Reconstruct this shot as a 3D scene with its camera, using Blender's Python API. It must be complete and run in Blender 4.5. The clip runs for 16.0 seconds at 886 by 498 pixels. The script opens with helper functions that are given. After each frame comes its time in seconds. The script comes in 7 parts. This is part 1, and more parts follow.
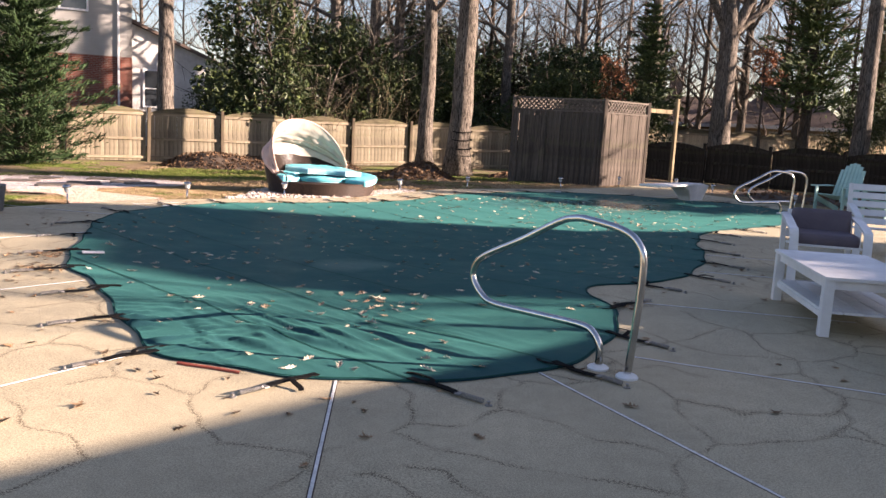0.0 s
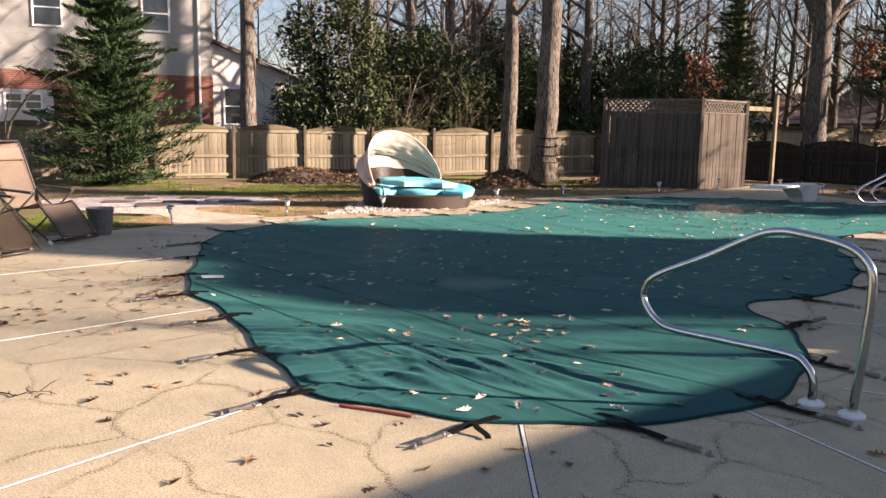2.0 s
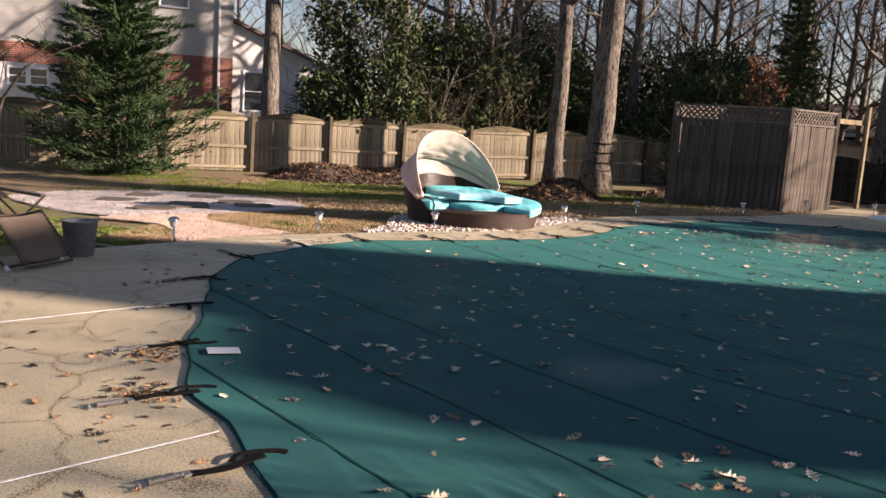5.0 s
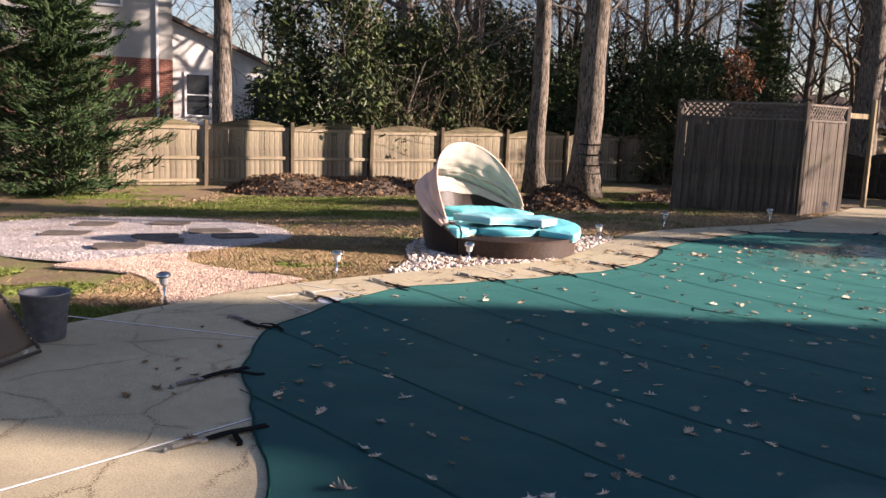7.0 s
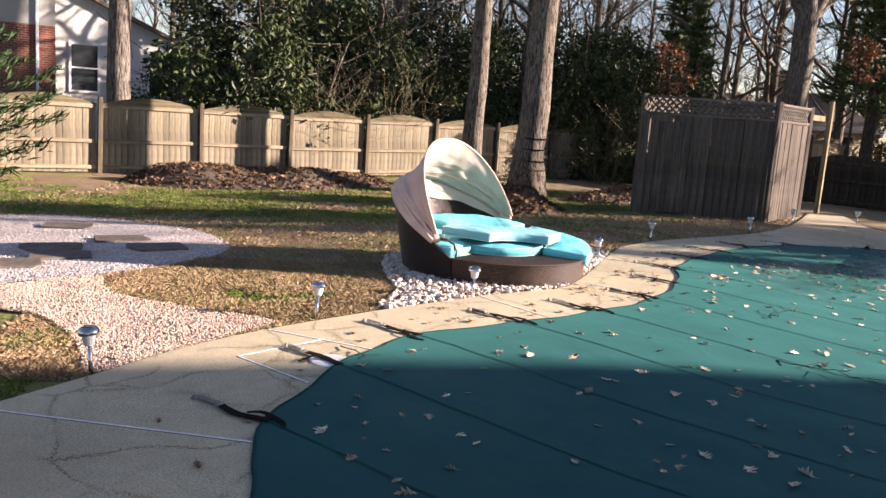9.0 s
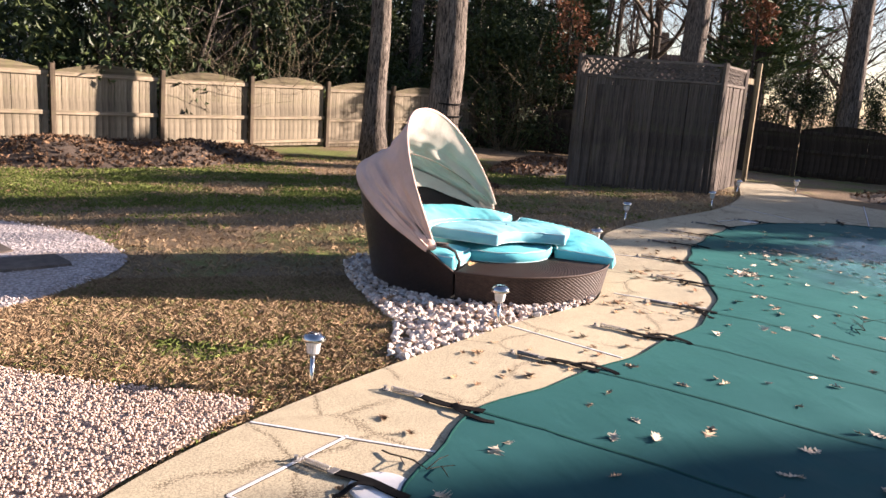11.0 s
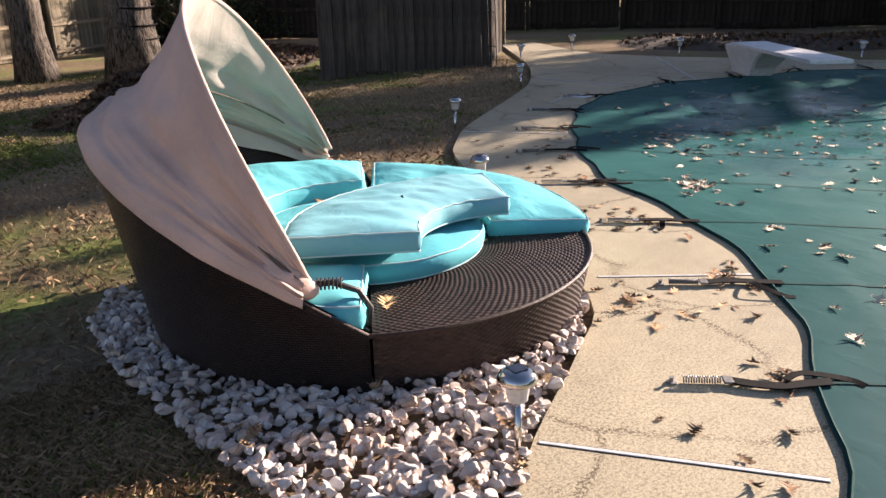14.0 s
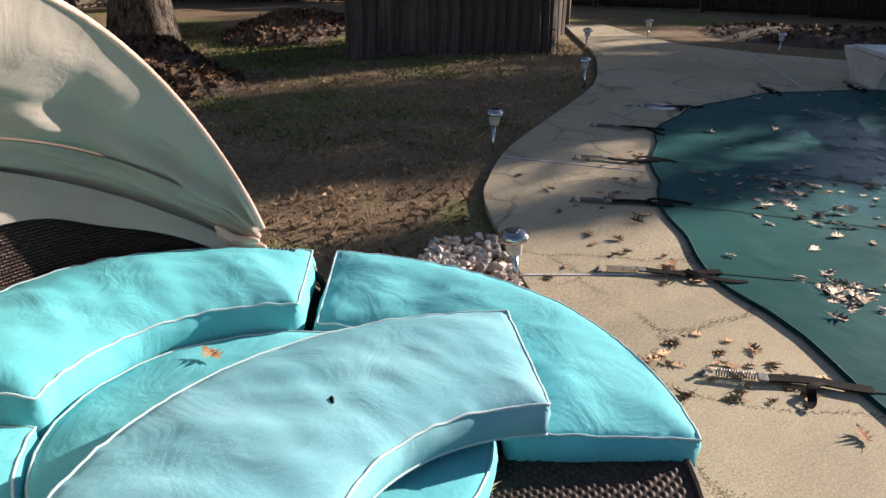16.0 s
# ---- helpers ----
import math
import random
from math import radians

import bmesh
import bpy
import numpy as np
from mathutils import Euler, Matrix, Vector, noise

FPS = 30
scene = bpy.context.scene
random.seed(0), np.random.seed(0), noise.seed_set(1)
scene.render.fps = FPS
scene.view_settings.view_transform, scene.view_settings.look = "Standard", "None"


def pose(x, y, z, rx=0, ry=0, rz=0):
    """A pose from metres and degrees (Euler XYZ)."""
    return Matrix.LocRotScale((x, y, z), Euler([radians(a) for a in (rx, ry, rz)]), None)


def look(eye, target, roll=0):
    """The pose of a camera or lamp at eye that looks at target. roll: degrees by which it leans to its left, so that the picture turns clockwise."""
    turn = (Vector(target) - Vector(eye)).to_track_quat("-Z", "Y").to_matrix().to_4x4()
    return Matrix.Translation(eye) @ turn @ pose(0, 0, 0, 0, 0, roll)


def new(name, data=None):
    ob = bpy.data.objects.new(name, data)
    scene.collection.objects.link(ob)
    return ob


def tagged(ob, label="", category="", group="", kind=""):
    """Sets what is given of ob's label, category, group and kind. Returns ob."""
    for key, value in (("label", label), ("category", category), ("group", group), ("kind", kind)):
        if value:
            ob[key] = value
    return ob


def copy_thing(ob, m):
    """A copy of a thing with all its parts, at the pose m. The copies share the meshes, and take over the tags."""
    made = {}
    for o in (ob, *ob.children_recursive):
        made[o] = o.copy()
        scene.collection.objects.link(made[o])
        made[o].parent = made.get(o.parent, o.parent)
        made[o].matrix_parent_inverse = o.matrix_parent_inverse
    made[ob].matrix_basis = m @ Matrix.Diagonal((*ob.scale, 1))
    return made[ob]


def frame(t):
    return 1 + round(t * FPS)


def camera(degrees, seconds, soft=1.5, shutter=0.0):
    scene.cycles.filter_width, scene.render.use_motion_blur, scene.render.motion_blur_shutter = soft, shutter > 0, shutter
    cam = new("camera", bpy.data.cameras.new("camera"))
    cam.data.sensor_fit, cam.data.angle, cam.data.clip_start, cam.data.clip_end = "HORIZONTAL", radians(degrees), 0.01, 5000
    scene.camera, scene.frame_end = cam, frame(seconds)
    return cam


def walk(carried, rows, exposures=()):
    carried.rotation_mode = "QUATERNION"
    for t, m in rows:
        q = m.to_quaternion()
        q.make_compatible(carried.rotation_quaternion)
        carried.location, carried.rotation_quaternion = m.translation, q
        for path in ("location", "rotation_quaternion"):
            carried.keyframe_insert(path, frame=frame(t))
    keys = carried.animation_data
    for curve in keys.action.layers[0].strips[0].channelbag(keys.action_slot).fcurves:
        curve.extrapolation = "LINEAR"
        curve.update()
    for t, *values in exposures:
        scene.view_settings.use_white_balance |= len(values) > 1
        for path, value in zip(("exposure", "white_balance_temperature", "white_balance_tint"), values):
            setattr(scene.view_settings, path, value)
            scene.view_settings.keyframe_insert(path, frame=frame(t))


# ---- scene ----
cam = camera(56.5, 16.0)
PATH = [
    (0, (0.183, 0.175, 1.467), (0.169, 2.152, 1.163), 3.1),
    (0.5, (0.133, 0.224, 1.465), (0.121, 2.194, 1.12), 3.7),
    (1, (-0.104, 0.335, 1.472), (-0.13, 2.307, 1.143), 2.2),
    (1.5, (-0.322, 0.461, 1.459), (-0.407, 2.433, 1.134), 1.1),
    (2, (-0.458, 0.708, 1.446), (-0.636, 2.679, 1.155), 1.0),
    (2.5, (-0.598, 1.041, 1.469), (-0.856, 3.001, 1.17), 2.0),
    (3, (-0.759, 1.451, 1.397), (-1.096, 3.394, 1.063), 2.3),
    (3.5, (-0.865, 1.877, 1.419), (-1.235, 3.816, 1.098), 1.8),
    (4, (-1.042, 2.395, 1.441), (-1.528, 4.301, 1.079), 2.8),
    (4.5, (-1.278, 2.904, 1.471), (-1.721, 4.819, 1.102), 3.2),
    (5, (-1.456, 3.269, 1.533), (-1.658, 5.235, 1.226), 3.6),
    (5.2, (-1.567, 3.491, 1.548), (-1.724, 5.466, 1.269), 4.1),
    (7.3, (-3.021, 5.473, 1.681), (-3.034, 7.445, 1.35), 2.0),
    (7.5, (-3.107, 5.697, 1.67), (-3.094, 7.667, 1.325), 2.1),
    (8, (-3.384, 6.153, 1.676), (-3.304, 8.124, 1.346), 3.6),
    (8.5, (-3.656, 6.69, 1.674), (-3.465, 8.658, 1.376), 3.7),
    (9, (-3.938, 7.229, 1.671), (-3.712, 9.189, 1.342), 4.2),
    (9.5, (-4.218, 7.771, 1.654), (-3.881, 9.713, 1.316), 4.3),
    (10, (-4.407, 8.327, 1.651), (-3.945, 10.233, 1.261), 4.9),
    (10.2, (-4.5, 8.534, 1.67), (-4.001, 10.426, 1.256), 5.4),
    (12.3, (-4.799, 11.302, 1.423), (-4.043, 13.117, 1.056), -1.0),
    (12.5, (-4.772, 11.513, 1.445), (-3.956, 13.286, 1.009), -1.6),
    (13, (-4.715, 12.037, 1.449), (-3.676, 13.648, 0.877), -1.7),
    (13.5, (-4.575, 12.523, 1.452), (-3.434, 14.044, 0.832), -1.4),
    (14, (-4.34, 13.007, 1.458), (-3.179, 14.499, 0.805), -1.5),
    (14.5, (-4.067, 13.39, 1.473), (-2.869, 14.846, 0.804), -0.9),
    (15, (-3.684, 13.787, 1.486), (-2.488, 15.251, 0.833), -0.3),
    (15.5, (-3.346, 14.144, 1.486), (-2.171, 15.604, 0.786), -0.4),
    (16, (-2.98, 14.496, 1.464), (-1.929, 16.033, 0.733), 1.3),
]
walk(cam, [(t, look(eye, target, roll)) for t, eye, target, roll in PATH], [(0.0, 2.33, 6550, 27), (1.5, 2.18, 6600, 26), (2.5, 2.0, 6600, 25), (4.0, 1.82, 6600, 25), (5.0, 1.75, 6500, 25), (7.5, 2.1, 6350, 26), (9.0, 2.26, 6300, 25), (12.5, 2.2, 6250, 26), (13.5, 1.92, 6250, 25), (15.0, 1.76, 6150, 20), (16.0, 1.42, 6150, 20)])

# ---- light ----
SUN_EL, SUN_AZ = 16.5, 92.0          # degrees above the horizon; clockwise from +y
world = bpy.data.worlds.new("world")
scene.world = world
world.use_nodes = True
sky = world.node_tree.nodes.new("ShaderNodeTexSky")
sky.sky_type, sky.sun_disc = "NISHITA", False
sky.sun_elevation, sky.sun_rotation = radians(SUN_EL + 4), radians(SUN_AZ)
sky.air_density, sky.dust_density, sky.ozone_density = 1.0, 0.6, 1.0
world.node_tree.links.new(sky.outputs[0], world.node_tree.nodes["Background"].inputs[0])
world.node_tree.nodes["Background"].inputs[1].default_value = 0.040
sun_dir = Vector((math.sin(radians(SUN_AZ)) * math.cos(radians(SUN_EL)), math.cos(radians(SUN_AZ)) * math.cos(radians(SUN_EL)), math.sin(radians(SUN_EL))))
sun_data = bpy.data.lights.new("sun", "SUN")
sun_data.energy, sun_data.angle, sun_data.color = 4.7, radians(0.53), (1.0, 0.86, 0.68)
sun = new("sun", sun_data)
sun.matrix_world = look(sun_dir * 60, (0, 0, 0))


# ---- materials ----
class Nodes:
    """A material's node tree, built by short calls."""

    def __init__(self, name, rough=0.8, metal=0.0, spec=0.4):
        self.mat = bpy.data.materials.new(name)
        self.mat.use_nodes = True
        self.tree = self.mat.node_tree
        self.bsdf = self.tree.nodes["Principled BSDF"]
        self.bsdf.inputs["Roughness"].default_value = rough
        self.bsdf.inputs["Metallic"].default_value = metal
        self.bsdf.inputs["Specular IOR Level"].default_value = spec
        self.coord = self.tree.nodes.new("ShaderNodeTexCoord")

    def node(self, kind, **props):
        n = self.tree.nodes.new("ShaderNode" + kind)
        for k, v in props.items():
            setattr(n, k, v)
        return n

    def put(self, socket, value):
        if hasattr(value, "is_output"):
            self.tree.links.new(value, socket)
        elif isinstance(value, tuple) and len(value) == 3 and socket.type == "RGBA":
            socket.default_value = (*value, 1)
        else:
            socket.default_value = value

    def mapped(self, scale=(1, 1, 1), out="Object", rot=(0, 0, 0)):
        m = self.node("Mapping")
        self.put(m.inputs[0], self.coord.outputs[out])
        m.inputs["Scale"].default_value = scale
        m.inputs["Rotation"].default_value = rot
        return m.outputs[0]

    def noise(self, scale, detail=4, rough=0.55, at=None, distortion=0.0):
        n = self.node("TexNoise")
        self.put(n.inputs["Vector"], at if at is not None else self.coord.outputs["Object"])
        n.inputs["Scale"].default_value, n.inputs["Detail"].default_value = scale, detail
        n.inputs["Roughness"].default_value, n.inputs["Distortion"].default_value = rough, distortion
        return n.outputs["Fac"]

    def ramp(self, value, *stops):
        r = self.node("ValToRGB")
        while len(r.color_ramp.elements) < len(stops):
            r.color_ramp.elements.new(0.5)
        for el, (p, c) in zip(r.color_ramp.elements, stops):
            el.position, el.color = p, (*c, 1) if isinstance(c, tuple) else (c, c, c, 1)
        self.put(r.inputs[0], value)
        return r.outputs[0]

    def mix(self, fac, a, b, mode="MIX"):
        m = self.node("Mix", data_type="RGBA", blend_type=mode)
        self.put(m.inputs[0], fac), self.put(m.inputs[6], a), self.put(m.inputs[7], b)
        return m.outputs[2]

    def math(self, op, a, b=0.0):
        m = self.node("Math", operation=op)
        self.put(m.inputs[0], a), self.put(m.inputs[1], b)
        return m.outputs[0]

    def bump(self, height, strength=0.3, distance=0.01, normal=None):
        b = self.node("Bump")
        b.inputs["Strength"].default_value, b.inputs["Distance"].default_value = strength, distance
        self.put(b.inputs["Height"], height)
        if normal is not None:
            self.put(b.inputs["Normal"], normal)
        return b.outputs[0]

    def vary(self, colour, low, high, source="island"):
        """Multiplies the colour by a random grey for each piece."""
        if source == "island":
            r = self.node("NewGeometry").outputs["Random Per Island"]
        else:
            r = self.node("ObjectInfo").outputs["Random"]
        return self.mix(1.0, colour, self.ramp(r, (0.0, low), (1.0, high)), "MULTIPLY")

    def done(self, colour, normal=None, rough=None):
        self.put(self.bsdf.inputs["Base Color"], colour)
        if normal is not None:
            self.put(self.bsdf.inputs["Normal"], normal)
        if rough is not None:
            self.put(self.bsdf.inputs["Roughness"], rough)
        return self.mat


def plain(name, a, b, scale=20, rough=0.7, metal=0.0, bump=0.2, distance=0.004, spec=0.4, piece=None, source="object"):
    """A two-tone surface with grain, larger stains and a fine relief."""
    n = Nodes(name, rough, metal, spec)
    grain, stain = n.noise(scale, 6), n.noise(scale * 0.13, 3)
    c = n.mix(n.ramp(grain, (0.35, 0.0), (0.68, 1.0)), a, b)
    c = n.mix(1.0, c, n.ramp(stain, (0.3, 0.78), (0.7, 1.1)), "MULTIPLY")
    if piece:
        c = n.vary(c, piece[0], piece[1], source)
    return n.done(c, n.bump(grain, bump, distance), n.ramp(stain, (0.3, max(rough - 0.08, 0.02)), (0.7, min(rough + 0.08, 1.0))))


def concrete():
    n = Nodes("deck_concrete", 0.85, spec=0.3)
    grit, mid, big, speck = n.noise(150, 3, 0.7), n.noise(9, 6, 0.65), n.noise(0.7, 4), n.noise(80, 4, 0.72)
    c = n.mix(n.ramp(mid, (0.3, 0.0), (0.75, 1.0)), (0.545, 0.465, 0.308), (0.45, 0.382, 0.252))
    c = n.mix(1.0, c, n.ramp(big, (0.28, 0.8), (0.7, 1.08)), "MULTIPLY")
    c = n.mix(1.0, c, n.ramp(grit, (0.33, 0.60), (0.6, 1.08)), "MULTIPLY")
    patchy = n.ramp(n.noise(0.55, 3), (0.38, 0.25), (0.62, 1.0))
    c = n.mix(patchy, c, n.mix(1.0, c, n.ramp(speck, (0.40, 0.58), (0.52, 1.06)), "MULTIPLY"))
    # shallow tooled lines of a flagstone pattern, broken up by wear
    warp = n.node("MixRGB")
    warp.inputs[0].default_value = 0.36
    n.put(warp.inputs[1], n.coord.outputs["Object"])
    colour_noise = n.node("TexNoise")
    n.put(colour_noise.inputs["Vector"], n.coord.outputs["Object"])
    colour_noise.inputs["Scale"].default_value = 1.25
    n.put(warp.inputs[2], colour_noise.outputs["Color"])
    v = n.node("TexVoronoi", feature="DISTANCE_TO_EDGE")
    n.put(v.inputs["Vector"], warp.outputs[0])
    v.inputs["Scale"].default_value = 1.9
    ragged = n.math("ADD", v.outputs["Distance"], n.math("MULTIPLY", n.math("SUBTRACT", n.noise(75, 3, 0.7), 0.5), 0.20))
    line = n.ramp(ragged, (-0.006, 0.0), (0.014, 1.0))
    broken = n.ramp(n.noise(2.3, 2), (0.37, 1.0), (0.52, 0.0))
    groove = n.math("MAXIMUM", line, broken)
    c = n.mix(groove, n.mix(1.0, c, (0.42, 0.39, 0.36), "MULTIPLY"), c)
    h = n.math("ADD", n.math("ADD", n.math("MULTIPLY", grit, 0.55), n.math("MULTIPLY", speck, 0.5)), n.math("MULTIPLY", groove, 0.8))
    return n.done(c, n.bump(h, 0.3, 0.004))


def cover_cloth():
    n = Nodes("cover_mesh_cloth", 0.6, spec=0.035)
    weave, big, mid = n.noise(420, 2), n.noise(0.55, 4), n.noise(5, 5)
    c = n.mix(n.ramp(big, (0.3, 0.0), (0.7, 1.0)), (0.009, 0.032, 0.043), (0.013, 0.045, 0.056))
    c = n.mix(1.0, c, n.ramp(mid, (0.3, 0.85), (0.7, 1.08)), "MULTIPLY")
    c = n.mix(1.0, c, n.ramp(weave, (0.35, 0.85), (0.65, 1.1)), "MULTIPLY")
    wrinkle = n.math("ADD", n.noise(1.6, 3, 0.5, distortion=0.2), n.math("MULTIPLY", n.ramp(n.noise(7.5, 3, 0.5, n.mapped((1, 0.45, 1), rot=(0, 0, 0.7))), (0.5, 0.0), (0.75, 1.0)), 0.22))
    b1 = n.bump(wrinkle, 0.22, 0.03)
    n.bsdf.inputs["Sheen Weight"].default_value = 0.16
    n.bsdf.inputs["Sheen Roughness"].default_value = 0.55
    n.bsdf.inputs["Sheen Tint"].default_value = (0.16, 0.62, 0.52, 1)
    wet = None
    for (cx, cy), rx, ry, turn in (((3.0, 17.1), 2.3, 1.35, 25), ((-0.85, 8.75), 0.5, 0.42, 20)):
        m = n.node("Mapping", vector_type="TEXTURE")
        n.put(m.inputs[0], n.coord.outputs["Object"])
        m.inputs["Location"].default_value, m.inputs["Rotation"].default_value, m.inputs["Scale"].default_value = (cx, cy, 0), (0, 0, radians(turn)), (rx, ry, 1)
        d = n.node("VectorMath", operation="LENGTH")
        n.put(d.inputs[0], m.outputs[0])
        spot = n.ramp(n.math("ADD", d.outputs["Value"], n.math("MULTIPLY", n.math("SUBTRACT", n.noise(1.1, 4), 0.5), 1.1)), (0.55, 1.0), (1.0, 0.0))
        wet = spot if wet is None else n.math("MAXIMUM", wet, n.math("MULTIPLY", spot, 0.3))
    n.put(n.bsdf.inputs["Specular IOR Level"], n.math("ADD", n.math("MULTIPLY", wet, 0.40), 0.035))
    dry = n.ramp(mid, (0.3, 0.48), (0.7, 0.62))
    return n.done(c, n.bump(weave, 0.12, 0.002, b1), n.mix(wet, dry, n.ramp(n.noise(2.2, 3), (0.3, 0.12), (0.7, 0.32))))


def wood(name, a, b, axis="z", piece=(0.75, 1.15), moss=0.0):
    """Weathered boards with grain, run-off streaks along the axis and stains."""
    n = Nodes(name, 0.88, spec=0.15)
    s = {"x": (1.2, 22, 22), "y": (22, 1.2, 22), "z": (22, 22, 1.2)}[axis]
    w = {"x": (0.35, 9, 9), "y": (9, 0.35, 9), "z": (9, 9, 0.35)}[axis]
    grain = n.noise(2.2, 6, 0.65, n.mapped(s))
    streak = n.noise(1.6, 4, 0.6, n.mapped(w))
    blot = n.noise(1.7, 4)
    c = n.mix(n.ramp(grain, (0.32, 0.0), (0.66, 1.0)), a, b)
    c = n.mix(1.0, c, n.ramp(blot, (0.3, 0.66), (0.72, 1.14)), "MULTIPLY")
    c = n.mix(1.0, c, n.ramp(streak, (0.36, 0.55), (0.58, 1.10)), "MULTIPLY")
    c = n.vary(c, piece[0], piece[1], "object")
    if moss:
        c = n.mix(n.math("MULTIPLY", n.ramp(n.noise(3.1, 5), (0.52, 0.0), (0.7, 1.0)), moss), c, (0.13, 0.14, 0.05))
    return n.done(c, n.bump(grain, 0.5, 0.007))


def bark(name, a, b):
    """Narrow upright ridges with dark furrows and paler plates."""
    n = Nodes(name, 0.95, spec=0.12)
    furrow = n.noise(27, 5, 0.62, n.mapped((1, 1, 0.16)), 0.9)
    plate = n.noise(60, 4, 0.6, n.mapped((1, 1, 0.4)))
    c = n.mix(n.ramp(furrow, (0.38, 0.0), (0.60, 1.0)), a, b)
    c = n.mix(1.0, c, n.ramp(plate, (0.3, 0.7), (0.7, 1.25)), "MULTIPLY")
    c = n.mix(1.0, c, n.ramp(n.noise(1.3, 4), (0.3, 0.72), (0.7, 1.25)), "MULTIPLY")
    return n.done(c, n.bump(n.math("ADD", furrow, n.math("MULTIPLY", plate, 0.25)), 1.0, 0.035))


def foliage(name, a, b, rough=0.5):
    n = Nodes(name, rough, spec=0.2 if rough < 0.9 else 0.08)
    r = n.node("NewGeometry").outputs["Random Per Island"]
    c = n.mix(r, a, b)
    c = n.mix(1.0, c, n.ramp(n.noise(1.3, 3), (0.3, 0.65), (0.7, 1.2)), "MULTIPLY")
    return n.done(c)


def ground_mat():
    n = Nodes("lawn_soil", 0.95, spec=0.15)
    big, mid, fine = n.noise(0.22, 4), n.noise(1.6, 5), n.noise(28, 6, 0.7)
    soil = n.mix(n.ramp(fine, (0.35, 0.0), (0.65, 1.0)), (0.15, 0.102, 0.060), (0.32, 0.235, 0.142))
    grass = n.mix(n.ramp(fine, (0.35, 0.0), (0.65, 1.0)), (0.09, 0.115, 0.026), (0.21, 0.225, 0.07))
    patch = n.math("ADD", n.math("MULTIPLY", big, 0.7), n.math("MULTIPLY", mid, 0.4))
    c = n.mix(n.ramp(patch, (0.55, 0.0), (0.66, 1.0)), soil, grass)
    c = n.mix(1.0, c, n.ramp(mid, (0.3, 0.75), (0.7, 1.12)), "MULTIPLY")
    return n.done(c, n.bump(fine, 0.8, 0.03, n.bump(mid, 0.4, 0.06)))


def chips(name, a, b, scale):
    """A bed of small stone chips."""
    n = Nodes(name, 0.9, spec=0.25)
    v = n.node("TexVoronoi", feature="F1")
    n.put(v.inputs["Vector"], n.coord.outputs["Object"])
    v.inputs["Scale"].default_value = scale
    grey = n.node("RGBToBW")
    n.put(grey.inputs[0], v.outputs["Color"])
    c = n.mix(grey.outputs[0], a, b)
    c = n.mix(1.0, c, n.ramp(v.outputs["Distance"], (0.25, 1.0), (0.75, 0.5)), "MULTIPLY")
    c = n.mix(n.ramp(n.noise(0.9, 4), (0.5, 0.0), (0.72, 0.6)), c, (0.28, 0.19, 0.11))
    return n.done(c, n.bump(v.outputs["Distance"], 0.9, -0.02))


def wicker(name, across, along):
    """Woven flat strands, laid out on the mesh's own u and v in metres."""
    n = Nodes(name, 0.36, spec=0.42)
    br = n.node("TexBrick", offset=0.5)
    n.put(br.inputs["Vector"], n.coord.outputs["UV"])
    br.inputs["Scale"].default_value = 1.0
    br.inputs["Brick Width"].default_value, br.inputs["Row Height"].default_value = across, along
    br.inputs["Mortar Size"].default_value, br.inputs["Mortar Smooth"].default_value = along * 0.3, 1.0
    br.inputs["Color1"].default_value = (0.030, 0.018, 0.013, 1)
    br.inputs["Color2"].default_value = (0.062, 0.037, 0.026, 1)
    br.inputs["Mortar"].default_value = (0.004, 0.003, 0.003, 1)
    c = n.mix(1.0, br.outputs["Color"], n.ramp(n.noise(6, 4), (0.3, 0.75), (0.7, 1.2)), "MULTIPLY")
    return n.done(c, n.bump(n.math("SUBTRACT", 1.0, br.outputs["Fac"]), 1.0, 0.009))


def brickwork():
    n = Nodes("red_brick", 0.9, spec=0.2)
    br = n.node("TexBrick")
    n.put(br.inputs["Vector"], n.mapped((1, 1, 1), "UV"))
    br.inputs["Scale"].default_value = 1.0
    br.inputs["Brick Width"].default_value, br.inputs["Row Height"].default_value = 0.21, 0.075
    br.inputs["Mortar Size"].default_value = 0.008
    br.inputs["Color1"].default_value = (0.23, 0.068, 0.042, 1)
    br.inputs["Color2"].default_value = (0.155, 0.048, 0.032, 1)
    br.inputs["Mortar"].default_value = (0.26, 0.215, 0.18, 1)
    return n.done(n.mix(1.0, br.outputs["Color"], n.ramp(n.noise(2, 4), (0.3, 0.8), (0.7, 1.15)), "MULTIPLY"), n.bump(br.outputs["Fac"], -0.4, 0.01))


def siding():
    n = Nodes("shade_greyed_siding", 0.6, spec=0.3)
    w = n.node("TexWave", wave_type="BANDS", bands_direction="Z", wave_profile="SAW")
    n.put(w.inputs["Vector"], n.coord.outputs["Object"])
    w.inputs["Scale"].default_value = 1.3
    # white paint greyed to stand for branch shadows across the wall
    c = n.mix(n.ramp(n.noise(1.2, 4), (0.3, 0.0), (0.7, 1.0)), (0.33, 0.316, 0.29), (0.385, 0.37, 0.34))
    return n.done(c, n.bump(w.outputs["Fac"], 0.5, 0.02))


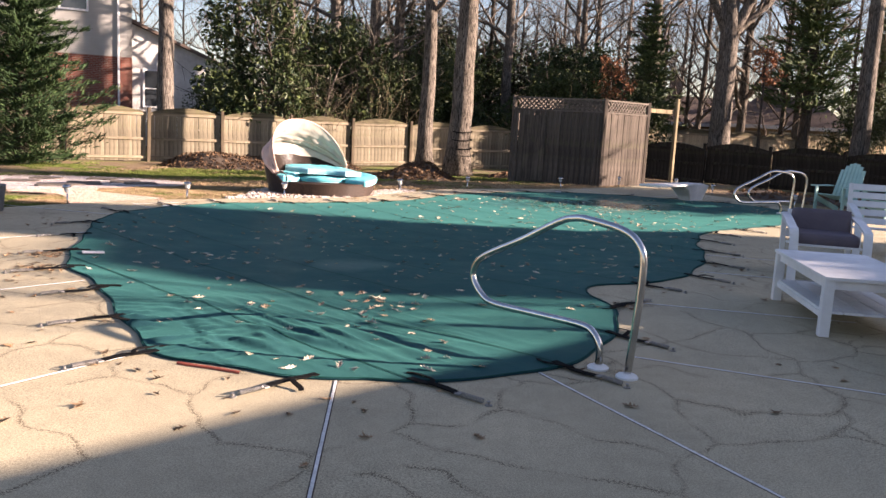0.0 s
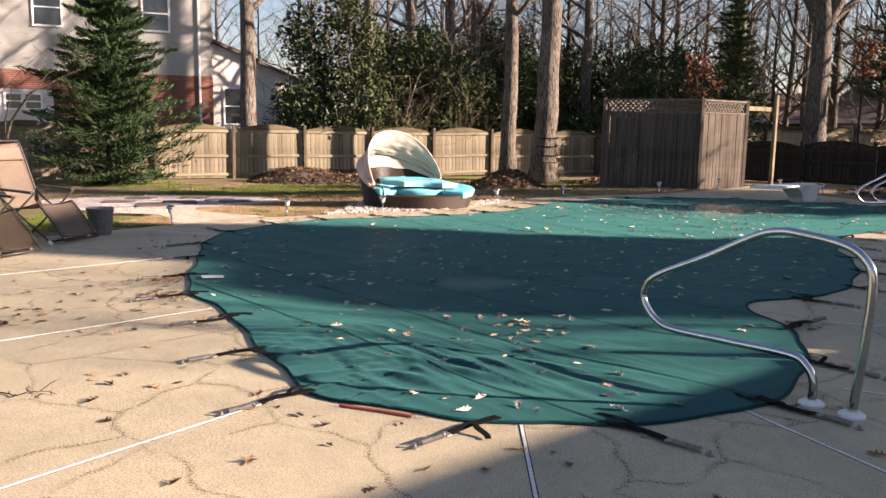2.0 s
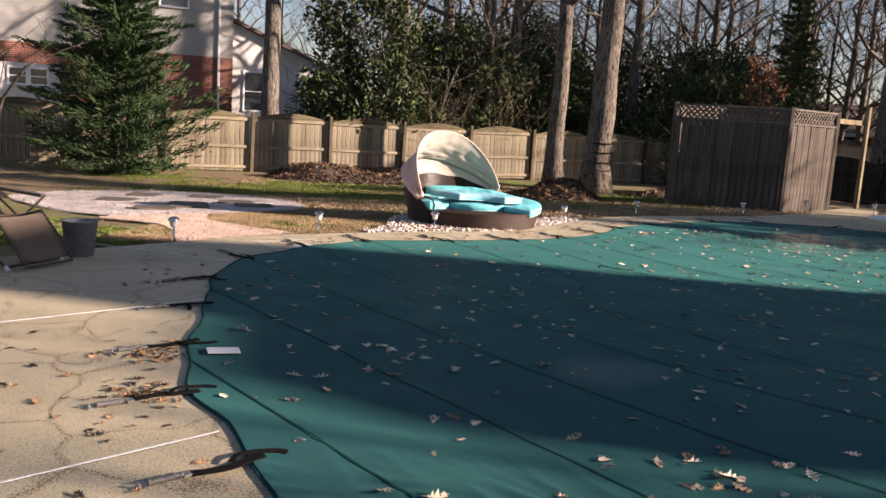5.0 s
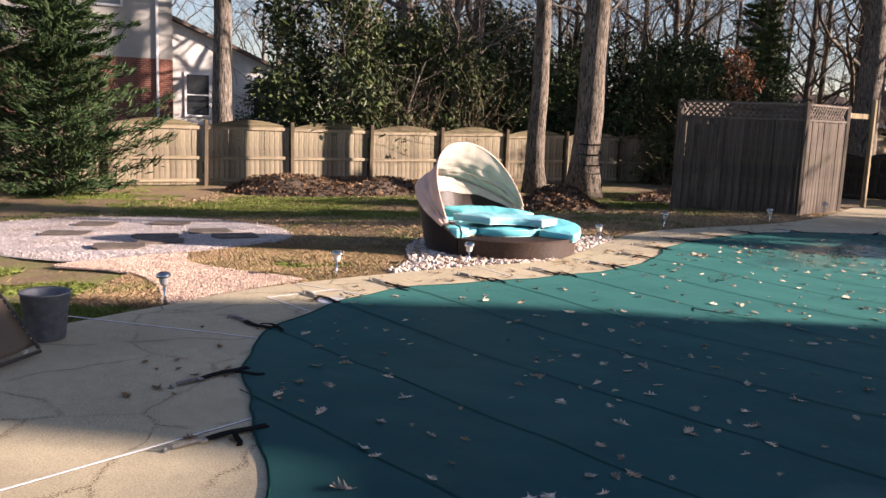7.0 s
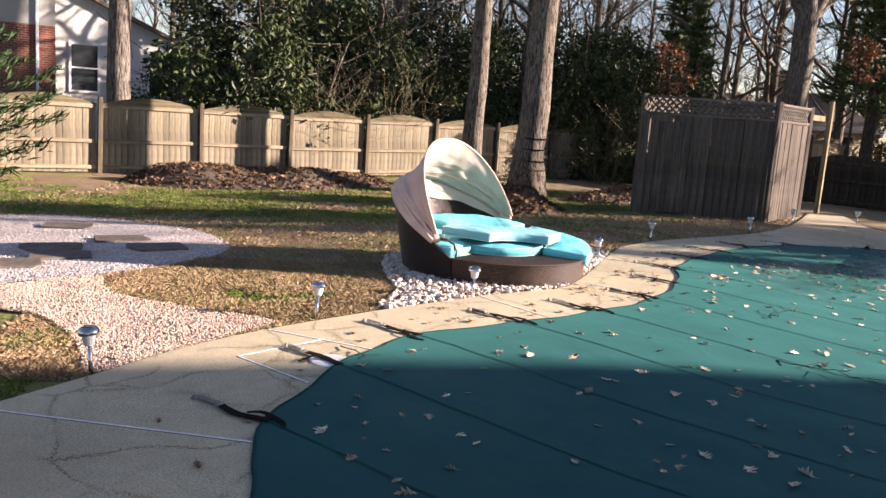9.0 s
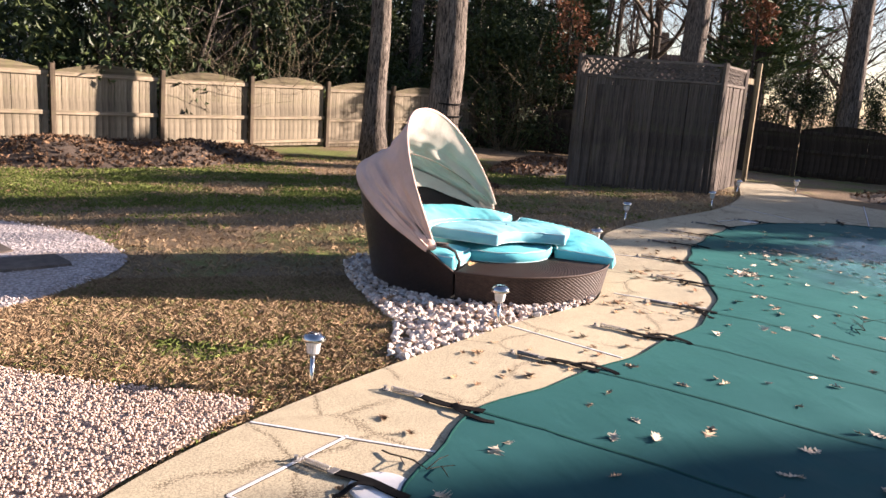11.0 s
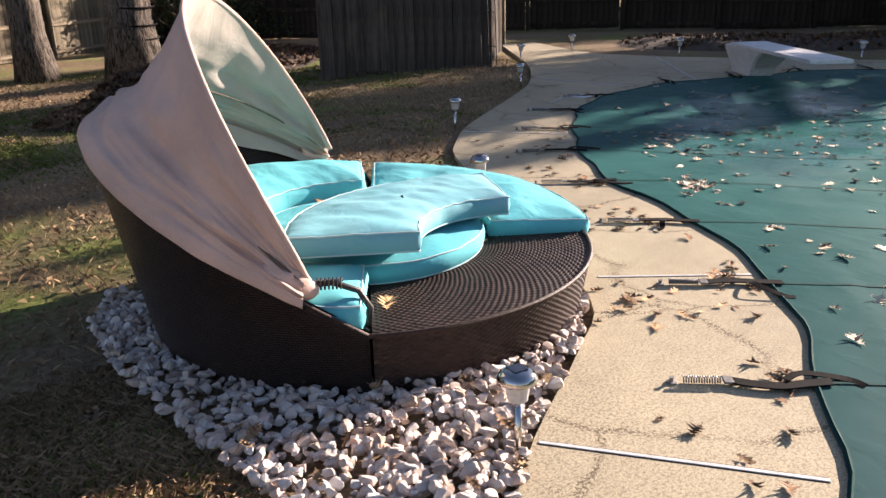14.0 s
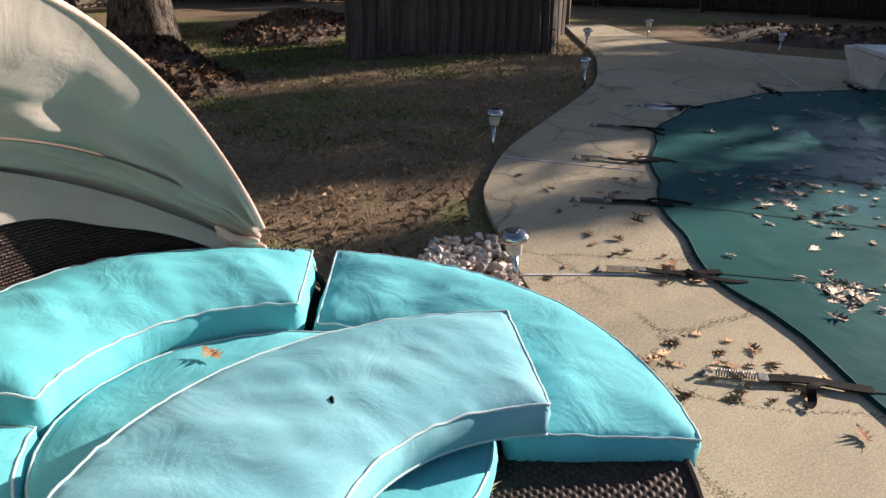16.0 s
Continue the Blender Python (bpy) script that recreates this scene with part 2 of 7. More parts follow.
def fabric(name, a, b, scale=300, rough=0.85, wrinkle=0.3):
    n = Nodes(name, rough, spec=0.2)
    weave, fold, stain = n.noise(scale, 2), n.noise(5, 4, 0.55, distortion=0.8), n.noise(3.2, 4)
    c = n.mix(n.ramp(stain, (0.3, 0.0), (0.72, 1.0)), a, b)
    c = n.mix(1.0, c, n.ramp(weave, (0.35, 0.9), (0.65, 1.06)), "MULTIPLY")
    return n.done(c, n.bump(weave, 0.15, 0.002, n.bump(fold, wrinkle, 0.03)))


def quartz(name="white_quartz_stone", single=False):
    """White, buff, pink and rusty stones, one tone to each."""
    n = Nodes(name, 0.7, spec=0.35)
    r = n.node("ObjectInfo").outputs["Random"] if single else n.node("NewGeometry").outputs["Random Per Island"]
    c = n.ramp(r, (0.0, (0.74, 0.68, 0.63)), (0.35, (0.70, 0.61, 0.53)), (0.55, (0.60, 0.46, 0.38)), (0.72, (0.72, 0.64, 0.57)), (0.86, (0.46, 0.34, 0.25)), (1.0, (0.60, 0.55, 0.52)))
    grain = n.noise(30, 5)
    c = n.mix(n.ramp(n.noise(16, 4), (0.5, 0.0), (0.72, 0.7)), c, (0.50, 0.33, 0.21))
    c = n.mix(1.0, c, n.ramp(grain, (0.3, 0.66), (0.65, 1.02)), "MULTIPLY")
    return n.done(c, n.bump(grain, 0.4, 0.004))


CONCRETE, CLOTH = concrete(), cover_cloth()
GROUND = ground_mat()
MARBLE_CHIPS = chips("white_marble_chips", (0.66, 0.60, 0.57), (0.42, 0.36, 0.33), 34)
PEA_GRAVEL = chips("tan_pea_gravel", (0.62, 0.49, 0.40), (0.42, 0.315, 0.25), 38)
STRIP = plain("white_joint_strip", (0.74, 0.73, 0.70), (0.55, 0.53, 0.50), 30, 0.7)
# boards of the fence behind the pool: its shade is put into the colour
FENCE_SHADED = wood("shade_darkened_board", (0.070, 0.052, 0.037), (0.042, 0.031, 0.022), "z", (0.75, 1.15), 0.2)
FENCE_WOOD = wood("weathered_cedar", (0.345, 0.292, 0.205), (0.215, 0.178, 0.122), "z", (0.72, 1.15), 0.25)
RAIL_WOOD = wood("weathered_rail", (0.35, 0.29, 0.20), (0.22, 0.175, 0.12), "x", (0.85, 1.1), 0.3)
SHED_WOOD = wood("grey_board", (0.16, 0.130, 0.105), (0.075, 0.060, 0.048), "z", (0.72, 1.15), 0.25)
LATTICE_WOOD = wood("lattice_wood", (0.19, 0.158, 0.128), (0.10, 0.082, 0.066), "x", (0.8, 1.15))
POST_WOOD = wood("treated_post", (0.31, 0.25, 0.15), (0.21, 0.165, 0.10), "z", (0.9, 1.1))
BARK_OAK = bark("oak_bark", (0.028, 0.023, 0.019), (0.20, 0.168, 0.135))
BARK_GREY = bark("grey_bark", (0.032, 0.027, 0.023), (0.20, 0.17, 0.14))
BARK_DARK = bark("dark_bark", (0.03, 0.024, 0.02), (0.10, 0.08, 0.062))
HOLLY = foliage("holly_leaf", (0.014, 0.028, 0.009), (0.070, 0.090, 0.028), 0.5)
CEDAR = foliage("cedar_needle", (0.012, 0.030, 0.011), (0.046, 0.080, 0.024), 0.7)
PINE = foliage("pine_needle", (0.035, 0.060, 0.022), (0.115, 0.145, 0.050), 0.7)
BEECH = foliage("dry_copper_leaf", (0.20, 0.085, 0.04), (0.33, 0.15, 0.07), 0.7)
OAK_LEAF = foliage("fallen_oak_leaf", (0.17, 0.095, 0.05), (0.40, 0.26, 0.145), 0.75)
LITTER = foliage("leaf_litter", (0.075, 0.042, 0.024), (0.24, 0.145, 0.08), 0.85)
TAN_LEAF = foliage("tan_oak_leaf", (0.40, 0.23, 0.11), (0.55, 0.35, 0.18), 0.7)
PALE_LEAF = foliage("bleached_oak_leaf", (0.23, 0.165, 0.105), (0.67, 0.57, 0.44), 0.75)
DRY_GRASS = foliage("dry_grass", (0.20, 0.138, 0.078), (0.47, 0.34, 0.205), 0.95)
GREEN_GRASS = foliage("green_grass", (0.085, 0.115, 0.024), (0.21, 0.245, 0.068), 0.95)
STONE, LONE_STONE = quartz(), quartz("single_quartz_stone", True)
SLATE = plain("brown_stepping_stone", (0.15, 0.12, 0.095), (0.075, 0.06, 0.048), 12, 0.8, bump=0.5)
WICKER_SIDE, WICKER_TOP = wicker("wicker_side", 0.022, 0.010), wicker("wicker_top", 0.021, 0.015)
CUSHION = fabric("aqua_cushion_cloth", (0.105, 0.475, 0.525), (0.155, 0.545, 0.59), wrinkle=0.32)
CUSHION_FADED = fabric("faded_aqua_cloth", (0.155, 0.43, 0.49), (0.235, 0.49, 0.55), wrinkle=0.25)
PIPING = fabric("pale_piping", (0.52, 0.66, 0.67), (0.44, 0.60, 0.62), wrinkle=0.0)
# one cloth: pinkish outside and cream inside stand for the light on each
CANOPY = fabric("bounce_pink_canopy_cloth", (0.74, 0.515, 0.415), (0.56, 0.39, 0.318), wrinkle=0.5)
INNER_CLOTH = fabric("sunlit_cream_canopy_cloth", (0.45, 0.405, 0.345), (0.37, 0.33, 0.28), wrinkle=0.28)
STEEL = plain("polished_steel", (0.62, 0.61, 0.59), (0.55, 0.54, 0.52), 40, 0.16, 1.0, 0.03)
WHITE_PLASTIC = plain("white_plastic", (0.78, 0.77, 0.75), (0.68, 0.66, 0.63), 20, 0.45)
WHITE_PAINT = plain("white_painted_wood", (0.80, 0.79, 0.78), (0.70, 0.69, 0.68), 9, 0.5)
BLACK_WEB = plain("black_webbing", (0.006, 0.0055, 0.0055), (0.012, 0.011, 0.010), 60, 0.85, spec=0.08)
DARK_METAL = plain("dark_frame", (0.045, 0.038, 0.033), (0.075, 0.064, 0.055), 40, 0.45, 0.3)
ZINC = plain("galvanised_spring", (0.31, 0.295, 0.275), (0.20, 0.19, 0.175), 60, 0.55, 0.5)
TAN_SLING = fabric("tan_sling", (0.17, 0.13, 0.098), (0.135, 0.103, 0.08), 200, wrinkle=0.1)
PURPLE_CLOTH = fabric("plum_grey_cloth", (0.105, 0.085, 0.10), (0.15, 0.125, 0.14), wrinkle=0.3)
GREEN_PAINT = plain("pale_green_painted_wood", (0.36, 0.55, 0.50), (0.28, 0.46, 0.43), 9, 0.55)
BRICK, SIDING, WING_WHITE = brickwork(), siding(), plain("white_wing_paint", (0.66, 0.64, 0.60), (0.56, 0.54, 0.50), 6, 0.6)
ROOF = plain("brown_shingle", (0.17, 0.12, 0.095), (0.10, 0.075, 0.06), 30, 0.9, bump=0.5)
TAN_WALL = plain("tan_stucco", (0.52, 0.40, 0.27), (0.44, 0.34, 0.23), 12, 0.85)
BROWN_WALL = plain("brown_board_wall", (0.20, 0.145, 0.10), (0.15, 0.105, 0.075), 8, 0.85)
GLASS = plain("dark_window_glass", (0.03, 0.035, 0.04), (0.05, 0.055, 0.06), 3, 0.06, spec=0.8, bump=0.0)
SOLAR = plain("solar_cell", (0.015, 0.018, 0.03), (0.03, 0.032, 0.05), 60, 0.15, spec=0.8, bump=0.0)
LENS = plain("clear_lamp_lens", (0.66, 0.66, 0.64), (0.52, 0.52, 0.50), 50, 0.2, spec=0.6, bump=0.1)
SOIL = plain("dark_soil", (0.05, 0.035, 0.024), (0.10, 0.072, 0.05), 25, 0.95, bump=0.6, distance=0.02)
RED_TRIM = plain("red_pool_coping", (0.42, 0.10, 0.06), (0.30, 0.07, 0.05), 20, 0.7)


# ---- mesh helpers ----
def part(name, bm, material, parent=None, label="", smooth=False, m=None):
    """Links a bmesh as one mesh object, under a thing or on its own."""
    me = bpy.data.meshes.new(name)
    bm.to_mesh(me)
    bm.free()
    me.materials.append(material)
    if smooth:
        me.polygons.foreach_set("use_smooth", [True] * len(me.polygons))
    ob = new(name, me)
    ob.parent = parent
    if m is not None:
        ob.matrix_basis = m
    return tagged(ob, label)


def raw(name, verts, faces, material, parent=None, label="", smooth=False):
    me = bpy.data.meshes.new(name)
    me.from_pydata(verts, [], faces)
    me.materials.append(material)
    if smooth:
        me.polygons.foreach_set("use_smooth", [True] * len(me.polygons))
    ob = new(name, me)
    ob.parent = parent
    return tagged(ob, label)


def same(name, mesh, parent, m, label=""):
    """Another object on a mesh that exists already."""
    ob = new(name, mesh)
    ob.parent = parent
    ob.matrix_basis = m
    return tagged(ob, label)


def thing(name, label, category, m=None, group="", kind=""):
    ob = new(name)
    ob.empty_display_size = 0.1
    if m is not None:
        ob.matrix_basis = m
    return tagged(ob, label, category, group, kind)


def box(bm, size, m=None, bevel=0.0):
    r = bmesh.ops.create_cube(bm, size=1.0)
    bmesh.ops.scale(bm, vec=size, verts=r["verts"])
    if bevel:
        edges = list({e for v in r["verts"] for e in v.link_edges})
        r = bmesh.ops.bevel(bm, geom=edges, offset=bevel, segments=2, affect="EDGES", profile=0.7)
    if m is not None:
        bmesh.ops.transform(bm, matrix=m, verts=r["verts"])
    return bm


def boxes(*rows):
    """Rows of size, pose and bevel, in one bmesh."""
    bm = bmesh.new()
    for size, m, bevel in rows:
        box(bm, size, m, bevel)
    return bm


def tube(bm, pts, radii, sides=8, cap=True):
    """A round bar along the points."""
    pts = [Vector(p) for p in pts]
    if not hasattr(radii, "__len__"):
        radii = [radii] * len(pts)
    rings, side = [], None
    for i, p in enumerate(pts):
        d = (pts[min(i + 1, len(pts) - 1)] - pts[max(i - 1, 0)]).normalized()
        if side is None:
            side = d.orthogonal().normalized()
        side = (side - d * side.dot(d)).normalized()
        up = d.cross(side)
        rings.append([bm.verts.new(p + radii[i] * (math.cos(a) * side + math.sin(a) * up)) for a in (2 * math.pi * k / sides for k in range(sides))])
    for a, b in zip(rings, rings[1:]):
        for k in range(sides):
            bm.faces.new((a[k], a[(k + 1) % sides], b[(k + 1) % sides], b[k]))
    if cap:
        bm.faces.new(rings[0][::-1]), bm.faces.new(rings[-1])
    return bm


def lathe(bm, profile, sides=20):
    """Turns a profile of (radius, height) about z."""
    rings = [[bm.verts.new((r * math.cos(2 * math.pi * k / sides), r * math.sin(2 * math.pi * k / sides), z)) for k in range(sides)] for r, z in profile]
    for a, b in zip(rings, rings[1:]):
        for k in range(sides):
            bm.faces.new((a[k], a[(k + 1) % sides], b[(k + 1) % sides], b[k]))
    bm.faces.new(rings[0][::-1]), bm.faces.new(rings[-1])
    return bm


def curve(points, steps=6, closed=False):
    """A smooth line through the points."""
    p = [Vector(q) for q in points]
    n, out = len(p), []
    for i in range(n if closed else n - 1):
        a, b, c, d = (p[(i + k) % n] if closed else p[min(max(i + k, 0), n - 1)] for k in (-1, 0, 1, 2))
        for s in range(steps):
            t = s / steps
            out.append(0.5 * ((2 * b) + (c - a) * t + (2 * a - 5 * b + 4 * c - d) * t * t + (3 * b - a - 3 * c + d) * t**3))
    return out if closed else out + [p[-1]]


def inside(xy, ring):
    """Which of the places lie inside the ring."""
    x, y = xy[:, 0], xy[:, 1]
    hit = np.zeros(len(xy), bool)
    px, py = ring[:, 0], ring[:, 1]
    for i in range(len(ring)):
        j = i - 1
        cross = (py[i] > y) != (py[j] > y)
        with np.errstate(divide="ignore", invalid="ignore"):
            hit ^= cross & (x < (px[j] - px[i]) * (y - py[i]) / (py[j] - py[i] + 1e-12) + px[i])
    return hit


def away(xy, ring):
    """How far each place is from the ring's line."""
    a, b = ring, np.roll(ring, -1, 0)
    best = np.full(len(xy), 1e9)
    for p, q in zip(a, b):
        d = q - p
        t = np.clip(((xy - p) @ d) / (d @ d + 1e-12), 0, 1)
        best = np.minimum(best, np.hypot(*(xy - p - t[:, None] * d).T))
    return best


def sheet(ring, step, hole=None, fine=None):
    """Triangles that fill a ring on a grid, but for a hole: places and faces."""
    from mathutils.geometry import delaunay_2d_cdt
    lo, hi = ring.min(0), ring.max(0)
    gx, gy = np.meshgrid(np.arange(lo[0], hi[0], step), np.arange(lo[1], hi[1], step))
    g = np.stack([gx.ravel() + (gy.ravel() / step % 2) * step * 0.5, gy.ravel()], 1)
    keep = inside(g, ring) & (away(g, ring) > step * 0.45)
    edges = [(i, (i + 1) % len(ring)) for i in range(len(ring))]
    loops = [ring]
    if hole is not None:
        keep &= ~inside(g, hole) & (away(g, hole) > step * 0.45)
        edges += [(len(ring) + i, len(ring) + (i + 1) % len(hole)) for i in range(len(hole))]
        loops.append(hole)
    g = g[keep]
    if fine is not None:
        (cx, cy), rx, ry, small = fine
        fx, fy = np.meshgrid(np.arange(cx - rx, cx + rx, small), np.arange(cy - ry, cy + ry, small))
        h = np.stack([fx.ravel() + (fy.ravel() / small % 2) * small * 0.5, fy.ravel()], 1)
        h = h[(((h - (cx, cy)) / (rx, ry)) ** 2).sum(1) < 1]
        h = h[inside(h, ring) & (away(h, ring) > small * 0.45)]
        g = np.concatenate([g[(((g - (cx, cy)) / (rx, ry)) ** 2).sum(1) >= 1], h])
    pts = np.concatenate(loops + [g])
    v, _, f, *_ = delaunay_2d_cdt([Vector(p) for p in pts], edges, [], 0, 1e-5)
    v = np.array([tuple(p) for p in v])
    mid = np.array([v[list(t)].mean(0) for t in f])
    ok = inside(mid, ring)
    if hole is not None:
        ok &= ~inside(mid, hole)
    return v, [tuple(t) for t, k in zip(f, ok) if k]


def ring_of(points, steps=5):
    return np.array([(p.x, p.y) for p in curve([(x, y, 0) for x, y in points], steps, True)])


# ---- the plan ----
COVER = ring_of([(-3.3, 7.48), (-2.71, 6.73), (-2.09, 5.7), (-1.56, 4.92), (-1.08, 4.71), (-0.64, 4.61), (-0.1, 4.64), (0.44, 4.75), (0.95, 5.13), (1.26, 5.54),
                 (1.57, 6.39), (1.62, 6.89), (1.58, 7.78), (2.45, 8.36), (2.99, 9.24), (3.4, 10.28), (3.65, 11.48), (4.3, 12.94), (6.04, 14.58), (6.95, 16.1), (7.2, 17.5),
                 (6.5, 18.6), (5.3, 19.0), (4.09, 19.4), (2.81, 19.25), (1.9, 18.8), (0.98, 17.98), (0.58, 17.55), (0.2, 17.07), (-0.12, 16.5), (-0.4, 15.75),
                 (-0.88, 15.01), (-1.2, 14.68), (-1.75, 14.25), (-2.52, 13.75), (-3.36, 13.27), (-3.95, 12.52), (-4.38, 11.3), (-4.32, 10.5), (-4.14, 9.8), (-3.96, 9.35), (-3.7, 8.5)], 7)
DECK = np.concatenate([ring_of([(-7.2, 9.2), (-6.57, 10.21), (-5.9, 11.31), (-5.4, 12.05), (-4.97, 12.7), (-4.46, 13.25), (-3.7, 13.9), (-3.1, 14.36), (-2.69, 14.67), (-2.1, 15.02), (-1.68, 15.34),
                                (-1.2, 16.2), (-0.76, 17.1), (-0.27, 18.04), (0.07, 18.46), (0.7, 19.03), (1.95, 19.86), (2.96, 20.57), (3.84, 21.42), (4.6, 22.3), (5.37, 23.4), (6.35, 24.8)], 4)[:-8],
                       np.array([(6.35, 24.8), (7.1, 24.7), (6.5, 23.2), (6.28, 22.4), (6.55, 21.3), (7.35, 19.8), (8.15, 18.5), (10.2, 17.4), (14.0, 16.4), (17.0, 15.6), (17.0, -9.0), (-15.0, -9.0), (-15.0, 5.0), (-9.0, 8.2)])])


def ground_z(xy):
    """The lawn falls away gently from the deck."""
    xy = np.atleast_2d(np.asarray(xy, float))
    d = np.where(inside(xy, DECK), 0.0, away(xy, DECK))
    s = np.clip((d - 0.3) / 9.0, 0, 1)
    return -0.035 - 0.30 * s * s * (3 - 2 * s)


def gz(x, y):
    return float(ground_z([(x, y)])[0])


def build_ground():
    a = np.r_[np.arange(-400, -60, 40), np.arange(-60, -20, 5), np.arange(-20, 18, 0.4), np.arange(18, 60, 5), np.arange(60, 441, 40)]
    b = np.r_[np.arange(-400, -40, 40), np.arange(-40, 4, 4), np.arange(4, 36, 0.4), np.arange(36, 70, 4), np.arange(70, 600, 40)]
    gx, gy = np.meshgrid(a, b)
    xy = np.stack([gx.ravel(), gy.ravel()], 1)
    z = ground_z(xy)
    rough = np.array([0.02 * noise.noise((x * 0.9, y * 0.9, 0)) + 0.012 * noise.noise((x * 3.1, y * 3.1, 5)) for x, y in xy])
    edge = np.clip(away(xy, DECK) / 1.2, 0, 1)
    z = z + rough * edge - np.where(inside(xy, DECK) & (away(xy, DECK) > 0.25), 0.6, 0.0)
    w = len(a)
    faces = [(j * w + i, j * w + i + 1, (j + 1) * w + i + 1, (j + 1) * w + i) for j in range(len(b) - 1) for i in range(w - 1)]
    ob = raw("ground", np.c_[xy, z].tolist(), faces, GROUND, smooth=True)
    tagged(ob, "patchy winter lawn of bare soil and thin grass", "ground", kind="structure")


def shrink(ring, d):
    """The ring moved inwards by d."""
    t = np.roll(ring, -1, 0) - np.roll(ring, 1, 0)
    n = np.stack([-t[:, 1], t[:, 0]], 1) / np.hypot(*t.T)[:, None]
    area = np.sum(ring[:, 0] * np.roll(ring[:, 1], -1) - ring[:, 1] * np.roll(ring[:, 0], -1))
    return ring + n * d * (1 if area > 0 else -1)


def build_deck():
    hole = shrink(COVER, 0.28)
    v, f = sheet(DECK, 0.6, hole)
    verts = [(x, y, 0.0) for x, y in v]
    faces = list(f)
    for loop, depth in ((DECK, -0.12), (hole, -0.5)):
        base = len(verts)
        k = len(loop)
        verts += [(x, y, 0.0) for x, y in loop] + [(x, y, depth) for x, y in loop]
        faces += [(base + i, base + (i + 1) % k, base + k + (i + 1) % k, base + k + i) for i in range(k)]
    deck = raw("deck", verts, faces, CONCRETE)
    tagged(deck, "sand-coloured tooled concrete pool deck with hairline pattern", "deck", kind="structure")
    # the pool shell under the cover
    v, f = sheet(hole, 1.0)
    tagged(raw("pool_shell", [(x, y, -0.5) for x, y in v], f, SOIL), "dark pool water under the cover", "pool", kind="structure")
    # white strips in the joints
    for a, b in (((-2.55, 3.5), (-1.62, 4.98)), ((-0.19, 1.6), (-0.41, 4.63)), ((2.4, 2.0), (0.77, 5.01)), ((1.44, 5.48), (5.6, 3.9)), ((1.89, 7.24), (3.6, 6.92)), ((-5.2, 4.1), (-2.85, 6.9)),
                 ((-6.8, 6.2), (-3.96, 9.52)), ((-6.3, 11.6), (-4.36, 11.14)), ((-4.62, 12.52), (-4.14, 12.05)), ((-4.62, 12.52), (-4.08, 13.0)), ((-4.5, 13.2), (-3.63, 12.74)),
                 ((-2.7, 14.64), (-2.2, 13.94)), ((-1.45, 15.5), (-0.88, 15.03)), ((-0.74, 17.12), (-0.07, 16.72)), ((0.43, 18.8), (1.02, 18.05)), ((3.46, 20.96), (3.69, 19.5)),
                 ((6.6, 21.5), (4.59, 19.2)), ((2.14, 19.36), (2.7, 19.6)), ((2.95, 9.1), (5.5, 8.6)), ((3.4, 10.4), (6.2, 9.9))):
        p, q = Vector((*a, 0)), Vector((*b, 0))
        d = (q - p).to_2d()
        bm = boxes(((d.length, 0.016, 0.007), pose(0, 0, 0), 0.002))
        part("joint_gap", boxes(((d.length, 0.028, 0.004), pose(0, 0, 0), 0.0)), SOIL, deck, m=pose((p.x + q.x) / 2, (p.y + q.y) / 2, -0.001, 0, 0, math.degrees(math.atan2(d.y, d.x))))
        part("joint_strip", bm, STRIP, deck, m=pose((p.x + q.x) / 2, (p.y + q.y) / 2, 0.0, 0, 0, math.degrees(math.atan2(d.y, d.x))))
    # the red coping that shows where the cloth has drawn back
    line = [p for p in shrink(COVER, -0.004) if -1.36 < p[0] < -0.95 and p[1] < 5.0]
    outer = [p for p in shrink(COVER, -0.016) if -1.36 < p[0] < -0.95 and p[1] < 5.0]
    k = min(len(line), len(outer))
    vv = [(*p, 0.016) for p in line[:k]] + [(*p, 0.012) for p in outer[:k]] + [(*p, -0.02) for p in outer[:k]]
    raw("coping", vv, [(i, i + 1, k + i + 1, k + i) for i in range(k - 1)] + [(k + i, k + i + 1, 2 * k + i + 1, 2 * k + i) for i in range(k - 1)], RED_TRIM, deck, "worn red pool coping")
    return deck


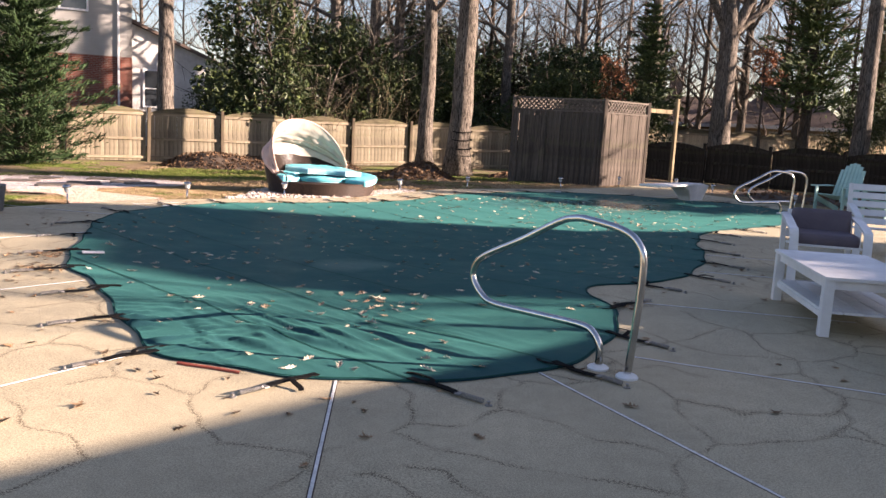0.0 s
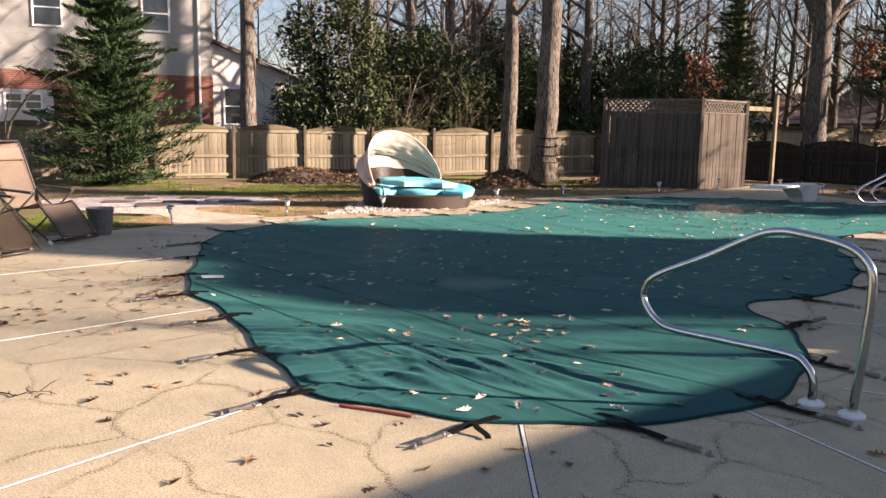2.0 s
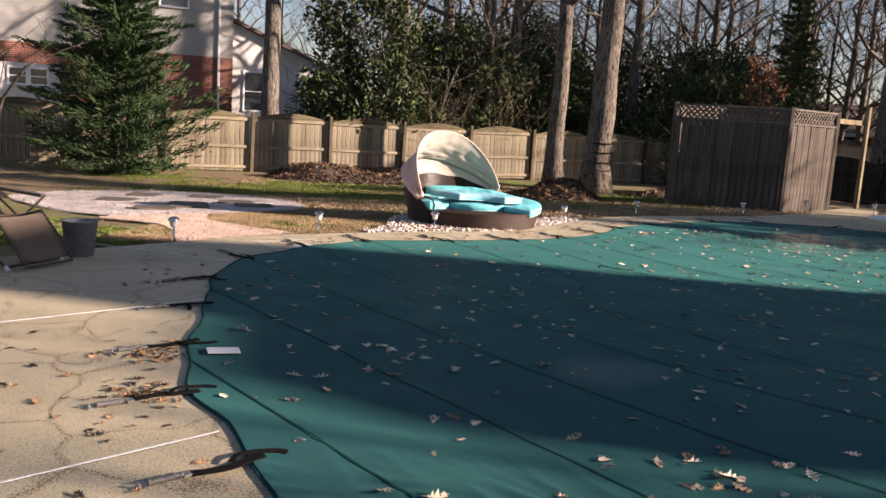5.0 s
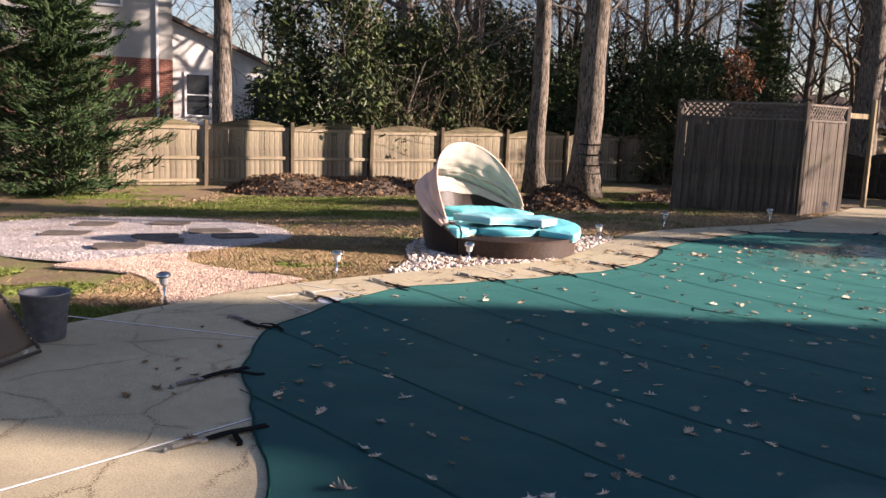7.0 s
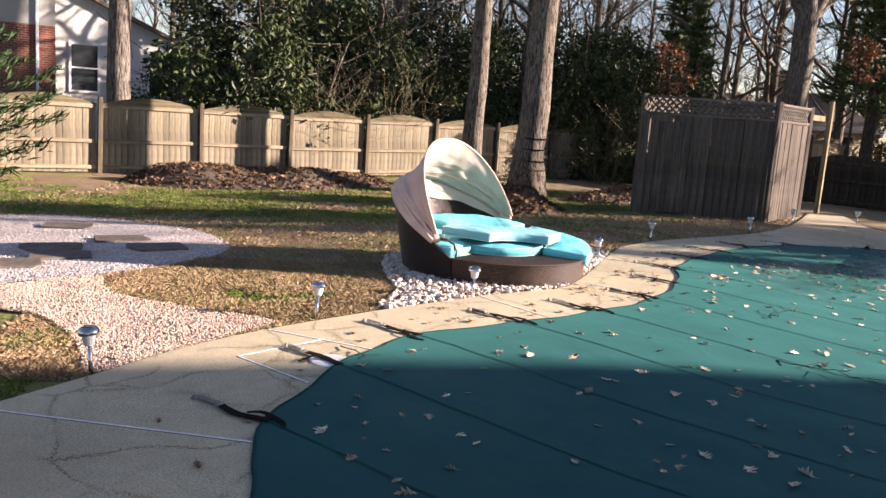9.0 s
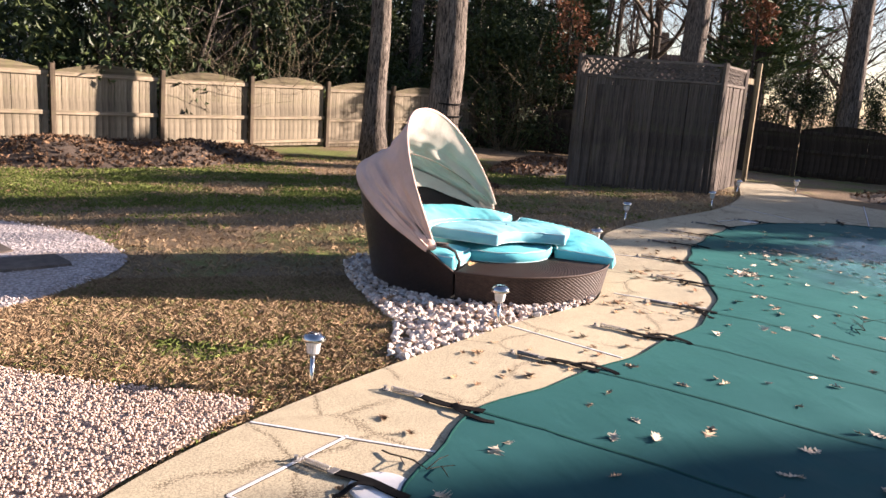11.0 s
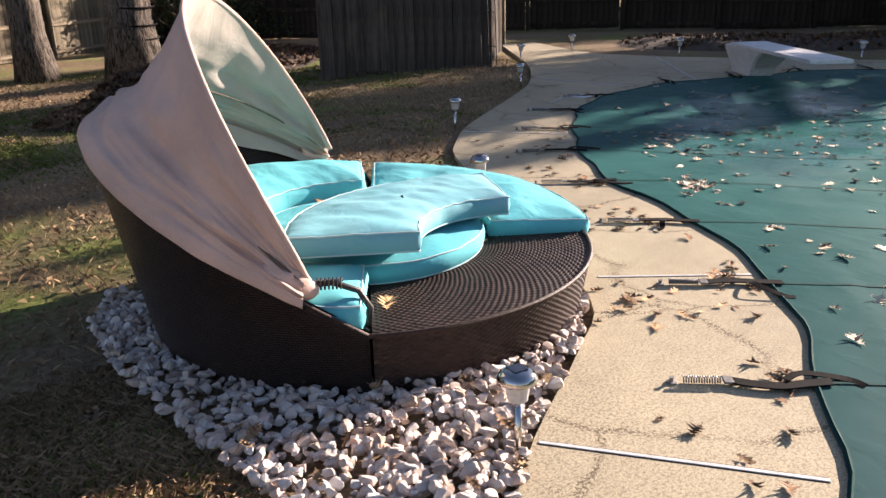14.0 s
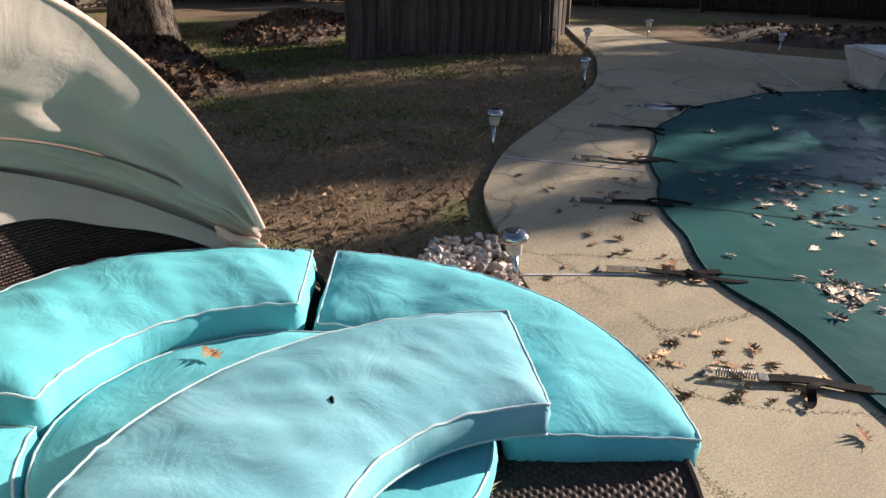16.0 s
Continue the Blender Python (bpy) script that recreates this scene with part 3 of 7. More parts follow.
def cover_z(xy):
    d = np.where(inside(xy, COVER), away(xy, COVER), 0.0)
    s = np.clip(d / 2.2, 0, 1)
    z = 0.011 - 0.09 * s * s * (3 - 2 * s)
    edge = np.exp(-((d / 0.5) ** 2))
    fold = np.array([noise.noise((x * 2.0, y * 2.0, 3)) for x, y in xy])
    near = np.exp(-(((xy[:, 0] + 1.2) / 1.3) ** 2 + ((xy[:, 1] - 5.6) / 0.95) ** 2))
    # long thin pleats that run with the seams, and short gathers at the hem
    u, w = xy[:, 0] * 0.731 - xy[:, 1] * 0.682, xy[:, 0] * 0.682 + xy[:, 1] * 0.731
    pleat = np.array([max(0.0, 1 - 5 * abs(noise.noise((a * 0.7, b * 3.4, 8)))) + 0.6 * max(0.0, 1 - 5 * abs(noise.noise((a * 1.1, b * 7.0, 3)))) for a, b in zip(u, w)])
    broad = np.array([noise.noise((a * 0.5, b * 1.6, 5)) for a, b in zip(u, w)])
    turn = np.arctan2(xy[:, 1] - 6.4, xy[:, 0] + 0.2)
    gather = np.array([noise.noise((a * 16.0, b * 1.5, 1)) + 0.7 * noise.noise((a * 34.0, b * 3.0, 4)) for a, b in zip(turn, d)])
    corner = np.exp(-(((xy[:, 0] + 2.0) / 0.9) ** 2 + ((xy[:, 1] - 5.5) / 1.0) ** 2)) * np.exp(-d / 0.35) * np.clip(d / 0.05, 0.15, 1)
    z = z + 0.085 * gather * corner
    z = z + 0.012 * fold * (1 - edge) + near * (0.030 * pleat + 0.05 * broad) * (1 - edge * 0.6)
    return np.where(d < 0.40, np.maximum(z, 0.007), z)


SEAM_ENDS = []


def seam_lines():
    """The runs of the webbing seams over the pool, both ways: angle, half width and places."""
    for ang, first, gap, wide in ((-43, 6.36 - 0.972 * 12, 0.972, 0.007), (47, -3.58 - 0.94 * 26, 0.94, 0.0035)):
        c, s = math.cos(radians(ang)), math.sin(radians(ang))
        nx, ny = (-s, c) if ang < 0 else (s, -c)
        for k in range(40):
            off = first + gap * k
            t = np.arange(-34, 34, 0.06)
            line = np.stack([t * c + off * nx, t * s + off * ny], 1)
            run = []
            for p, good in zip(line, inside(line, COVER)):
                if good:
                    run.append(p)
                elif run:
                    if len(run) >= 12:
                        yield ang, wide, np.array(run)
                    run = []


def find_seam_ends():
    """Where a seam meets the hem squarely enough to carry a strap."""
    for ang, _, q in seam_lines():
        c, s = math.cos(radians(ang)), math.sin(radians(ang))
        for tip, sign in ((q[0], -1), (q[-1], 1)):
            i = int(np.argmin(np.hypot(*(COVER - tip).T)))
            edge = COVER[(i + 1) % len(COVER)] - COVER[i - 1]
            if abs(edge[0] * s - edge[1] * c) / (np.hypot(*edge) + 1e-9) > 0.62:
                SEAM_ENDS.append((Vector((float(tip[0]), float(tip[1]))), Vector((c * sign, s * sign))))


def build_cover():
    find_seam_ends()
    ends = np.array([tuple(p) for p, _ in SEAM_ENDS])
    free = np.array([np.hypot(*(ends - p).T).min() for p in COVER])
    slack = 0.010 + 0.050 * np.clip(free / 0.42, 0, 1) ** 1.5 + np.array([0.012 * noise.noise((i * 0.31, 2.0, 5)) for i in range(len(COVER))])
    rim = shrink(COVER, slack[:, None])
    v, f = sheet(rim, 0.07, fine=((-1.1, 5.75), 1.9, 1.35, 0.026))
    z = cover_z(v)
    verts = np.c_[v, z].tolist()
    n = len(COVER)
    base = len(verts)
    verts += [(x, y, 0.003) for x, y in rim]
    verts += [(x, y, 0.013) for x, y in rim]
    faces = list(f) + [(base + i, base + (i + 1) % n, base + n + (i + 1) % n, base + n + i) for i in range(n)]
    cover = raw("pool_cover", verts, faces, CLOTH, smooth=True)
    tagged(cover, "taut dark green mesh safety cover over the pool", "pool cover")
    # hem round the edge
    bm = bmesh.new()
    hem = [(x, y, 0.012 + 0.003 * noise.noise((x * 3, y * 3, 1))) for x, y in shrink(COVER, 0.012 + slack[:, None])]
    tube(bm, hem + hem[:1], 0.006, 5, False)
    part("hem", bm, SEAM, cover, "dark stitched hem")
    # webbing seams
    for ang, wide, q in seam_lines():
        if ang < 0:
            h = cover_z(q) + 0.004
            side = np.array([-math.sin(radians(ang)), math.cos(radians(ang))]) * wide
            vv = [(*(p - side), zz) for p, zz in zip(q, h)] + [(*(p + side), zz) for p, zz in zip(q, h)]
            m = len(q)
            raw("seam", vv, [(i, i + 1, m + i + 1, m + i) for i in range(m - 1)], SEAM, cover)
    return cover


SEAM = plain("dark_seam_webbing", (0.007, 0.048, 0.042), (0.010, 0.060, 0.052), 80, 0.8, spec=0.08)
build_ground()
DECK_OB = build_deck()
COVER_OB = build_cover()


# ---- fences ----
POST_DARK = wood("dark_weathered_post", (0.15, 0.115, 0.078), (0.085, 0.064, 0.044), "z", (0.8, 1.15), 0.3)
CAP_WOOD = wood("mossy_cap", (0.19, 0.155, 0.095), (0.11, 0.092, 0.055), "x", (0.8, 1.1), 0.5)
PALE_FENCE = wood("pale_new_board", (0.62, 0.50, 0.33), (0.46, 0.36, 0.23), "z", (0.85, 1.1))
SLAT_W, PANEL_W, FENCE_H = 0.142, 2.42, 1.56


def slat_mesh(height, material):
    bm = boxes(((SLAT_W + (0.004 if material is FENCE_SHADED else -0.003), 0.018, height), pose(0, 0, height / 2), 0.003))
    me = bpy.data.meshes.new("slat")
    bm.to_mesh(me)
    bm.free()
    me.materials.append(material)
    return me


def build_fence(start, end, label, tall=FENCE_H, material=FENCE_WOOD):
    """A run of board panels with bowed tops between posts, rails on the yard's side."""
    a, b = Vector((*start, 0)), Vector((*end, 0))
    d = (b - a).normalized()
    ang = math.degrees(math.atan2(d.y, d.x))
    fence = thing("fence", label, "fence")
    n = int((b - a).length / PANEL_W + 0.5)
    per = 16
    meshes = [slat_mesh(tall, material)] * (per // 2)
    bm = boxes(((0.10, 0.10, tall + 0.22), pose(0, 0, (tall + 0.22) / 2 - 0.02), 0.008))
    for v in bm.verts:
        if v.co.z > tall:
            v.co.z += 0.03 * (1 - abs(v.co.x) / 0.05)
    first_post = part("post", bm, FENCE_SHADED if material is FENCE_SHADED else POST_DARK, fence)
    post_mesh = first_post.data
    bm = boxes(((PANEL_W - 0.12, 0.04, 0.085), pose(0, 0, 0), 0.006))
    rail = part("rail", bm, FENCE_SHADED if material is FENCE_SHADED else RAIL_WOOD, fence)
    rail_mesh = rail.data
    # the bowed cap along a panel's top
    bm = bmesh.new()
    rows = []
    for k in range(13):
        x = (k / 12 - 0.5) * (PANEL_W - 0.12)
        z = tall + 0.175 * math.sin(math.pi * k / 12)
        rows.append([bm.verts.new((x, y, z + dz)) for y, dz in ((-0.022, 0.0), (-0.022, 0.02), (0.03, 0.02), (0.03, 0.0))])
        for v, low in zip(rows[-1], (True, False, False, True)):
            v.co.z = tall - 0.02 if low else v.co.z
    for p, q in zip(rows, rows[1:]):
        for i in range(4):
            bm.faces.new((p[i], p[(i + 1) % 4], q[(i + 1) % 4], q[i]))
    bm.faces.new(rows[0]), bm.faces.new(rows[-1][::-1])
    cap = part("cap", bm, FENCE_SHADED if material is FENCE_SHADED else CAP_WOOD, fence, "bowed mossy top board")
    cap_mesh = cap.data
    used = False
    rnd = random.Random(int(a.x * 10) + 5)
    for i in range(n + 1):
        p = a + d * (PANEL_W * i)
        z = gz(p.x, p.y) 
        tilt = rnd.uniform(-0.8, 0.8)
        m = pose(p.x, p.y, z, rnd.uniform(-0.8, 0.8), tilt, ang) @ pose(0, -0.075, 0)
        if i == 0:
            first_post.matrix_basis = m
        else:
            same("post", post_mesh, fence, m)
        if i == n:
            break
        mid = p + d * (PANEL_W / 2)
        z = gz(mid.x, mid.y) + 0.03 + rnd.uniform(-0.02, 0.02)
        base = pose(mid.x, mid.y, z, rnd.uniform(-1, 1), rnd.uniform(-0.9, 0.9), ang)
        for k in range(per):
            x = (k - per / 2 + 0.5) * (PANEL_W - 0.14) / per
            same("slat", meshes[min(k, per - 1 - k)], fence, base @ pose(x, 0.012 + rnd.uniform(-0.003, 0.003), rnd.uniform(-0.01, 0.006), 0, rnd.uniform(-0.4, 0.4), 0))
        for h in (0.12, 0.72, tall - 0.04):
            mm = base @ pose(0, -0.02, h)
            if not used and h == 0.12:
                rail.matrix_basis = mm
            else:
                same("rail", rail_mesh, fence, mm)
        if not used:
            cap.matrix_basis = base
        else:
            same("cap", cap_mesh, fence, base)
        used = True
    return fence


L1_END = (3.97, 35.57)
build_fence((-24.35, 18.5), L1_END, "weathered cedar board fence with bowed panel tops in sun")
build_fence(L1_END, (25.5, 16.2), "board fence with bowed tops behind the pool, shade darkened into its brown", 1.27, FENCE_SHADED)
build_fence((7.6, 35.9), (26.6, 44.6), "sunlit pale board fence of the neighbouring yard", 1.86, PALE_FENCE)


# ---- board enclosure beside the pool ----
def build_enclosure():
    c0, c1, c2 = Vector((1.80, 23.56)), Vector((4.17, 22.64)), Vector((5.66, 24.12))
    box_ob = thing("board_enclosure", "tall weathered board enclosure with a lattice top", "enclosure")
    rnd = random.Random(4)
    widths = 0.145
    bm = boxes(((widths - 0.002, 0.02, 1.98), pose(0, 0, 0.99), 0.003))
    me = bpy.data.meshes.new("plank")
    bm.to_mesh(me)
    bm.free()
    me.materials.append(SHED_WOOD)
    c3 = c2 + (c0 - c1)
    for p, q in ((c0, c1), (c1, c2), (c2, c3), (c3, c0)):
        d = (q - p).normalized()
        ang = math.degrees(math.atan2(d.y, d.x))
        length = (q - p).length
        k = int(length / widths)
        for i in range(k):
            s = p + d * ((i + 0.5) * length / k)
            same("plank", me, box_ob, pose(s.x, s.y, -0.06 + rnd.uniform(-0.015, 0.015), rnd.uniform(-0.3, 0.3), rnd.uniform(-0.5, 0.5), ang) @ pose(0, rnd.uniform(-0.005, 0.005), 0))
        for z in (0.25, 1.05, 1.9):
            part("rail", boxes(((length, 0.04, 0.09), pose(0, 0, 0), 0.005)), SHED_WOOD, box_ob, m=pose((p.x + q.x) / 2, (p.y + q.y) / 2, z, 0, 0, ang) @ pose(0, 0.045, 0))
        # lattice band
        for z in (1.95, 2.27):
            part("lattice_frame", boxes(((length, 0.05, 0.045), pose(0, 0, 0), 0.004)), LATTICE_WOOD, box_ob, m=pose((p.x + q.x) / 2, (p.y + q.y) / 2, z, 0, 0, ang))
        bm = bmesh.new()
        for lean, y in ((45, -0.008), (-45, 0.008)):
            x = -length / 2 - 0.05
            while x < length / 2 + 0.05:
                x += 0.135
                if abs(x) < length / 2 - 0.13:
                    box(bm, (0.038, 0.008, 0.41), pose(x, y, 2.11, 0, lean, 0), 0.0)
        part("lattice", bm, LATTICE_WOOD, box_ob, m=pose((p.x + q.x) / 2, (p.y + q.y) / 2, 0, 0, 0, ang))
    for c in (c0, c1, c2, c3):
        part("corner_post", boxes(((0.095, 0.095, 2.42), pose(0, 0, 1.16), 0.006)), SHED_WOOD, box_ob, m=pose(c.x, c.y, -0.05, 0, 0, 20))
    part("door", boxes(((0.62, 0.025, 1.8), pose(0, 0, 0.92), 0.004)), SHED_WOOD, box_ob, "narrow board door", m=pose(2.4, 23.34, -0.02, 0, 0, -21.4) @ pose(0, -0.05, 0))
    # wrought trellis leaning by the corner
    tr = thing("trellis", "narrow dark metal trellis leaning on the boards", "trellis", pose(4.04, 22.52, -0.04, -4, 0, -20))
    for x in (-0.12, 0.0, 0.12):
        part("bar", tube(bmesh.new(), [(x, 0, 0), (x, 0, 1.9)], 0.008, 5), DARK_METAL, tr)
    for z in (0.3, 0.8, 1.3, 1.8):
        part("crossbar", tube(bmesh.new(), [(-0.12, 0, z), (0, 0.01, z + 0.04), (0.12, 0, z)], 0.007, 5), DARK_METAL, tr)
    post = thing("gate_post", "tall pale treated post with a short arm", "post", pose(6.75, 25.2, 0, 0, 0, 40))
    part("pole", boxes(((0.095, 0.095, 2.62), pose(0, 0, 1.21), 0.006)), POST_WOOD, post)
    part("arm", boxes(((1.35, 0.04, 0.12), pose(-0.6, 0.07, 2.12), 0.005)), POST_WOOD, post)


build_enclosure()


# ---- daybed ----
SEAM_TAPE = fabric("brown_seam_tape", (0.16, 0.12, 0.09), (0.12, 0.09, 0.07), wrinkle=0.0)
STRAND = plain("wicker_strand", (0.045, 0.028, 0.021), (0.075, 0.048, 0.036), 120, 0.6, bump=0.5, spec=0.2)
STRAND_GLOSS = plain("dark_resin_strand", (0.030, 0.019, 0.014), (0.060, 0.038, 0.029), 30, 0.55, bump=0.1, spec=0.25)
BED = pose(-2.36, 16.12, 0.0, 0, 0, 56.6)
RIM = 0.225


def rim_z(t):
    return RIM + 0.65 * max(math.sin(t), 0.0) ** 1.0


def uv_faces(bm, quads):
    """Sets u and v, in metres, on faces whose corners' places on the weave are known."""
    layer = bm.loops.layers.uv.verify()
    for verts, uvs in quads:
        f = bm.faces.new(verts)
        for loop, uv in zip(f.loops, uvs):
            loop[layer].uv = uv


def wall(bm, t0, t1, steps, rows, r_of, z_of):
    grid = [[bm.verts.new((r_of(t0 + (t1 - t0) * i / steps, j / rows) * math.cos(t0 + (t1 - t0) * i / steps), r_of(t0 + (t1 - t0) * i / steps, j / rows) * math.sin(t0 + (t1 - t0) * i / steps), z_of(t0 + (t1 - t0) * i / steps, j / rows))) for j in range(rows + 1)] for i in range(steps + 1)]
    quads = []
    for i in range(steps):
        ta, tb = t0 + (t1 - t0) * i / steps, t0 + (t1 - t0) * (i + 1) / steps
        for j in range(rows):
            quads.append(((grid[i][j], grid[i + 1][j], grid[i + 1][j + 1], grid[i][j + 1]),
                          ((ta, z_of(ta, j / rows)), (tb, z_of(tb, j / rows)), (tb, z_of(tb, (j + 1) / rows)), (ta, z_of(ta, (j + 1) / rows)))))
    uv_faces(bm, quads)
    return grid


def disc(bm, t0, t1, steps, r0, r1, rings, z):
    grid = [[bm.verts.new((r * math.cos(t), r * math.sin(t), z)) for r in (r0 + (r1 - r0) * j / rings for j in range(rings + 1))] for t in (t0 + (t1 - t0) * i / steps for i in range(steps + 1))]
    quads = []
    for i in range(steps):
        ta, tb = t0 + (t1 - t0) * i / steps, t0 + (t1 - t0) * (i + 1) / steps
        for j in range(rings):
            ra, rb = r0 + (r1 - r0) * j / rings, r0 + (r1 - r0) * (j + 1) / rings
            quads.append(((grid[i][j], grid[i][j + 1], grid[i + 1][j + 1], grid[i + 1][j]), ((ta, ra), (ta, rb), (tb, rb), (tb, ra))))
    uv_faces(bm, quads)


def woven(name, parent, place, strands, ribs=150, deep=0.0055):
    """Round strands that pass over and under spokes, as one relief; place takes angle, share across and height."""
    nu, nv = ribs * 4, strands * 4
    t0, t1 = -math.pi + 0.012, -0.012
    verts = []
    for i in range(nu + 1):
        for j in range(nv + 1):
            k = min(j // 4, strands - 1)
            over = 0.5 + 0.5 * math.cos(math.pi * (i / 4 + k) + 0.25 * math.sin(k * 7.3))
            across = math.sin(math.pi * (j / 4 - k))
            verts.append(place(t0 + (t1 - t0) * i / nu, j / nv, deep * (0.3 + 0.7 * max(across, 0.0) ** 0.6) * (0.05 + 0.95 * over)))
    w = nv + 1
    faces = [(i * w + j, i * w + j + 1, (i + 1) * w + j + 1, (i + 1) * w + j) for i in range(nu) for j in range(nv)]
    return raw(name, verts, faces, STRAND_GLOSS, parent, smooth=True)


def build_daybed():
    bed = thing("daybed", "round dark brown wicker daybed with a folding beige canopy", "daybed", BED)
    g = 0.006
    # front half: a half-round ottoman
    bm = bmesh.new()
    wall(bm, -math.pi + 0.012, -0.012, 48, 6, lambda t, s: 0.978 + 0.045 * s, lambda t, s: -0.02 + (RIM + 0.008) * s)
    v = [bm.verts.new(p) for p in ((-1.03, -g, RIM), (1.03, -g, RIM), (0.985, -g, -0.02), (-0.985, -g, -0.02))]
    bm.faces.new(v)
    ott = part("ottoman", bm, WICKER_TOP, bed, "half-round wicker front with radial weave")
    woven("woven_top", ott, lambda t, s, lift: ((0.03 + 1.0 * s) * math.cos(t), (0.03 + 1.0 * s) * math.sin(t), RIM - 0.005 + lift), 66)
    woven("woven_side", ott, lambda t, s, lift: ((0.982 + 0.045 * s + lift) * math.cos(t), (0.982 + 0.045 * s + lift) * math.sin(t), -0.02 + (RIM + 0.016) * s), 21)
    bm = bmesh.new()
    tube(bm, [(1.03 * math.cos(t), 1.03 * math.sin(t), RIM) for t in np.linspace(-math.pi, 0, 49)], 0.009, 6)
    part("edge_roll", bm, STRAND, ott)
    # back half: seat, outer shell and inner back
    bm = bmesh.new()
    wall(bm, 0.0, math.pi, 64, 10, lambda t, s: 0.985 + (0.045 + 0.13 * math.sin(t)) * s, lambda t, s: -0.02 + (rim_z(t) + 0.02) * s)
    part("outer_back", bm, WICKER_SIDE, bed, smooth=True)
    bm = bmesh.new()
    wall(bm, math.pi, 0.0, 64, 8, lambda t, s: 0.96 + (0.03 + 0.13 * math.sin(t)) * s, lambda t, s: 0.19 + (rim_z(t) - 0.19) * s)
    part("inner_back", bm, WICKER_SIDE, bed, smooth=True)
    bm = bmesh.new()
    disc(bm, 0.0, math.pi, 40, 0.02, 0.97, 8, 0.20)
    v = [bm.verts.new(p) for p in ((-1.03, g, RIM - 0.02), (1.03, g, RIM - 0.02), (0.985, g, -0.02), (-0.985, g, -0.02))]
    bm.faces.new(v)
    part("seat", bm, WICKER_TOP, bed)
    bm = bmesh.new()
    tube(bm, [((1.012 + 0.13 * math.sin(t)) * math.cos(t), (1.012 + 0.13 * math.sin(t)) * math.sin(t), rim_z(t) - 0.010) for t in np.linspace(0, math.pi, 65)], 0.011, 8)
    part("rim_roll", bm, STRAND, bed, smooth=True)
    # canopy: front hoop, second hoop, cloth
    def hoop(k, t):
        """A point of the hoop k, 0 at the front and 1 along the back's rim, at t from 0 (far) to pi (near)."""
        c, s = math.cos(t), math.sin(t)
        front = Vector((0.97 * c - 0.04 * s, 0.20 + 0.47 * s ** 0.9, 0.42 + 0.945 * s ** 0.82 + 0.06 * max(c, 0.0)))
        tt = 0.19 + (math.pi - 0.38) * t / math.pi
        r = 1.034 + 0.13 * math.sin(tt)
        back = Vector((r * math.cos(tt), r * math.sin(tt), rim_z(tt) + 0.012))
        p = front.lerp(back, k)
        p.z += (-0.17 * math.sin(math.pi * k) * (1 - k) ** 0.45 * s ** 0.8 + 0.07 * math.exp(-((k - 0.52) / 0.13) ** 2) * s * 0.2)
        p.y += 0.03 * math.sin(math.pi * k) * s
        return p
    steps, cols = 72, 34
    bm = bmesh.new()
    grid = []
    for i in range(steps + 1):
        t = 0.02 + (math.pi - 0.04) * i / steps
        row = []
        for j in range(cols + 1):
            p = hoop(j / cols, t)
            k = j / cols
            ends = 1 - math.sin(t) * 0.92
            w = noise.noise((p.x * 3, p.y * 3, p.z * 3)) * 0.018 + noise.noise((t * 1.3, k * 6.5 + t * 0.8, 2)) * 0.085 * ends + noise.noise((t * 1.1, k * 15 - t * 1.5, 8)) * 0.022 * (0.4 + ends) + noise.noise((t * 2.6 + k * 2, k * 13, 6)) * 0.016 + noise.noise((t * 6.0 + k * 3.0, k * 4.0 - t, 9)) * 0.030
            row.append(bm.verts.new(p + (p - Vector((0, 0.35, 0.2))).normalized() * w * math.sin(math.pi * j / cols) ** 0.7))
        # the hem turns down over the rim
        rim = hoop(1, t)
        out = Vector((rim.x, rim.y, 0)).normalized()
        row.append(bm.verts.new(rim + out * 0.012 + Vector((0, 0, -0.016))))
        row.append(bm.verts.new(rim + out * 0.006 + Vector((0, 0, -0.018 - 0.036 * min(1.0, 2.5 * math.sin(t)) + 0.006 * noise.noise((t * 7, 1, 1))))))
        grid.append(row)
    for a, b in zip(grid, grid[1:]):
        for j in range(cols + 2):
            bm.faces.new((a[j], b[j], b[j + 1], a[j + 1]))
    bmesh.ops.recalc_face_normals(bm, faces=bm.faces)
    inner = bm.copy()
    mid = Vector((0, 0.35, 0.2))
    for v in inner.verts:
        v.co += (mid - v.co).normalized() * 0.009
    cloth = part("canopy", bm, CANOPY, bed, "weathered beige canopy cloth, its outside coloured pinkish for bounced light", smooth=True)
    part("lining", inner, INNER_CLOTH, cloth, "inside of the canopy cloth, coloured cream for the sun on it", smooth=True)
    # the inner cloth hangs on below the rim inside the back
    bm = bmesh.new()
    rows = []
    for i in range(61):
        tt = 0.32 + (math.pi - 0.64) * i / 60
        low = 0.02 + 0.20 * math.sin(tt) ** 2 + 0.02 * noise.noise((tt * 4, 1, 2))
        r = 0.985 + 0.13 * math.sin(tt)
        rows.append([bm.verts.new(((r - 0.01 * j + 0.012 * noise.noise((tt * 9, j * 0.7, 3))) * math.cos(tt), (r - 0.01 * j + 0.012 * noise.noise((tt * 9, j * 0.7, 3))) * math.sin(tt), rim_z(tt) + 0.015 - low * j / 5)) for j in range(6)])
    for a, b in zip(rows, rows[1:]):
        for j in range(5):
            bm.faces.new((a[j], b[j], b[j + 1], a[j + 1]))
    part("lining_flap", bm, INNER_CLOTH, cloth, "canopy cloth hanging inside the back, coloured cream for the sun", smooth=True)
    bm = bmesh.new()
    tube(bm, [hoop(0, t) for t in np.linspace(0.0, math.pi, 60)], 0.0115, 8)
    part("hoop", bm, CANOPY, cloth, "cloth-sleeved front hoop", smooth=True)
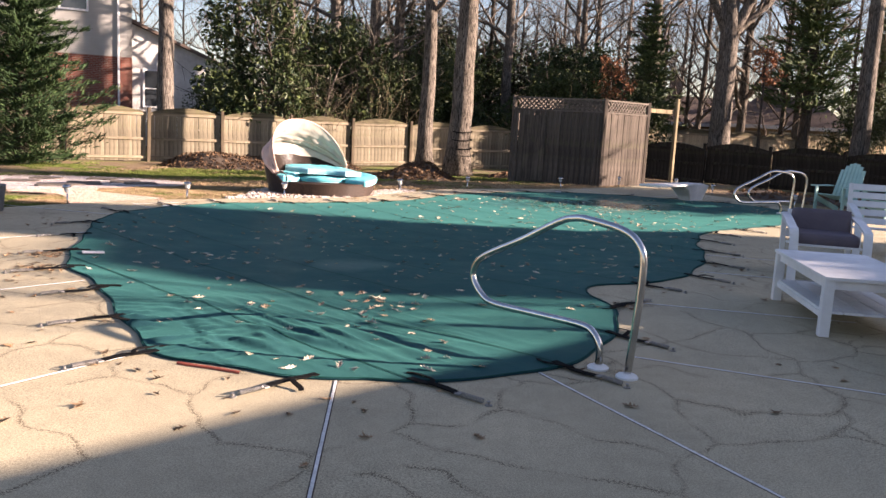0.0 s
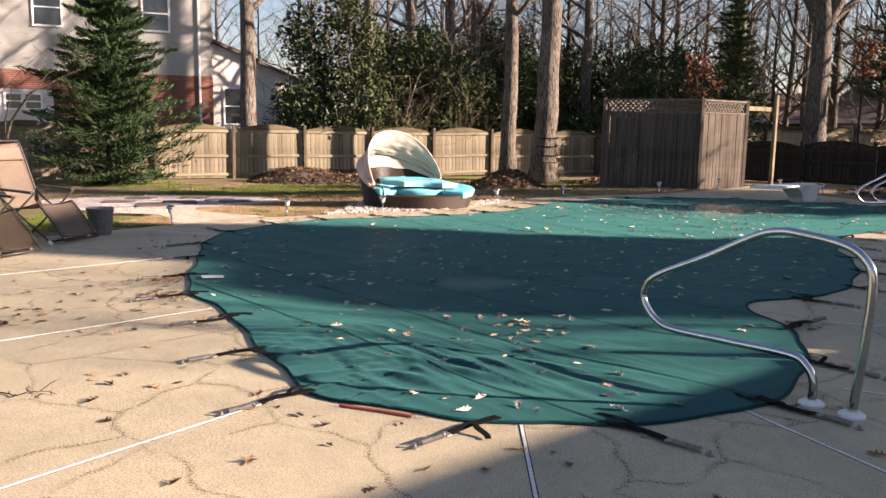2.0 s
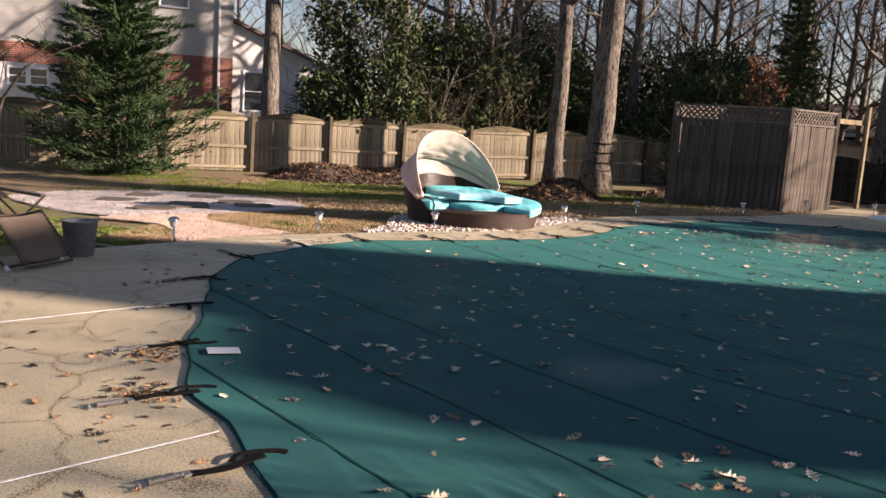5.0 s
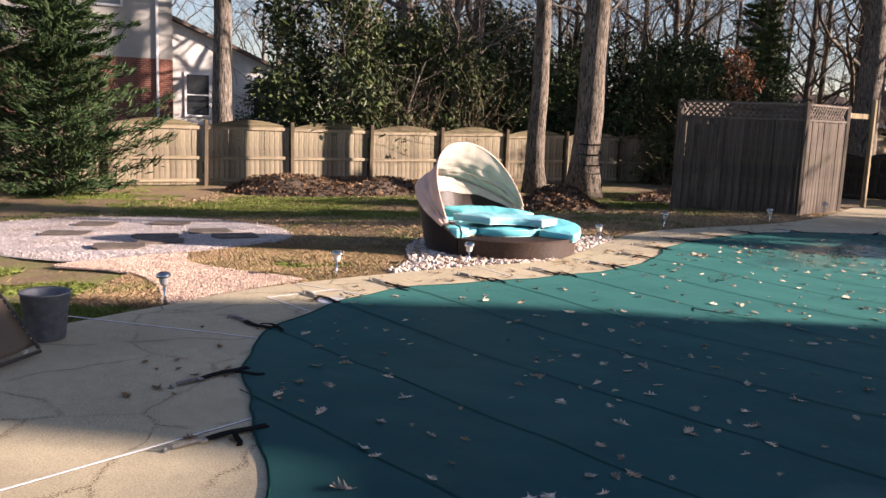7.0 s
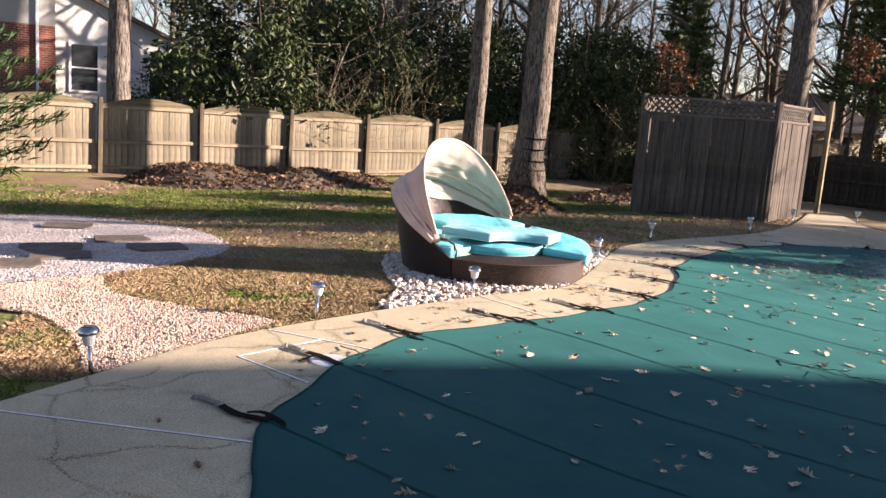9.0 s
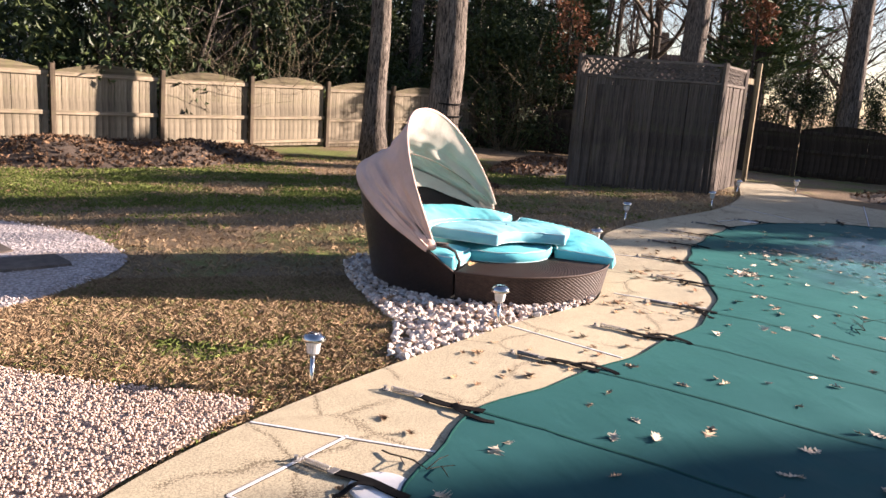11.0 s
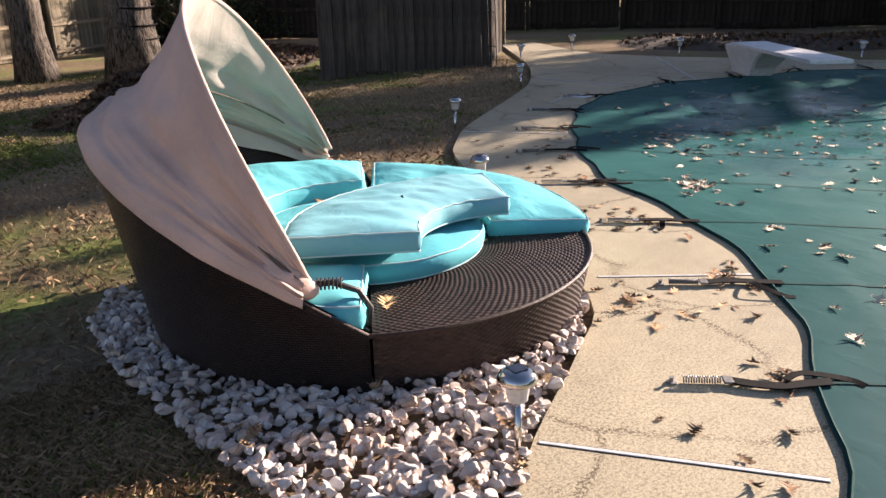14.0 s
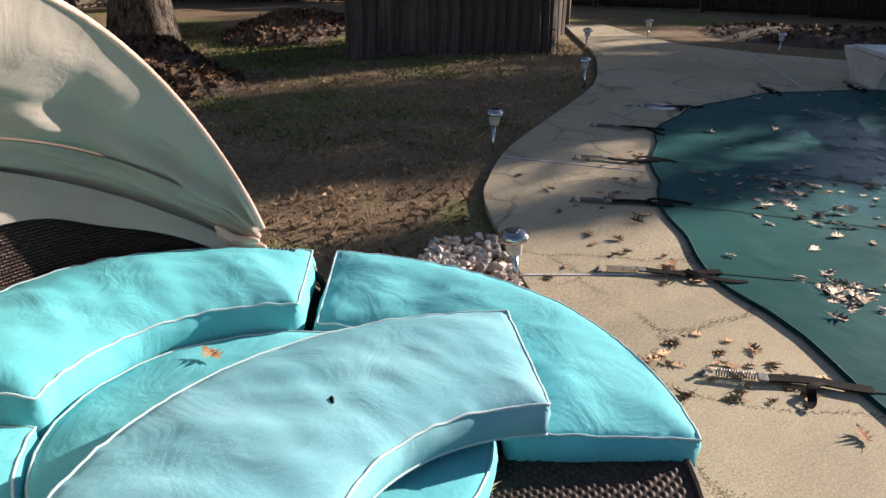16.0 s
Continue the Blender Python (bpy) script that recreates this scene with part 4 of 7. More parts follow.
    bm = bmesh.new()
    tube(bm, [hoop(0.5, t) - Vector((0, 0.07, 0.05)) for t in np.linspace(0.12, math.pi - 0.12, 60)], 0.0045, 6)
    part("rib", bm, SEAM_TAPE, cloth, "taped seam across the canopy", smooth=True)
    part("stay", tube(bmesh.new(), [(0.93, 0.20, 0.40), (0.80, 0.30, 0.395)], 0.008, 8), WHITE_PLASTIC, cloth, "short white stay rod", smooth=True)
    for x, s in ((-0.955, -1), (0.955, 1)):
        bm = bmesh.new()
        tube(bm, [(x, 0.22, 0.40), (x - s * 0.02, 0.12, 0.40), (x - s * 0.03, 0.03, 0.36), (x - s * 0.03, -0.01, 0.29), (x - s * 0.02, 0.0, 0.22)], 0.012, 8)
        part("hinge_arm", bm, DARK_METAL, bed, smooth=True)
        for k in range(7):
            bm = bmesh.new()
            tube(bm, [(x - s * 0.01 + 0.02 * math.cos(a), 0.17 - k * 0.014 + 0.001 * a, 0.40 + 0.02 * math.sin(a)) for a in np.linspace(0, 6.0, 9)], 0.004, 4)
            part("cuff_ring", bm, DARK_METAL, bed)
        bm = bmesh.new()
        for k in range(3):
            q = [(x + s * 0.012 * math.sin(k * 2.1), 0.17 + 0.02 * k, 0.385 + 0.03 * k), (x + s * 0.02, 0.26 + 0.02 * k, 0.40 + 0.02 * k), (x + s * 0.01, 0.36, 0.45 + 0.02 * k)]
            tube(bm, curve(q, 4), [w * (0.35 if s > 0 else 0.9) for w in (0.02, 0.035, 0.045, 0.05, 0.05, 0.048, 0.045, 0.035, 0.02)], 7)
        part("gathered_cloth", bm, CANOPY, cloth, smooth=True)
    return bed


build_daybed()


def ring_cushion(name, label, centre, t0, t1, r0, r1, z0, thick, material, tilt=(0, 0), seed=0, solid=False, slope=0.0):
    """A box cushion shaped as part of a ring (or a disc), puffed on top, with piping on both seams."""
    cx, cy = centre
    thing_ob = thing(name, label, "cushion", BED @ pose(cx, cy, z0, tilt[0], tilt[1], 0), "cushions of the daybed")
    rows, cols = 54, 20
    rnd = random.Random(seed)
    off = rnd.uniform(0, 50)
    bm = bmesh.new()

    def place(u, v, top):
        t, r = t0 + (t1 - t0) * u, r0 + (r1 - r0) * v
        if solid:
            t, r = 2 * math.pi * u, r1 * v
        eu = 1.0 if solid else min(u, 1 - u) * abs(t1 - t0) * (r0 + r1) / 2
        ev = (1 - v) * r1 if solid else min(v, 1 - v) * (r1 - r0)
        e = min(eu, ev)
        lift = slope * v * min(1.0, u * 2.2)
        puff = 1 - math.exp(-e / 0.085)
        x, y = r * math.cos(t), r * math.sin(t)
        wr = noise.noise((x * 5 + off, y * 5, 1.0)) * 0.014 * puff + noise.noise((x * 14 + off, y * 5, 2.0)) * 0.010 * puff
        pucker = math.exp(-e / 0.045) * noise.noise((x * 22 + off, y * 22, 3.0)) * 0.007 + noise.noise(((x + y) * 2.5 + off, (x - y) * 11, 5.0)) * 0.008 * puff
        return Vector((x, y, thick * (0.80 + 0.30 * puff) + wr + pucker + lift) if top else (x, y, lift * 0.9))

    for top in (True, False):
        g = [[bm.verts.new(place(i / rows, j / cols, top)) for j in range(cols + 1)] for i in range(rows + 1)]
        for a, b in zip(g, g[1:]):
            for j in range(cols):
                f = (a[j], a[j + 1], b[j + 1], b[j])
                bm.faces.new(f if top else f[::-1])
        if top:
            upper = g
        else:
            lower = g
    def side(a, b, flip):
        lines = [a]
        for s in (0.25, 0.5, 0.75):
            row = []
            for i, (p, q) in enumerate(zip(a, b)):
                d = (a[min(i + 1, len(a) - 1)].co - a[max(i - 1, 0)].co).to_2d()
                out = Vector((d.y, -d.x, 0)).normalized() * (1 if flip else -1)
                c = p.co.lerp(q.co, s)
                bulge = 0.016 * math.sin(math.pi * s) * (1 + 0.7 * noise.noise((c.x * 9 + off, c.y * 9, 4)))
                if not solid and i in (0, len(a) - 1):
                    bulge = 0.0
                row.append(bm.verts.new(c + out * bulge))
            lines.append(row)
        lines.append(b)
        for rowa, rowb in zip(lines, lines[1:]):
            for i in range(len(rowa) - 1):
                f = (rowa[i], rowa[i + 1], rowb[i + 1], rowb[i])
                bm.faces.new(f if flip else f[::-1])
    outer_u, outer_l = [r[-1] for r in upper], [r[-1] for r in lower]
    side(outer_u, outer_l, True)
    loops = [[p.co.copy() for p in outer_u], [p.co.copy() for p in outer_l]]
    if not solid:
        inner_u, inner_l = [r[0] for r in upper], [r[0] for r in lower]
        side(inner_u, inner_l, False)
        side(upper[0], lower[0], True)
        side(upper[-1], lower[-1], False)
        loops = [[p.co.copy() for p in outer_u] + [p.co.copy() for p in reversed(upper[-1])] + [p.co.copy() for p in reversed(inner_u)] + [p.co.copy() for p in upper[0]],
                 [p.co.copy() for p in outer_l] + [p.co.copy() for p in reversed(lower[-1])] + [p.co.copy() for p in reversed(inner_l)] + [p.co.copy() for p in lower[0]]]
    bmesh.ops.remove_doubles(bm, verts=bm.verts, dist=1e-5)
    bmesh.ops.recalc_face_normals(bm, faces=bm.faces)
    shell = part("shell", bm, material, thing_ob, smooth=True)
    shell.data.set_sharp_from_angle(angle=radians(50))
    for loop in loops:
        pts = [loop[0]] + [p for a, p in zip(loop, loop[1:]) if (p - a).length > 1e-4]
        bm = bmesh.new()
        tube(bm, pts, 0.0038, 6, False)
        part("piping", bm, PIPING, thing_ob, smooth=True)
    return thing_ob


D = radians
ring_cushion("arc_cushion", "aqua quarter-ring cushion on the wicker seat under the canopy", (0, 0), D(2), D(89), 0.56, 0.99, 0.265, 0.16, CUSHION, seed=1, slope=0.06)
ring_cushion("arc_cushion", "aqua quarter-ring cushion on the wicker seat near the hinge", (0, 0), D(91), D(178.5), 0.56, 0.99, 0.225, 0.125, CUSHION, seed=2)
ring_cushion("arc_cushion", "bright aqua quarter-ring cushion overhanging the wicker front", (0.01, -0.02), D(-88), D(-1), 0.56, 1.04, RIM + 0.01, 0.11, CUSHION, (2.5, 0), seed=3, slope=0.05)
ring_cushion("round_cushion", "round aqua centre cushion on the wicker", (0, 0), 0, 1, 0, 0.535, RIM + 0.004, 0.10, CUSHION, seed=4, solid=True)
ring_cushion("arc_cushion", "sun-faded aqua quarter-ring cushion lying loose on the others", (-0.55, -0.71), D(6), D(96), 0.50, 1.03, 0.37, 0.10, CUSHION_FADED, (1.5, 2.0), 5)


# ---- pool rails ----
def build_rail(foot, e, label, scale=1.0):
    prof = [(0.22, 0.0), (0.22, 0.13), (0.27, 0.21), (0.37, 0.245), (0.74, 0.235), (1.16, 0.225), (1.30, 0.27), (1.385, 0.36), (1.385, 0.44), (1.29, 0.545), (0.93, 0.715), (0.62, 0.875),
            (0.48, 0.915), (0.36, 0.915), (0.12, 0.885), (0.0, 0.82), (-0.045, 0.70), (-0.03, 0.35), (0.0, 0.0)]
    e = Vector((*e, 0)).normalized()
    rail = thing("pool_rail", label, "handrail", pose(foot[0], foot[1], 0.0), "pool rails")
    bm = bmesh.new()
    tube(bm, curve([e * (a * scale) + Vector((0, 0, z * scale + (0.012 if z == 0 else 0))) for a, z in prof], 6), 0.0235, 14)
    part("bent_tube", bm, STEEL, rail, smooth=True)
    for a in (0.22, 0.0):
        bm = lathe(bmesh.new(), [(0.068, 0.0), (0.068, 0.012), (0.055, 0.022), (0.03, 0.026), (0.026, 0.03)], 24)
        part("escutcheon", bm, WHITE_PLASTIC, rail, "round white base ring", m=pose(e.x * a * scale, e.y * a * scale, 0))
    return rail


build_rail((1.30, 5.0), (-0.668, 0.744), "bent polished steel pool handrail on white base rings")
build_rail((7.02, 16.9), (-0.92, -0.25), "bent polished steel pool handrail at the far steps", 0.93)
build_rail((7.44, 17.3), (-0.92, -0.25), "bent polished steel pool handrail at the far steps", 0.93)


# ---- trees ----
def limb(bm, rnd, p, d, length, r, depth, bend=0.25, sides=6, taper=0.35, twig=0.006, droop=0.0):
    """A limb that wanders, with its side limbs."""
    n = max(3, int(length / 0.5))
    n = min(n, 9)
    pts, radii = [p.copy()], [r]
    d = d.normalized()
    for i in range(n):
        d = (d + Vector((rnd.gauss(0, bend), rnd.gauss(0, bend), rnd.gauss(0, bend * 0.6) + 0.05 - droop))).normalized()
        p = p + d * (length / n)
        pts.append(p.copy())
        radii.append(max(r * (1 - (1 - taper) * (i + 1) / n), twig))
    tube(bm, pts, radii, sides, False)
    if depth > 0:
        for i in range(1, len(pts)):
            for _ in range(1 if depth > 1 else rnd.choice((1, 2))):
                if rnd.random() < 0.85 and i > len(pts) * 0.25:
                    axis = Vector((rnd.gauss(0, 1), rnd.gauss(0, 1), rnd.gauss(0, 0.6) + 0.25 - droop * 3))
                    nd = (d * 0.7 + axis.normalized()).normalized()
                    limb(bm, rnd, pts[i], nd, length * rnd.uniform(0.35, 0.6), max(radii[i] * 0.55, twig), depth - 1, bend, max(3, sides - 2), taper, twig, droop)
    return pts


def bare_tree(seed, height, r, first=0.45, label="bare grey-barked deciduous tree", material=None, limbs=9, depth=3, fork=False, lean=(0.0, 0.0), name="tree", stub=False):
    rnd = random.Random(seed)
    tree = thing(name, label, "tree")
    bm = bmesh.new()
    n = 14
    pts, radii = [], []
    x = y = 0.0
    for i in range(n + 1):
        f = i / n
        flare = 1.0 + 0.55 * math.exp(-f * height / 0.5)
        pts.append(Vector((x + lean[0] * f * height, y + lean[1] * f * height, f * height - 0.15)))
        radii.append(r * flare * (1 - 0.72 * f ** 1.2))
        x, y = x + rnd.gauss(0, 0.035) * height / n, y + rnd.gauss(0, 0.035) * height / n
    tube(bm, pts, radii, 14)
    trunk = part("trunk", bm, material or BARK_GREY, tree, smooth=True)
    bm = bmesh.new()
    for k in range(limbs):
        f = first + (0.98 - first) * k / max(limbs - 1, 1)
        i = min(int(f * n), n - 1)
        p = pts[i].lerp(pts[i + 1], f * n - i)
        a = k * 2.4 + rnd.uniform(-0.5, 0.5)
        d = Vector((math.cos(a), math.sin(a), rnd.uniform(0.35, 1.0)))
        limb(bm, rnd, p, d, height * rnd.uniform(0.22, 0.38) * (1.1 - 0.5 * f), radii[i] * rnd.uniform(0.35, 0.55), depth, 0.22, 6)
    if fork:
        p = pts[int(first * n)]
        limb(bm, rnd, p, Vector((-0.55, 0.2, 1.0)), height * 0.5, r * 0.55, 3, 0.12, 9)
        limb(bm, rnd, p, Vector((0.6, -0.1, 1.0)), height * 0.45, r * 0.5, 3, 0.12, 9)
    part("crown", bm, material or BARK_GREY, tree, smooth=True)
    return tree


def put_tree(tree, x, y, turn=0.0, size=1.0, z=None):
    tree.matrix_basis = pose(x, y, gz(x, y) - 0.05 if z is None else z, 0, 0, turn) @ Matrix.Scale(size, 4)
    return tree


def clone_tree(tree, x, y, turn, size):
    c = copy_thing(tree, pose(x, y, gz(x, y) - 0.05, 0, 0, turn))
    c.scale = (size, size, size)
    return c


def leaf_quads(centres, along, size, spread, rnd, long=1.0, wide=0.45):
    """One small bent leaf (two triangles) at each centre: places and faces."""
    n = len(centres)
    d = rnd.normal(size=(n, 3)) if along is None else along + rnd.normal(size=(n, 3)) * spread
    d /= np.linalg.norm(d, axis=1)[:, None]
    e = rnd.normal(size=(n, 3))
    e -= d * (d * e).sum(1)[:, None]
    e /= np.linalg.norm(e, axis=1)[:, None] + 1e-9
    s = size * rnd.uniform(0.6, 1.3, (n, 1))
    a, b = centres - d * s * long, centres + d * s * long
    bend = np.cross(d, e) * s * 0.25
    c1, c2 = centres + e * s * wide + bend, centres - e * s * wide + bend
    v = np.stack([a, c1, b, c2], 1).reshape(-1, 3)
    f = [(4 * i, 4 * i + 1, 4 * i + 2, 4 * i + 3) for i in range(n)]
    return v, f


def bush_crown(seed, w, h, leaves, size):
    """Leaves in many clumps within an uneven, roughly conical mass."""
    rnd = np.random.RandomState(seed)
    clumps = []
    while len(clumps) < 80:
        z = rnd.uniform(0.05, 1.0)
        rad = w * (1.0 - 0.55 * z ** 2.2) * rnd.uniform(0.3, 1.08)
        a = rnd.uniform(0, 2 * math.pi)
        clumps.append((rad * math.cos(a), rad * math.sin(a), z * h))
    clumps = np.array(clumps)
    which = rnd.randint(0, len(clumps), leaves)
    off = rnd.normal(size=(leaves, 3))
    off /= np.linalg.norm(off, axis=1)[:, None]
    off *= (rnd.uniform(0.2, 1.0, (leaves, 1)) ** 0.5) * (w * 0.26) * (0.6, 0.6, 0.75) * 1.4
    pts = clumps[which] + off
    pts[:, 2] = np.maximum(pts[:, 2], 0.05)
    return leaf_quads(pts, None, size, 0, rnd)


def bush(seed, w, h, leaves, size, label, material, name="holly_tree", raised=0.0):
    t = thing(name, label, "tree")
    bm = bmesh.new()
    rnd = random.Random(seed)
    if raised:
        tube(bm, [(0.05, 0, -0.1), (0.02, 0.03, raised * 0.5), (0, 0, raised)], [0.05, 0.045, 0.04], 7)
    limb(bm, rnd, Vector((0, 0, raised - 0.1)), Vector((0.05, 0, 1)), h * 0.92, 0.04 if raised else 0.11, 2, 0.06, 7)
    for k in range(4):
        limb(bm, rnd, Vector((0, 0, raised + 0.2)), Vector((math.cos(k * 1.7), math.sin(k * 1.7), 1.3)), h * 0.55, 0.02 if raised else 0.05, 2, 0.15, 5)
    part("trunk", bm, BARK_DARK, t)
    v, f = bush_crown(seed, w, h, leaves, size)
    v[:, 2] += raised
    raw("crown", v.tolist(), f, material, t)
    return t


def conifer(seed, h, w, label, material, per=26, name="conifer", needle=0.11, start=0.05, sway=0.5, layers=34, droop=0.25):
    """A straight trunk with whorls of boughs set with short sprays of needles."""
    rnd = random.Random(seed)
    nrnd = np.random.RandomState(seed)
    t = thing(name, label, "tree")
    bm = bmesh.new()
    tube(bm, [(0, 0, -0.2), (0.02, 0, h * 0.5), (0, 0.02, h)], [0.13 * h / 6, 0.08 * h / 6, 0.015], 9)
    pts, ways = [], []
    for k in range(layers):
        f = start + (0.99 - start) * (k / layers)
        reach = w * (1 - f) ** 0.85 * rnd.uniform(0.6, 1.2)
        for j in range(6 if f < 0.8 else 4):
            a = k * 1.1 + j * math.tau / 6 + rnd.uniform(-0.35, 0.35)
            length = reach * rnd.uniform(0.6, 1.2)
            p = Vector((0, 0, f * h))
            d = Vector((math.cos(a), math.sin(a), rnd.uniform(0.1, 0.5)))
            line = [p]
            for s in range(5):
                d = (d + Vector((rnd.gauss(0, 0.1), rnd.gauss(0, 0.1), -droop * 0.25 + (0.16 if s > 2 else 0)))).normalized()
                p = p + d * length / 5
                line.append(p)
            tube(bm, line, [0.018 * (1 - s / 7) for s in range(6)], 3, False)
            for s in range(per):
                u = rnd.uniform(0.06, 1.0) * 5
                i = min(int(u), 4)
                q = line[i].lerp(line[i + 1], u - i)
                side = sway * length * 0.30 * (1.1 - u / 5)
                ways.append(tuple((line[i + 1] - line[i]).normalized() + Vector((0, 0, 0.25))))
                pts.append((q.x + rnd.gauss(0, side), q.y + rnd.gauss(0, side), q.z + rnd.gauss(0, side * 0.35)))
    part("trunk", bm, BARK_DARK, t)
    v, f = leaf_quads(np.array(pts), np.array(ways), needle, 0.45, nrnd, 1.5, 0.2)
    raw("crown", v.tolist(), f, material, t)
    return t


# the trees of the yard
oak = put_tree(bare_tree(11, 17.0, 0.37, 0.55, "tall furrowed oak with dark rope marks on its trunk", BARK_OAK, 9, 3, lean=(0.028, 0.0)), 0.32, 27.2)
for z in (0.9, 1.12, 1.40, 1.66):
    bm = bmesh.new()
    k = 1 + 0.55 * math.exp(-z / 0.5)
    tube(bm, [((0.372 * k * (1 - 0.02 * z)) * math.cos(a) + 0.028 * z, (0.372 * k * (1 - 0.02 * z)) * math.sin(a), z - 0.15 + 0.03 * math.sin(a)) for a in np.linspace(0, 2 * math.pi, 28)], 0.017, 5)
    part("rope", bm, BLACK_WEB, oak, "black rope wound round the trunk")
put_tree(bare_tree(12, 14.0, 0.27, 0.40, "slender oak standing before the fence", BARK_OAK, 9, 3, lean=(0.01, 0.0)), -0.82, 29.0)
tall = put_tree(bare_tree(13, 16.0, 0.30, 0.36, "tall bare tree rising behind the fence by the house", BARK_GREY, 15, 3, lean=(-0.004, 0)), -9.85, 29.0)
put_tree(bare_tree(14, 17.0, 0.46, 0.36, "large forked bare oak behind the dark fence", BARK_GREY, 6, 3, True, (0.01, 0)), 11.1, 34.9)
put_tree(bare_tree(15, 14.0, 0.19, 0.30, "thin bare tree behind the fence", BARK_OAK, 14, 3), -6.4, 32.5)
cedar = put_tree(conifer(21, 9.2, 2.55, "full dark green cedar growing beside the fence", CEDAR, 190, "cedar_tree", 0.085, 0.01, 0.55, 46), -12.0, 23.4)

def small_tree():
    """A few slim stems from one root."""
    t = thing("ornamental_tree", "small bare tree with several slim stems", "tree")
    rnd = random.Random(77)
    for k in range(4):
        bm = bmesh.new()
        limb(bm, rnd, Vector((0.06 * math.cos(k * 1.6), 0.06 * math.sin(k * 1.6), -0.1)), Vector((0.45 * math.cos(k * 1.6 + 0.4), 0.45 * math.sin(k * 1.6 + 0.4), 1.0)), 3.2, 0.065, 3, 0.16, 7)
        part("stem", bm, BARK_OAK, t, smooth=True)
    return t


stems = put_tree(small_tree(), -14.2, 20.6)
clone_tree(stems, -5.6, 32.9, 40, 1.35)

# holly screen behind the fence
h1 = bush(31, 2.0, 4.2, 9000, 0.075, "dense glossy holly tree behind the fence", HOLLY)
h2 = bush(32, 2.3, 3.7, 9000, 0.075, "broad dense holly behind the fence", HOLLY)
put_tree(h1, -7.4, 32.3, 0, 1.5)
put_tree(h2, -4.6, 34.6, 0, 1.45)
spots = [(-2.3, 35.5, 1.05), (0.2, 36.6, 1.1), (4.6, 36.0, 1.1), (5.6, 35.0, 0.95), (-8.9, 33.2, 0.85), (-5.8, 35.6, 1.0), (-0.9, 38.4, 1.2), (4.8, 37.8, 1.2), (7.4, 36.6, 1.0), (6.6, 38.6, 1.1), (2.6, 42.0, 1.5), (-1.5, 43.0, 1.6), (6.6, 42.5, 1.5), (-6.0, 42.5, 1.5), (-3.5, 45.5, 1.7), (24.5, 29.0, 0.9), (25.5, 34.5, 1.2), (23.0, 32.5, 1.0), (28.0, 27.5, 1.0), (31.0, 31.0, 1.1), (27.0, 33.5, 1.1), (34.0, 27.5, 1.2), (19.0, 39.0, 0.9), (22.0, 37.2, 0.8), (-3.5, 38.5, 1.3), (18.4, 27.6, 1.25), (20.6, 25.8, 1.15), (22.6, 24.2, 1.1), (20.0, 29.5, 1.3), (23.0, 27.5, 1.3)]
for i, (x, y, s) in enumerate(spots):
    clone_tree(h1 if i % 2 else h2, x, y, i * 77, s)
pine = conifer(22, 13.0, 3.4, "tall loose-limbed pine behind the fence", PINE, 44, "pine_tree", 0.20, 0.25, 0.9, 22, 0.35)
put_tree(pine, 15.6, 37.3)
for x, y, s, a in ((8.9, 38.5, 0.6, 100), (24.5, 49.0, 0.9, 40), (9.6, 42.0, 0.75, 150), (28.0, 37.0, 0.95, 200), (22.5, 28.6, 0.7, 280), (25.5, 26.5, 0.75, 10)):
    clone_tree(pine, x, y, a, s)
copper = bush(33, 0.9, 2.6, 900, 0.08, "young beech holding dry copper leaves", BEECH, "beech_tree", 2.2)
put_tree(copper, 6.5, 34.7)
copper_two = bush(34, 0.7, 1.3, 420, 0.08, "slim beech holding a few dry copper leaves", BEECH, "beech_tree", 3.9)
put_tree(copper_two, 11.9, 32.6)
# dry brush along the back of the fence
BRUSH = plain("dry_tan_stem", (0.19, 0.148, 0.085), (0.10, 0.076, 0.045), 20, 0.9, piece=(0.6, 1.2), source="island")


def brush(seed):
    """Many thin arching stems from one root."""
    t = thing("brush", "dry tan arching brush behind the fence", "shrub")
    rr = random.Random(seed)
    bm = bmesh.new()
    for k in range(34):
        a = rr.uniform(0, math.tau)
        limb(bm, rr, Vector((0.3 * math.cos(a), 0.3 * math.sin(a), -0.05)), Vector((0.55 * math.cos(a), 0.55 * math.sin(a), 1.0)), rr.uniform(1.6, 3.6), 0.010, 1, 0.22, 3, 0.3, 0.003, 0.03)
    part("crown", bm, BRUSH, t)
    return t


brush_one = put_tree(brush(61), -4.9, 31.9)
for x, y, a, k in ((-3.4, 33.2, 80, 1.1), (4.4, 34.0, 40, 0.9), (13.2, 30.6, 20, 0.85)):
    clone_tree(brush_one, x, y, a, k)

# bare woods beyond
woods = [bare_tree(41, 15.0, 0.16, 0.14, "bare woodland tree beyond the fence, with copies added east for shade", BARK_GREY, 26, 3), bare_tree(42, 17.0, 0.19, 0.16, "bare woodland tree beyond the fence, with copies added east for shade", BARK_OAK, 26, 3),
         bare_tree(43, 13.0, 0.12, 0.1, "slim bare woodland tree beyond the fence, with copies added east for shade", BARK_DARK, 26, 3)]
rnd = random.Random(9)
placed = 0
for i in range(84):
    a = radians(-34 + 78 * ((i * 0.618) % 1.0))
    dist = rnd.uniform(40, 78)
    x, y = -1 + dist * math.sin(a), 1 + dist * math.cos(a)
    if x < -9 and y < 52:
        continue
    w = woods[i % 3]
    if placed < 3:
        put_tree(woods[placed], x, y)
    else:
        clone_tree(w, x, y, rnd.uniform(0, 360), rnd.uniform(0.8, 1.25))
    placed += 1


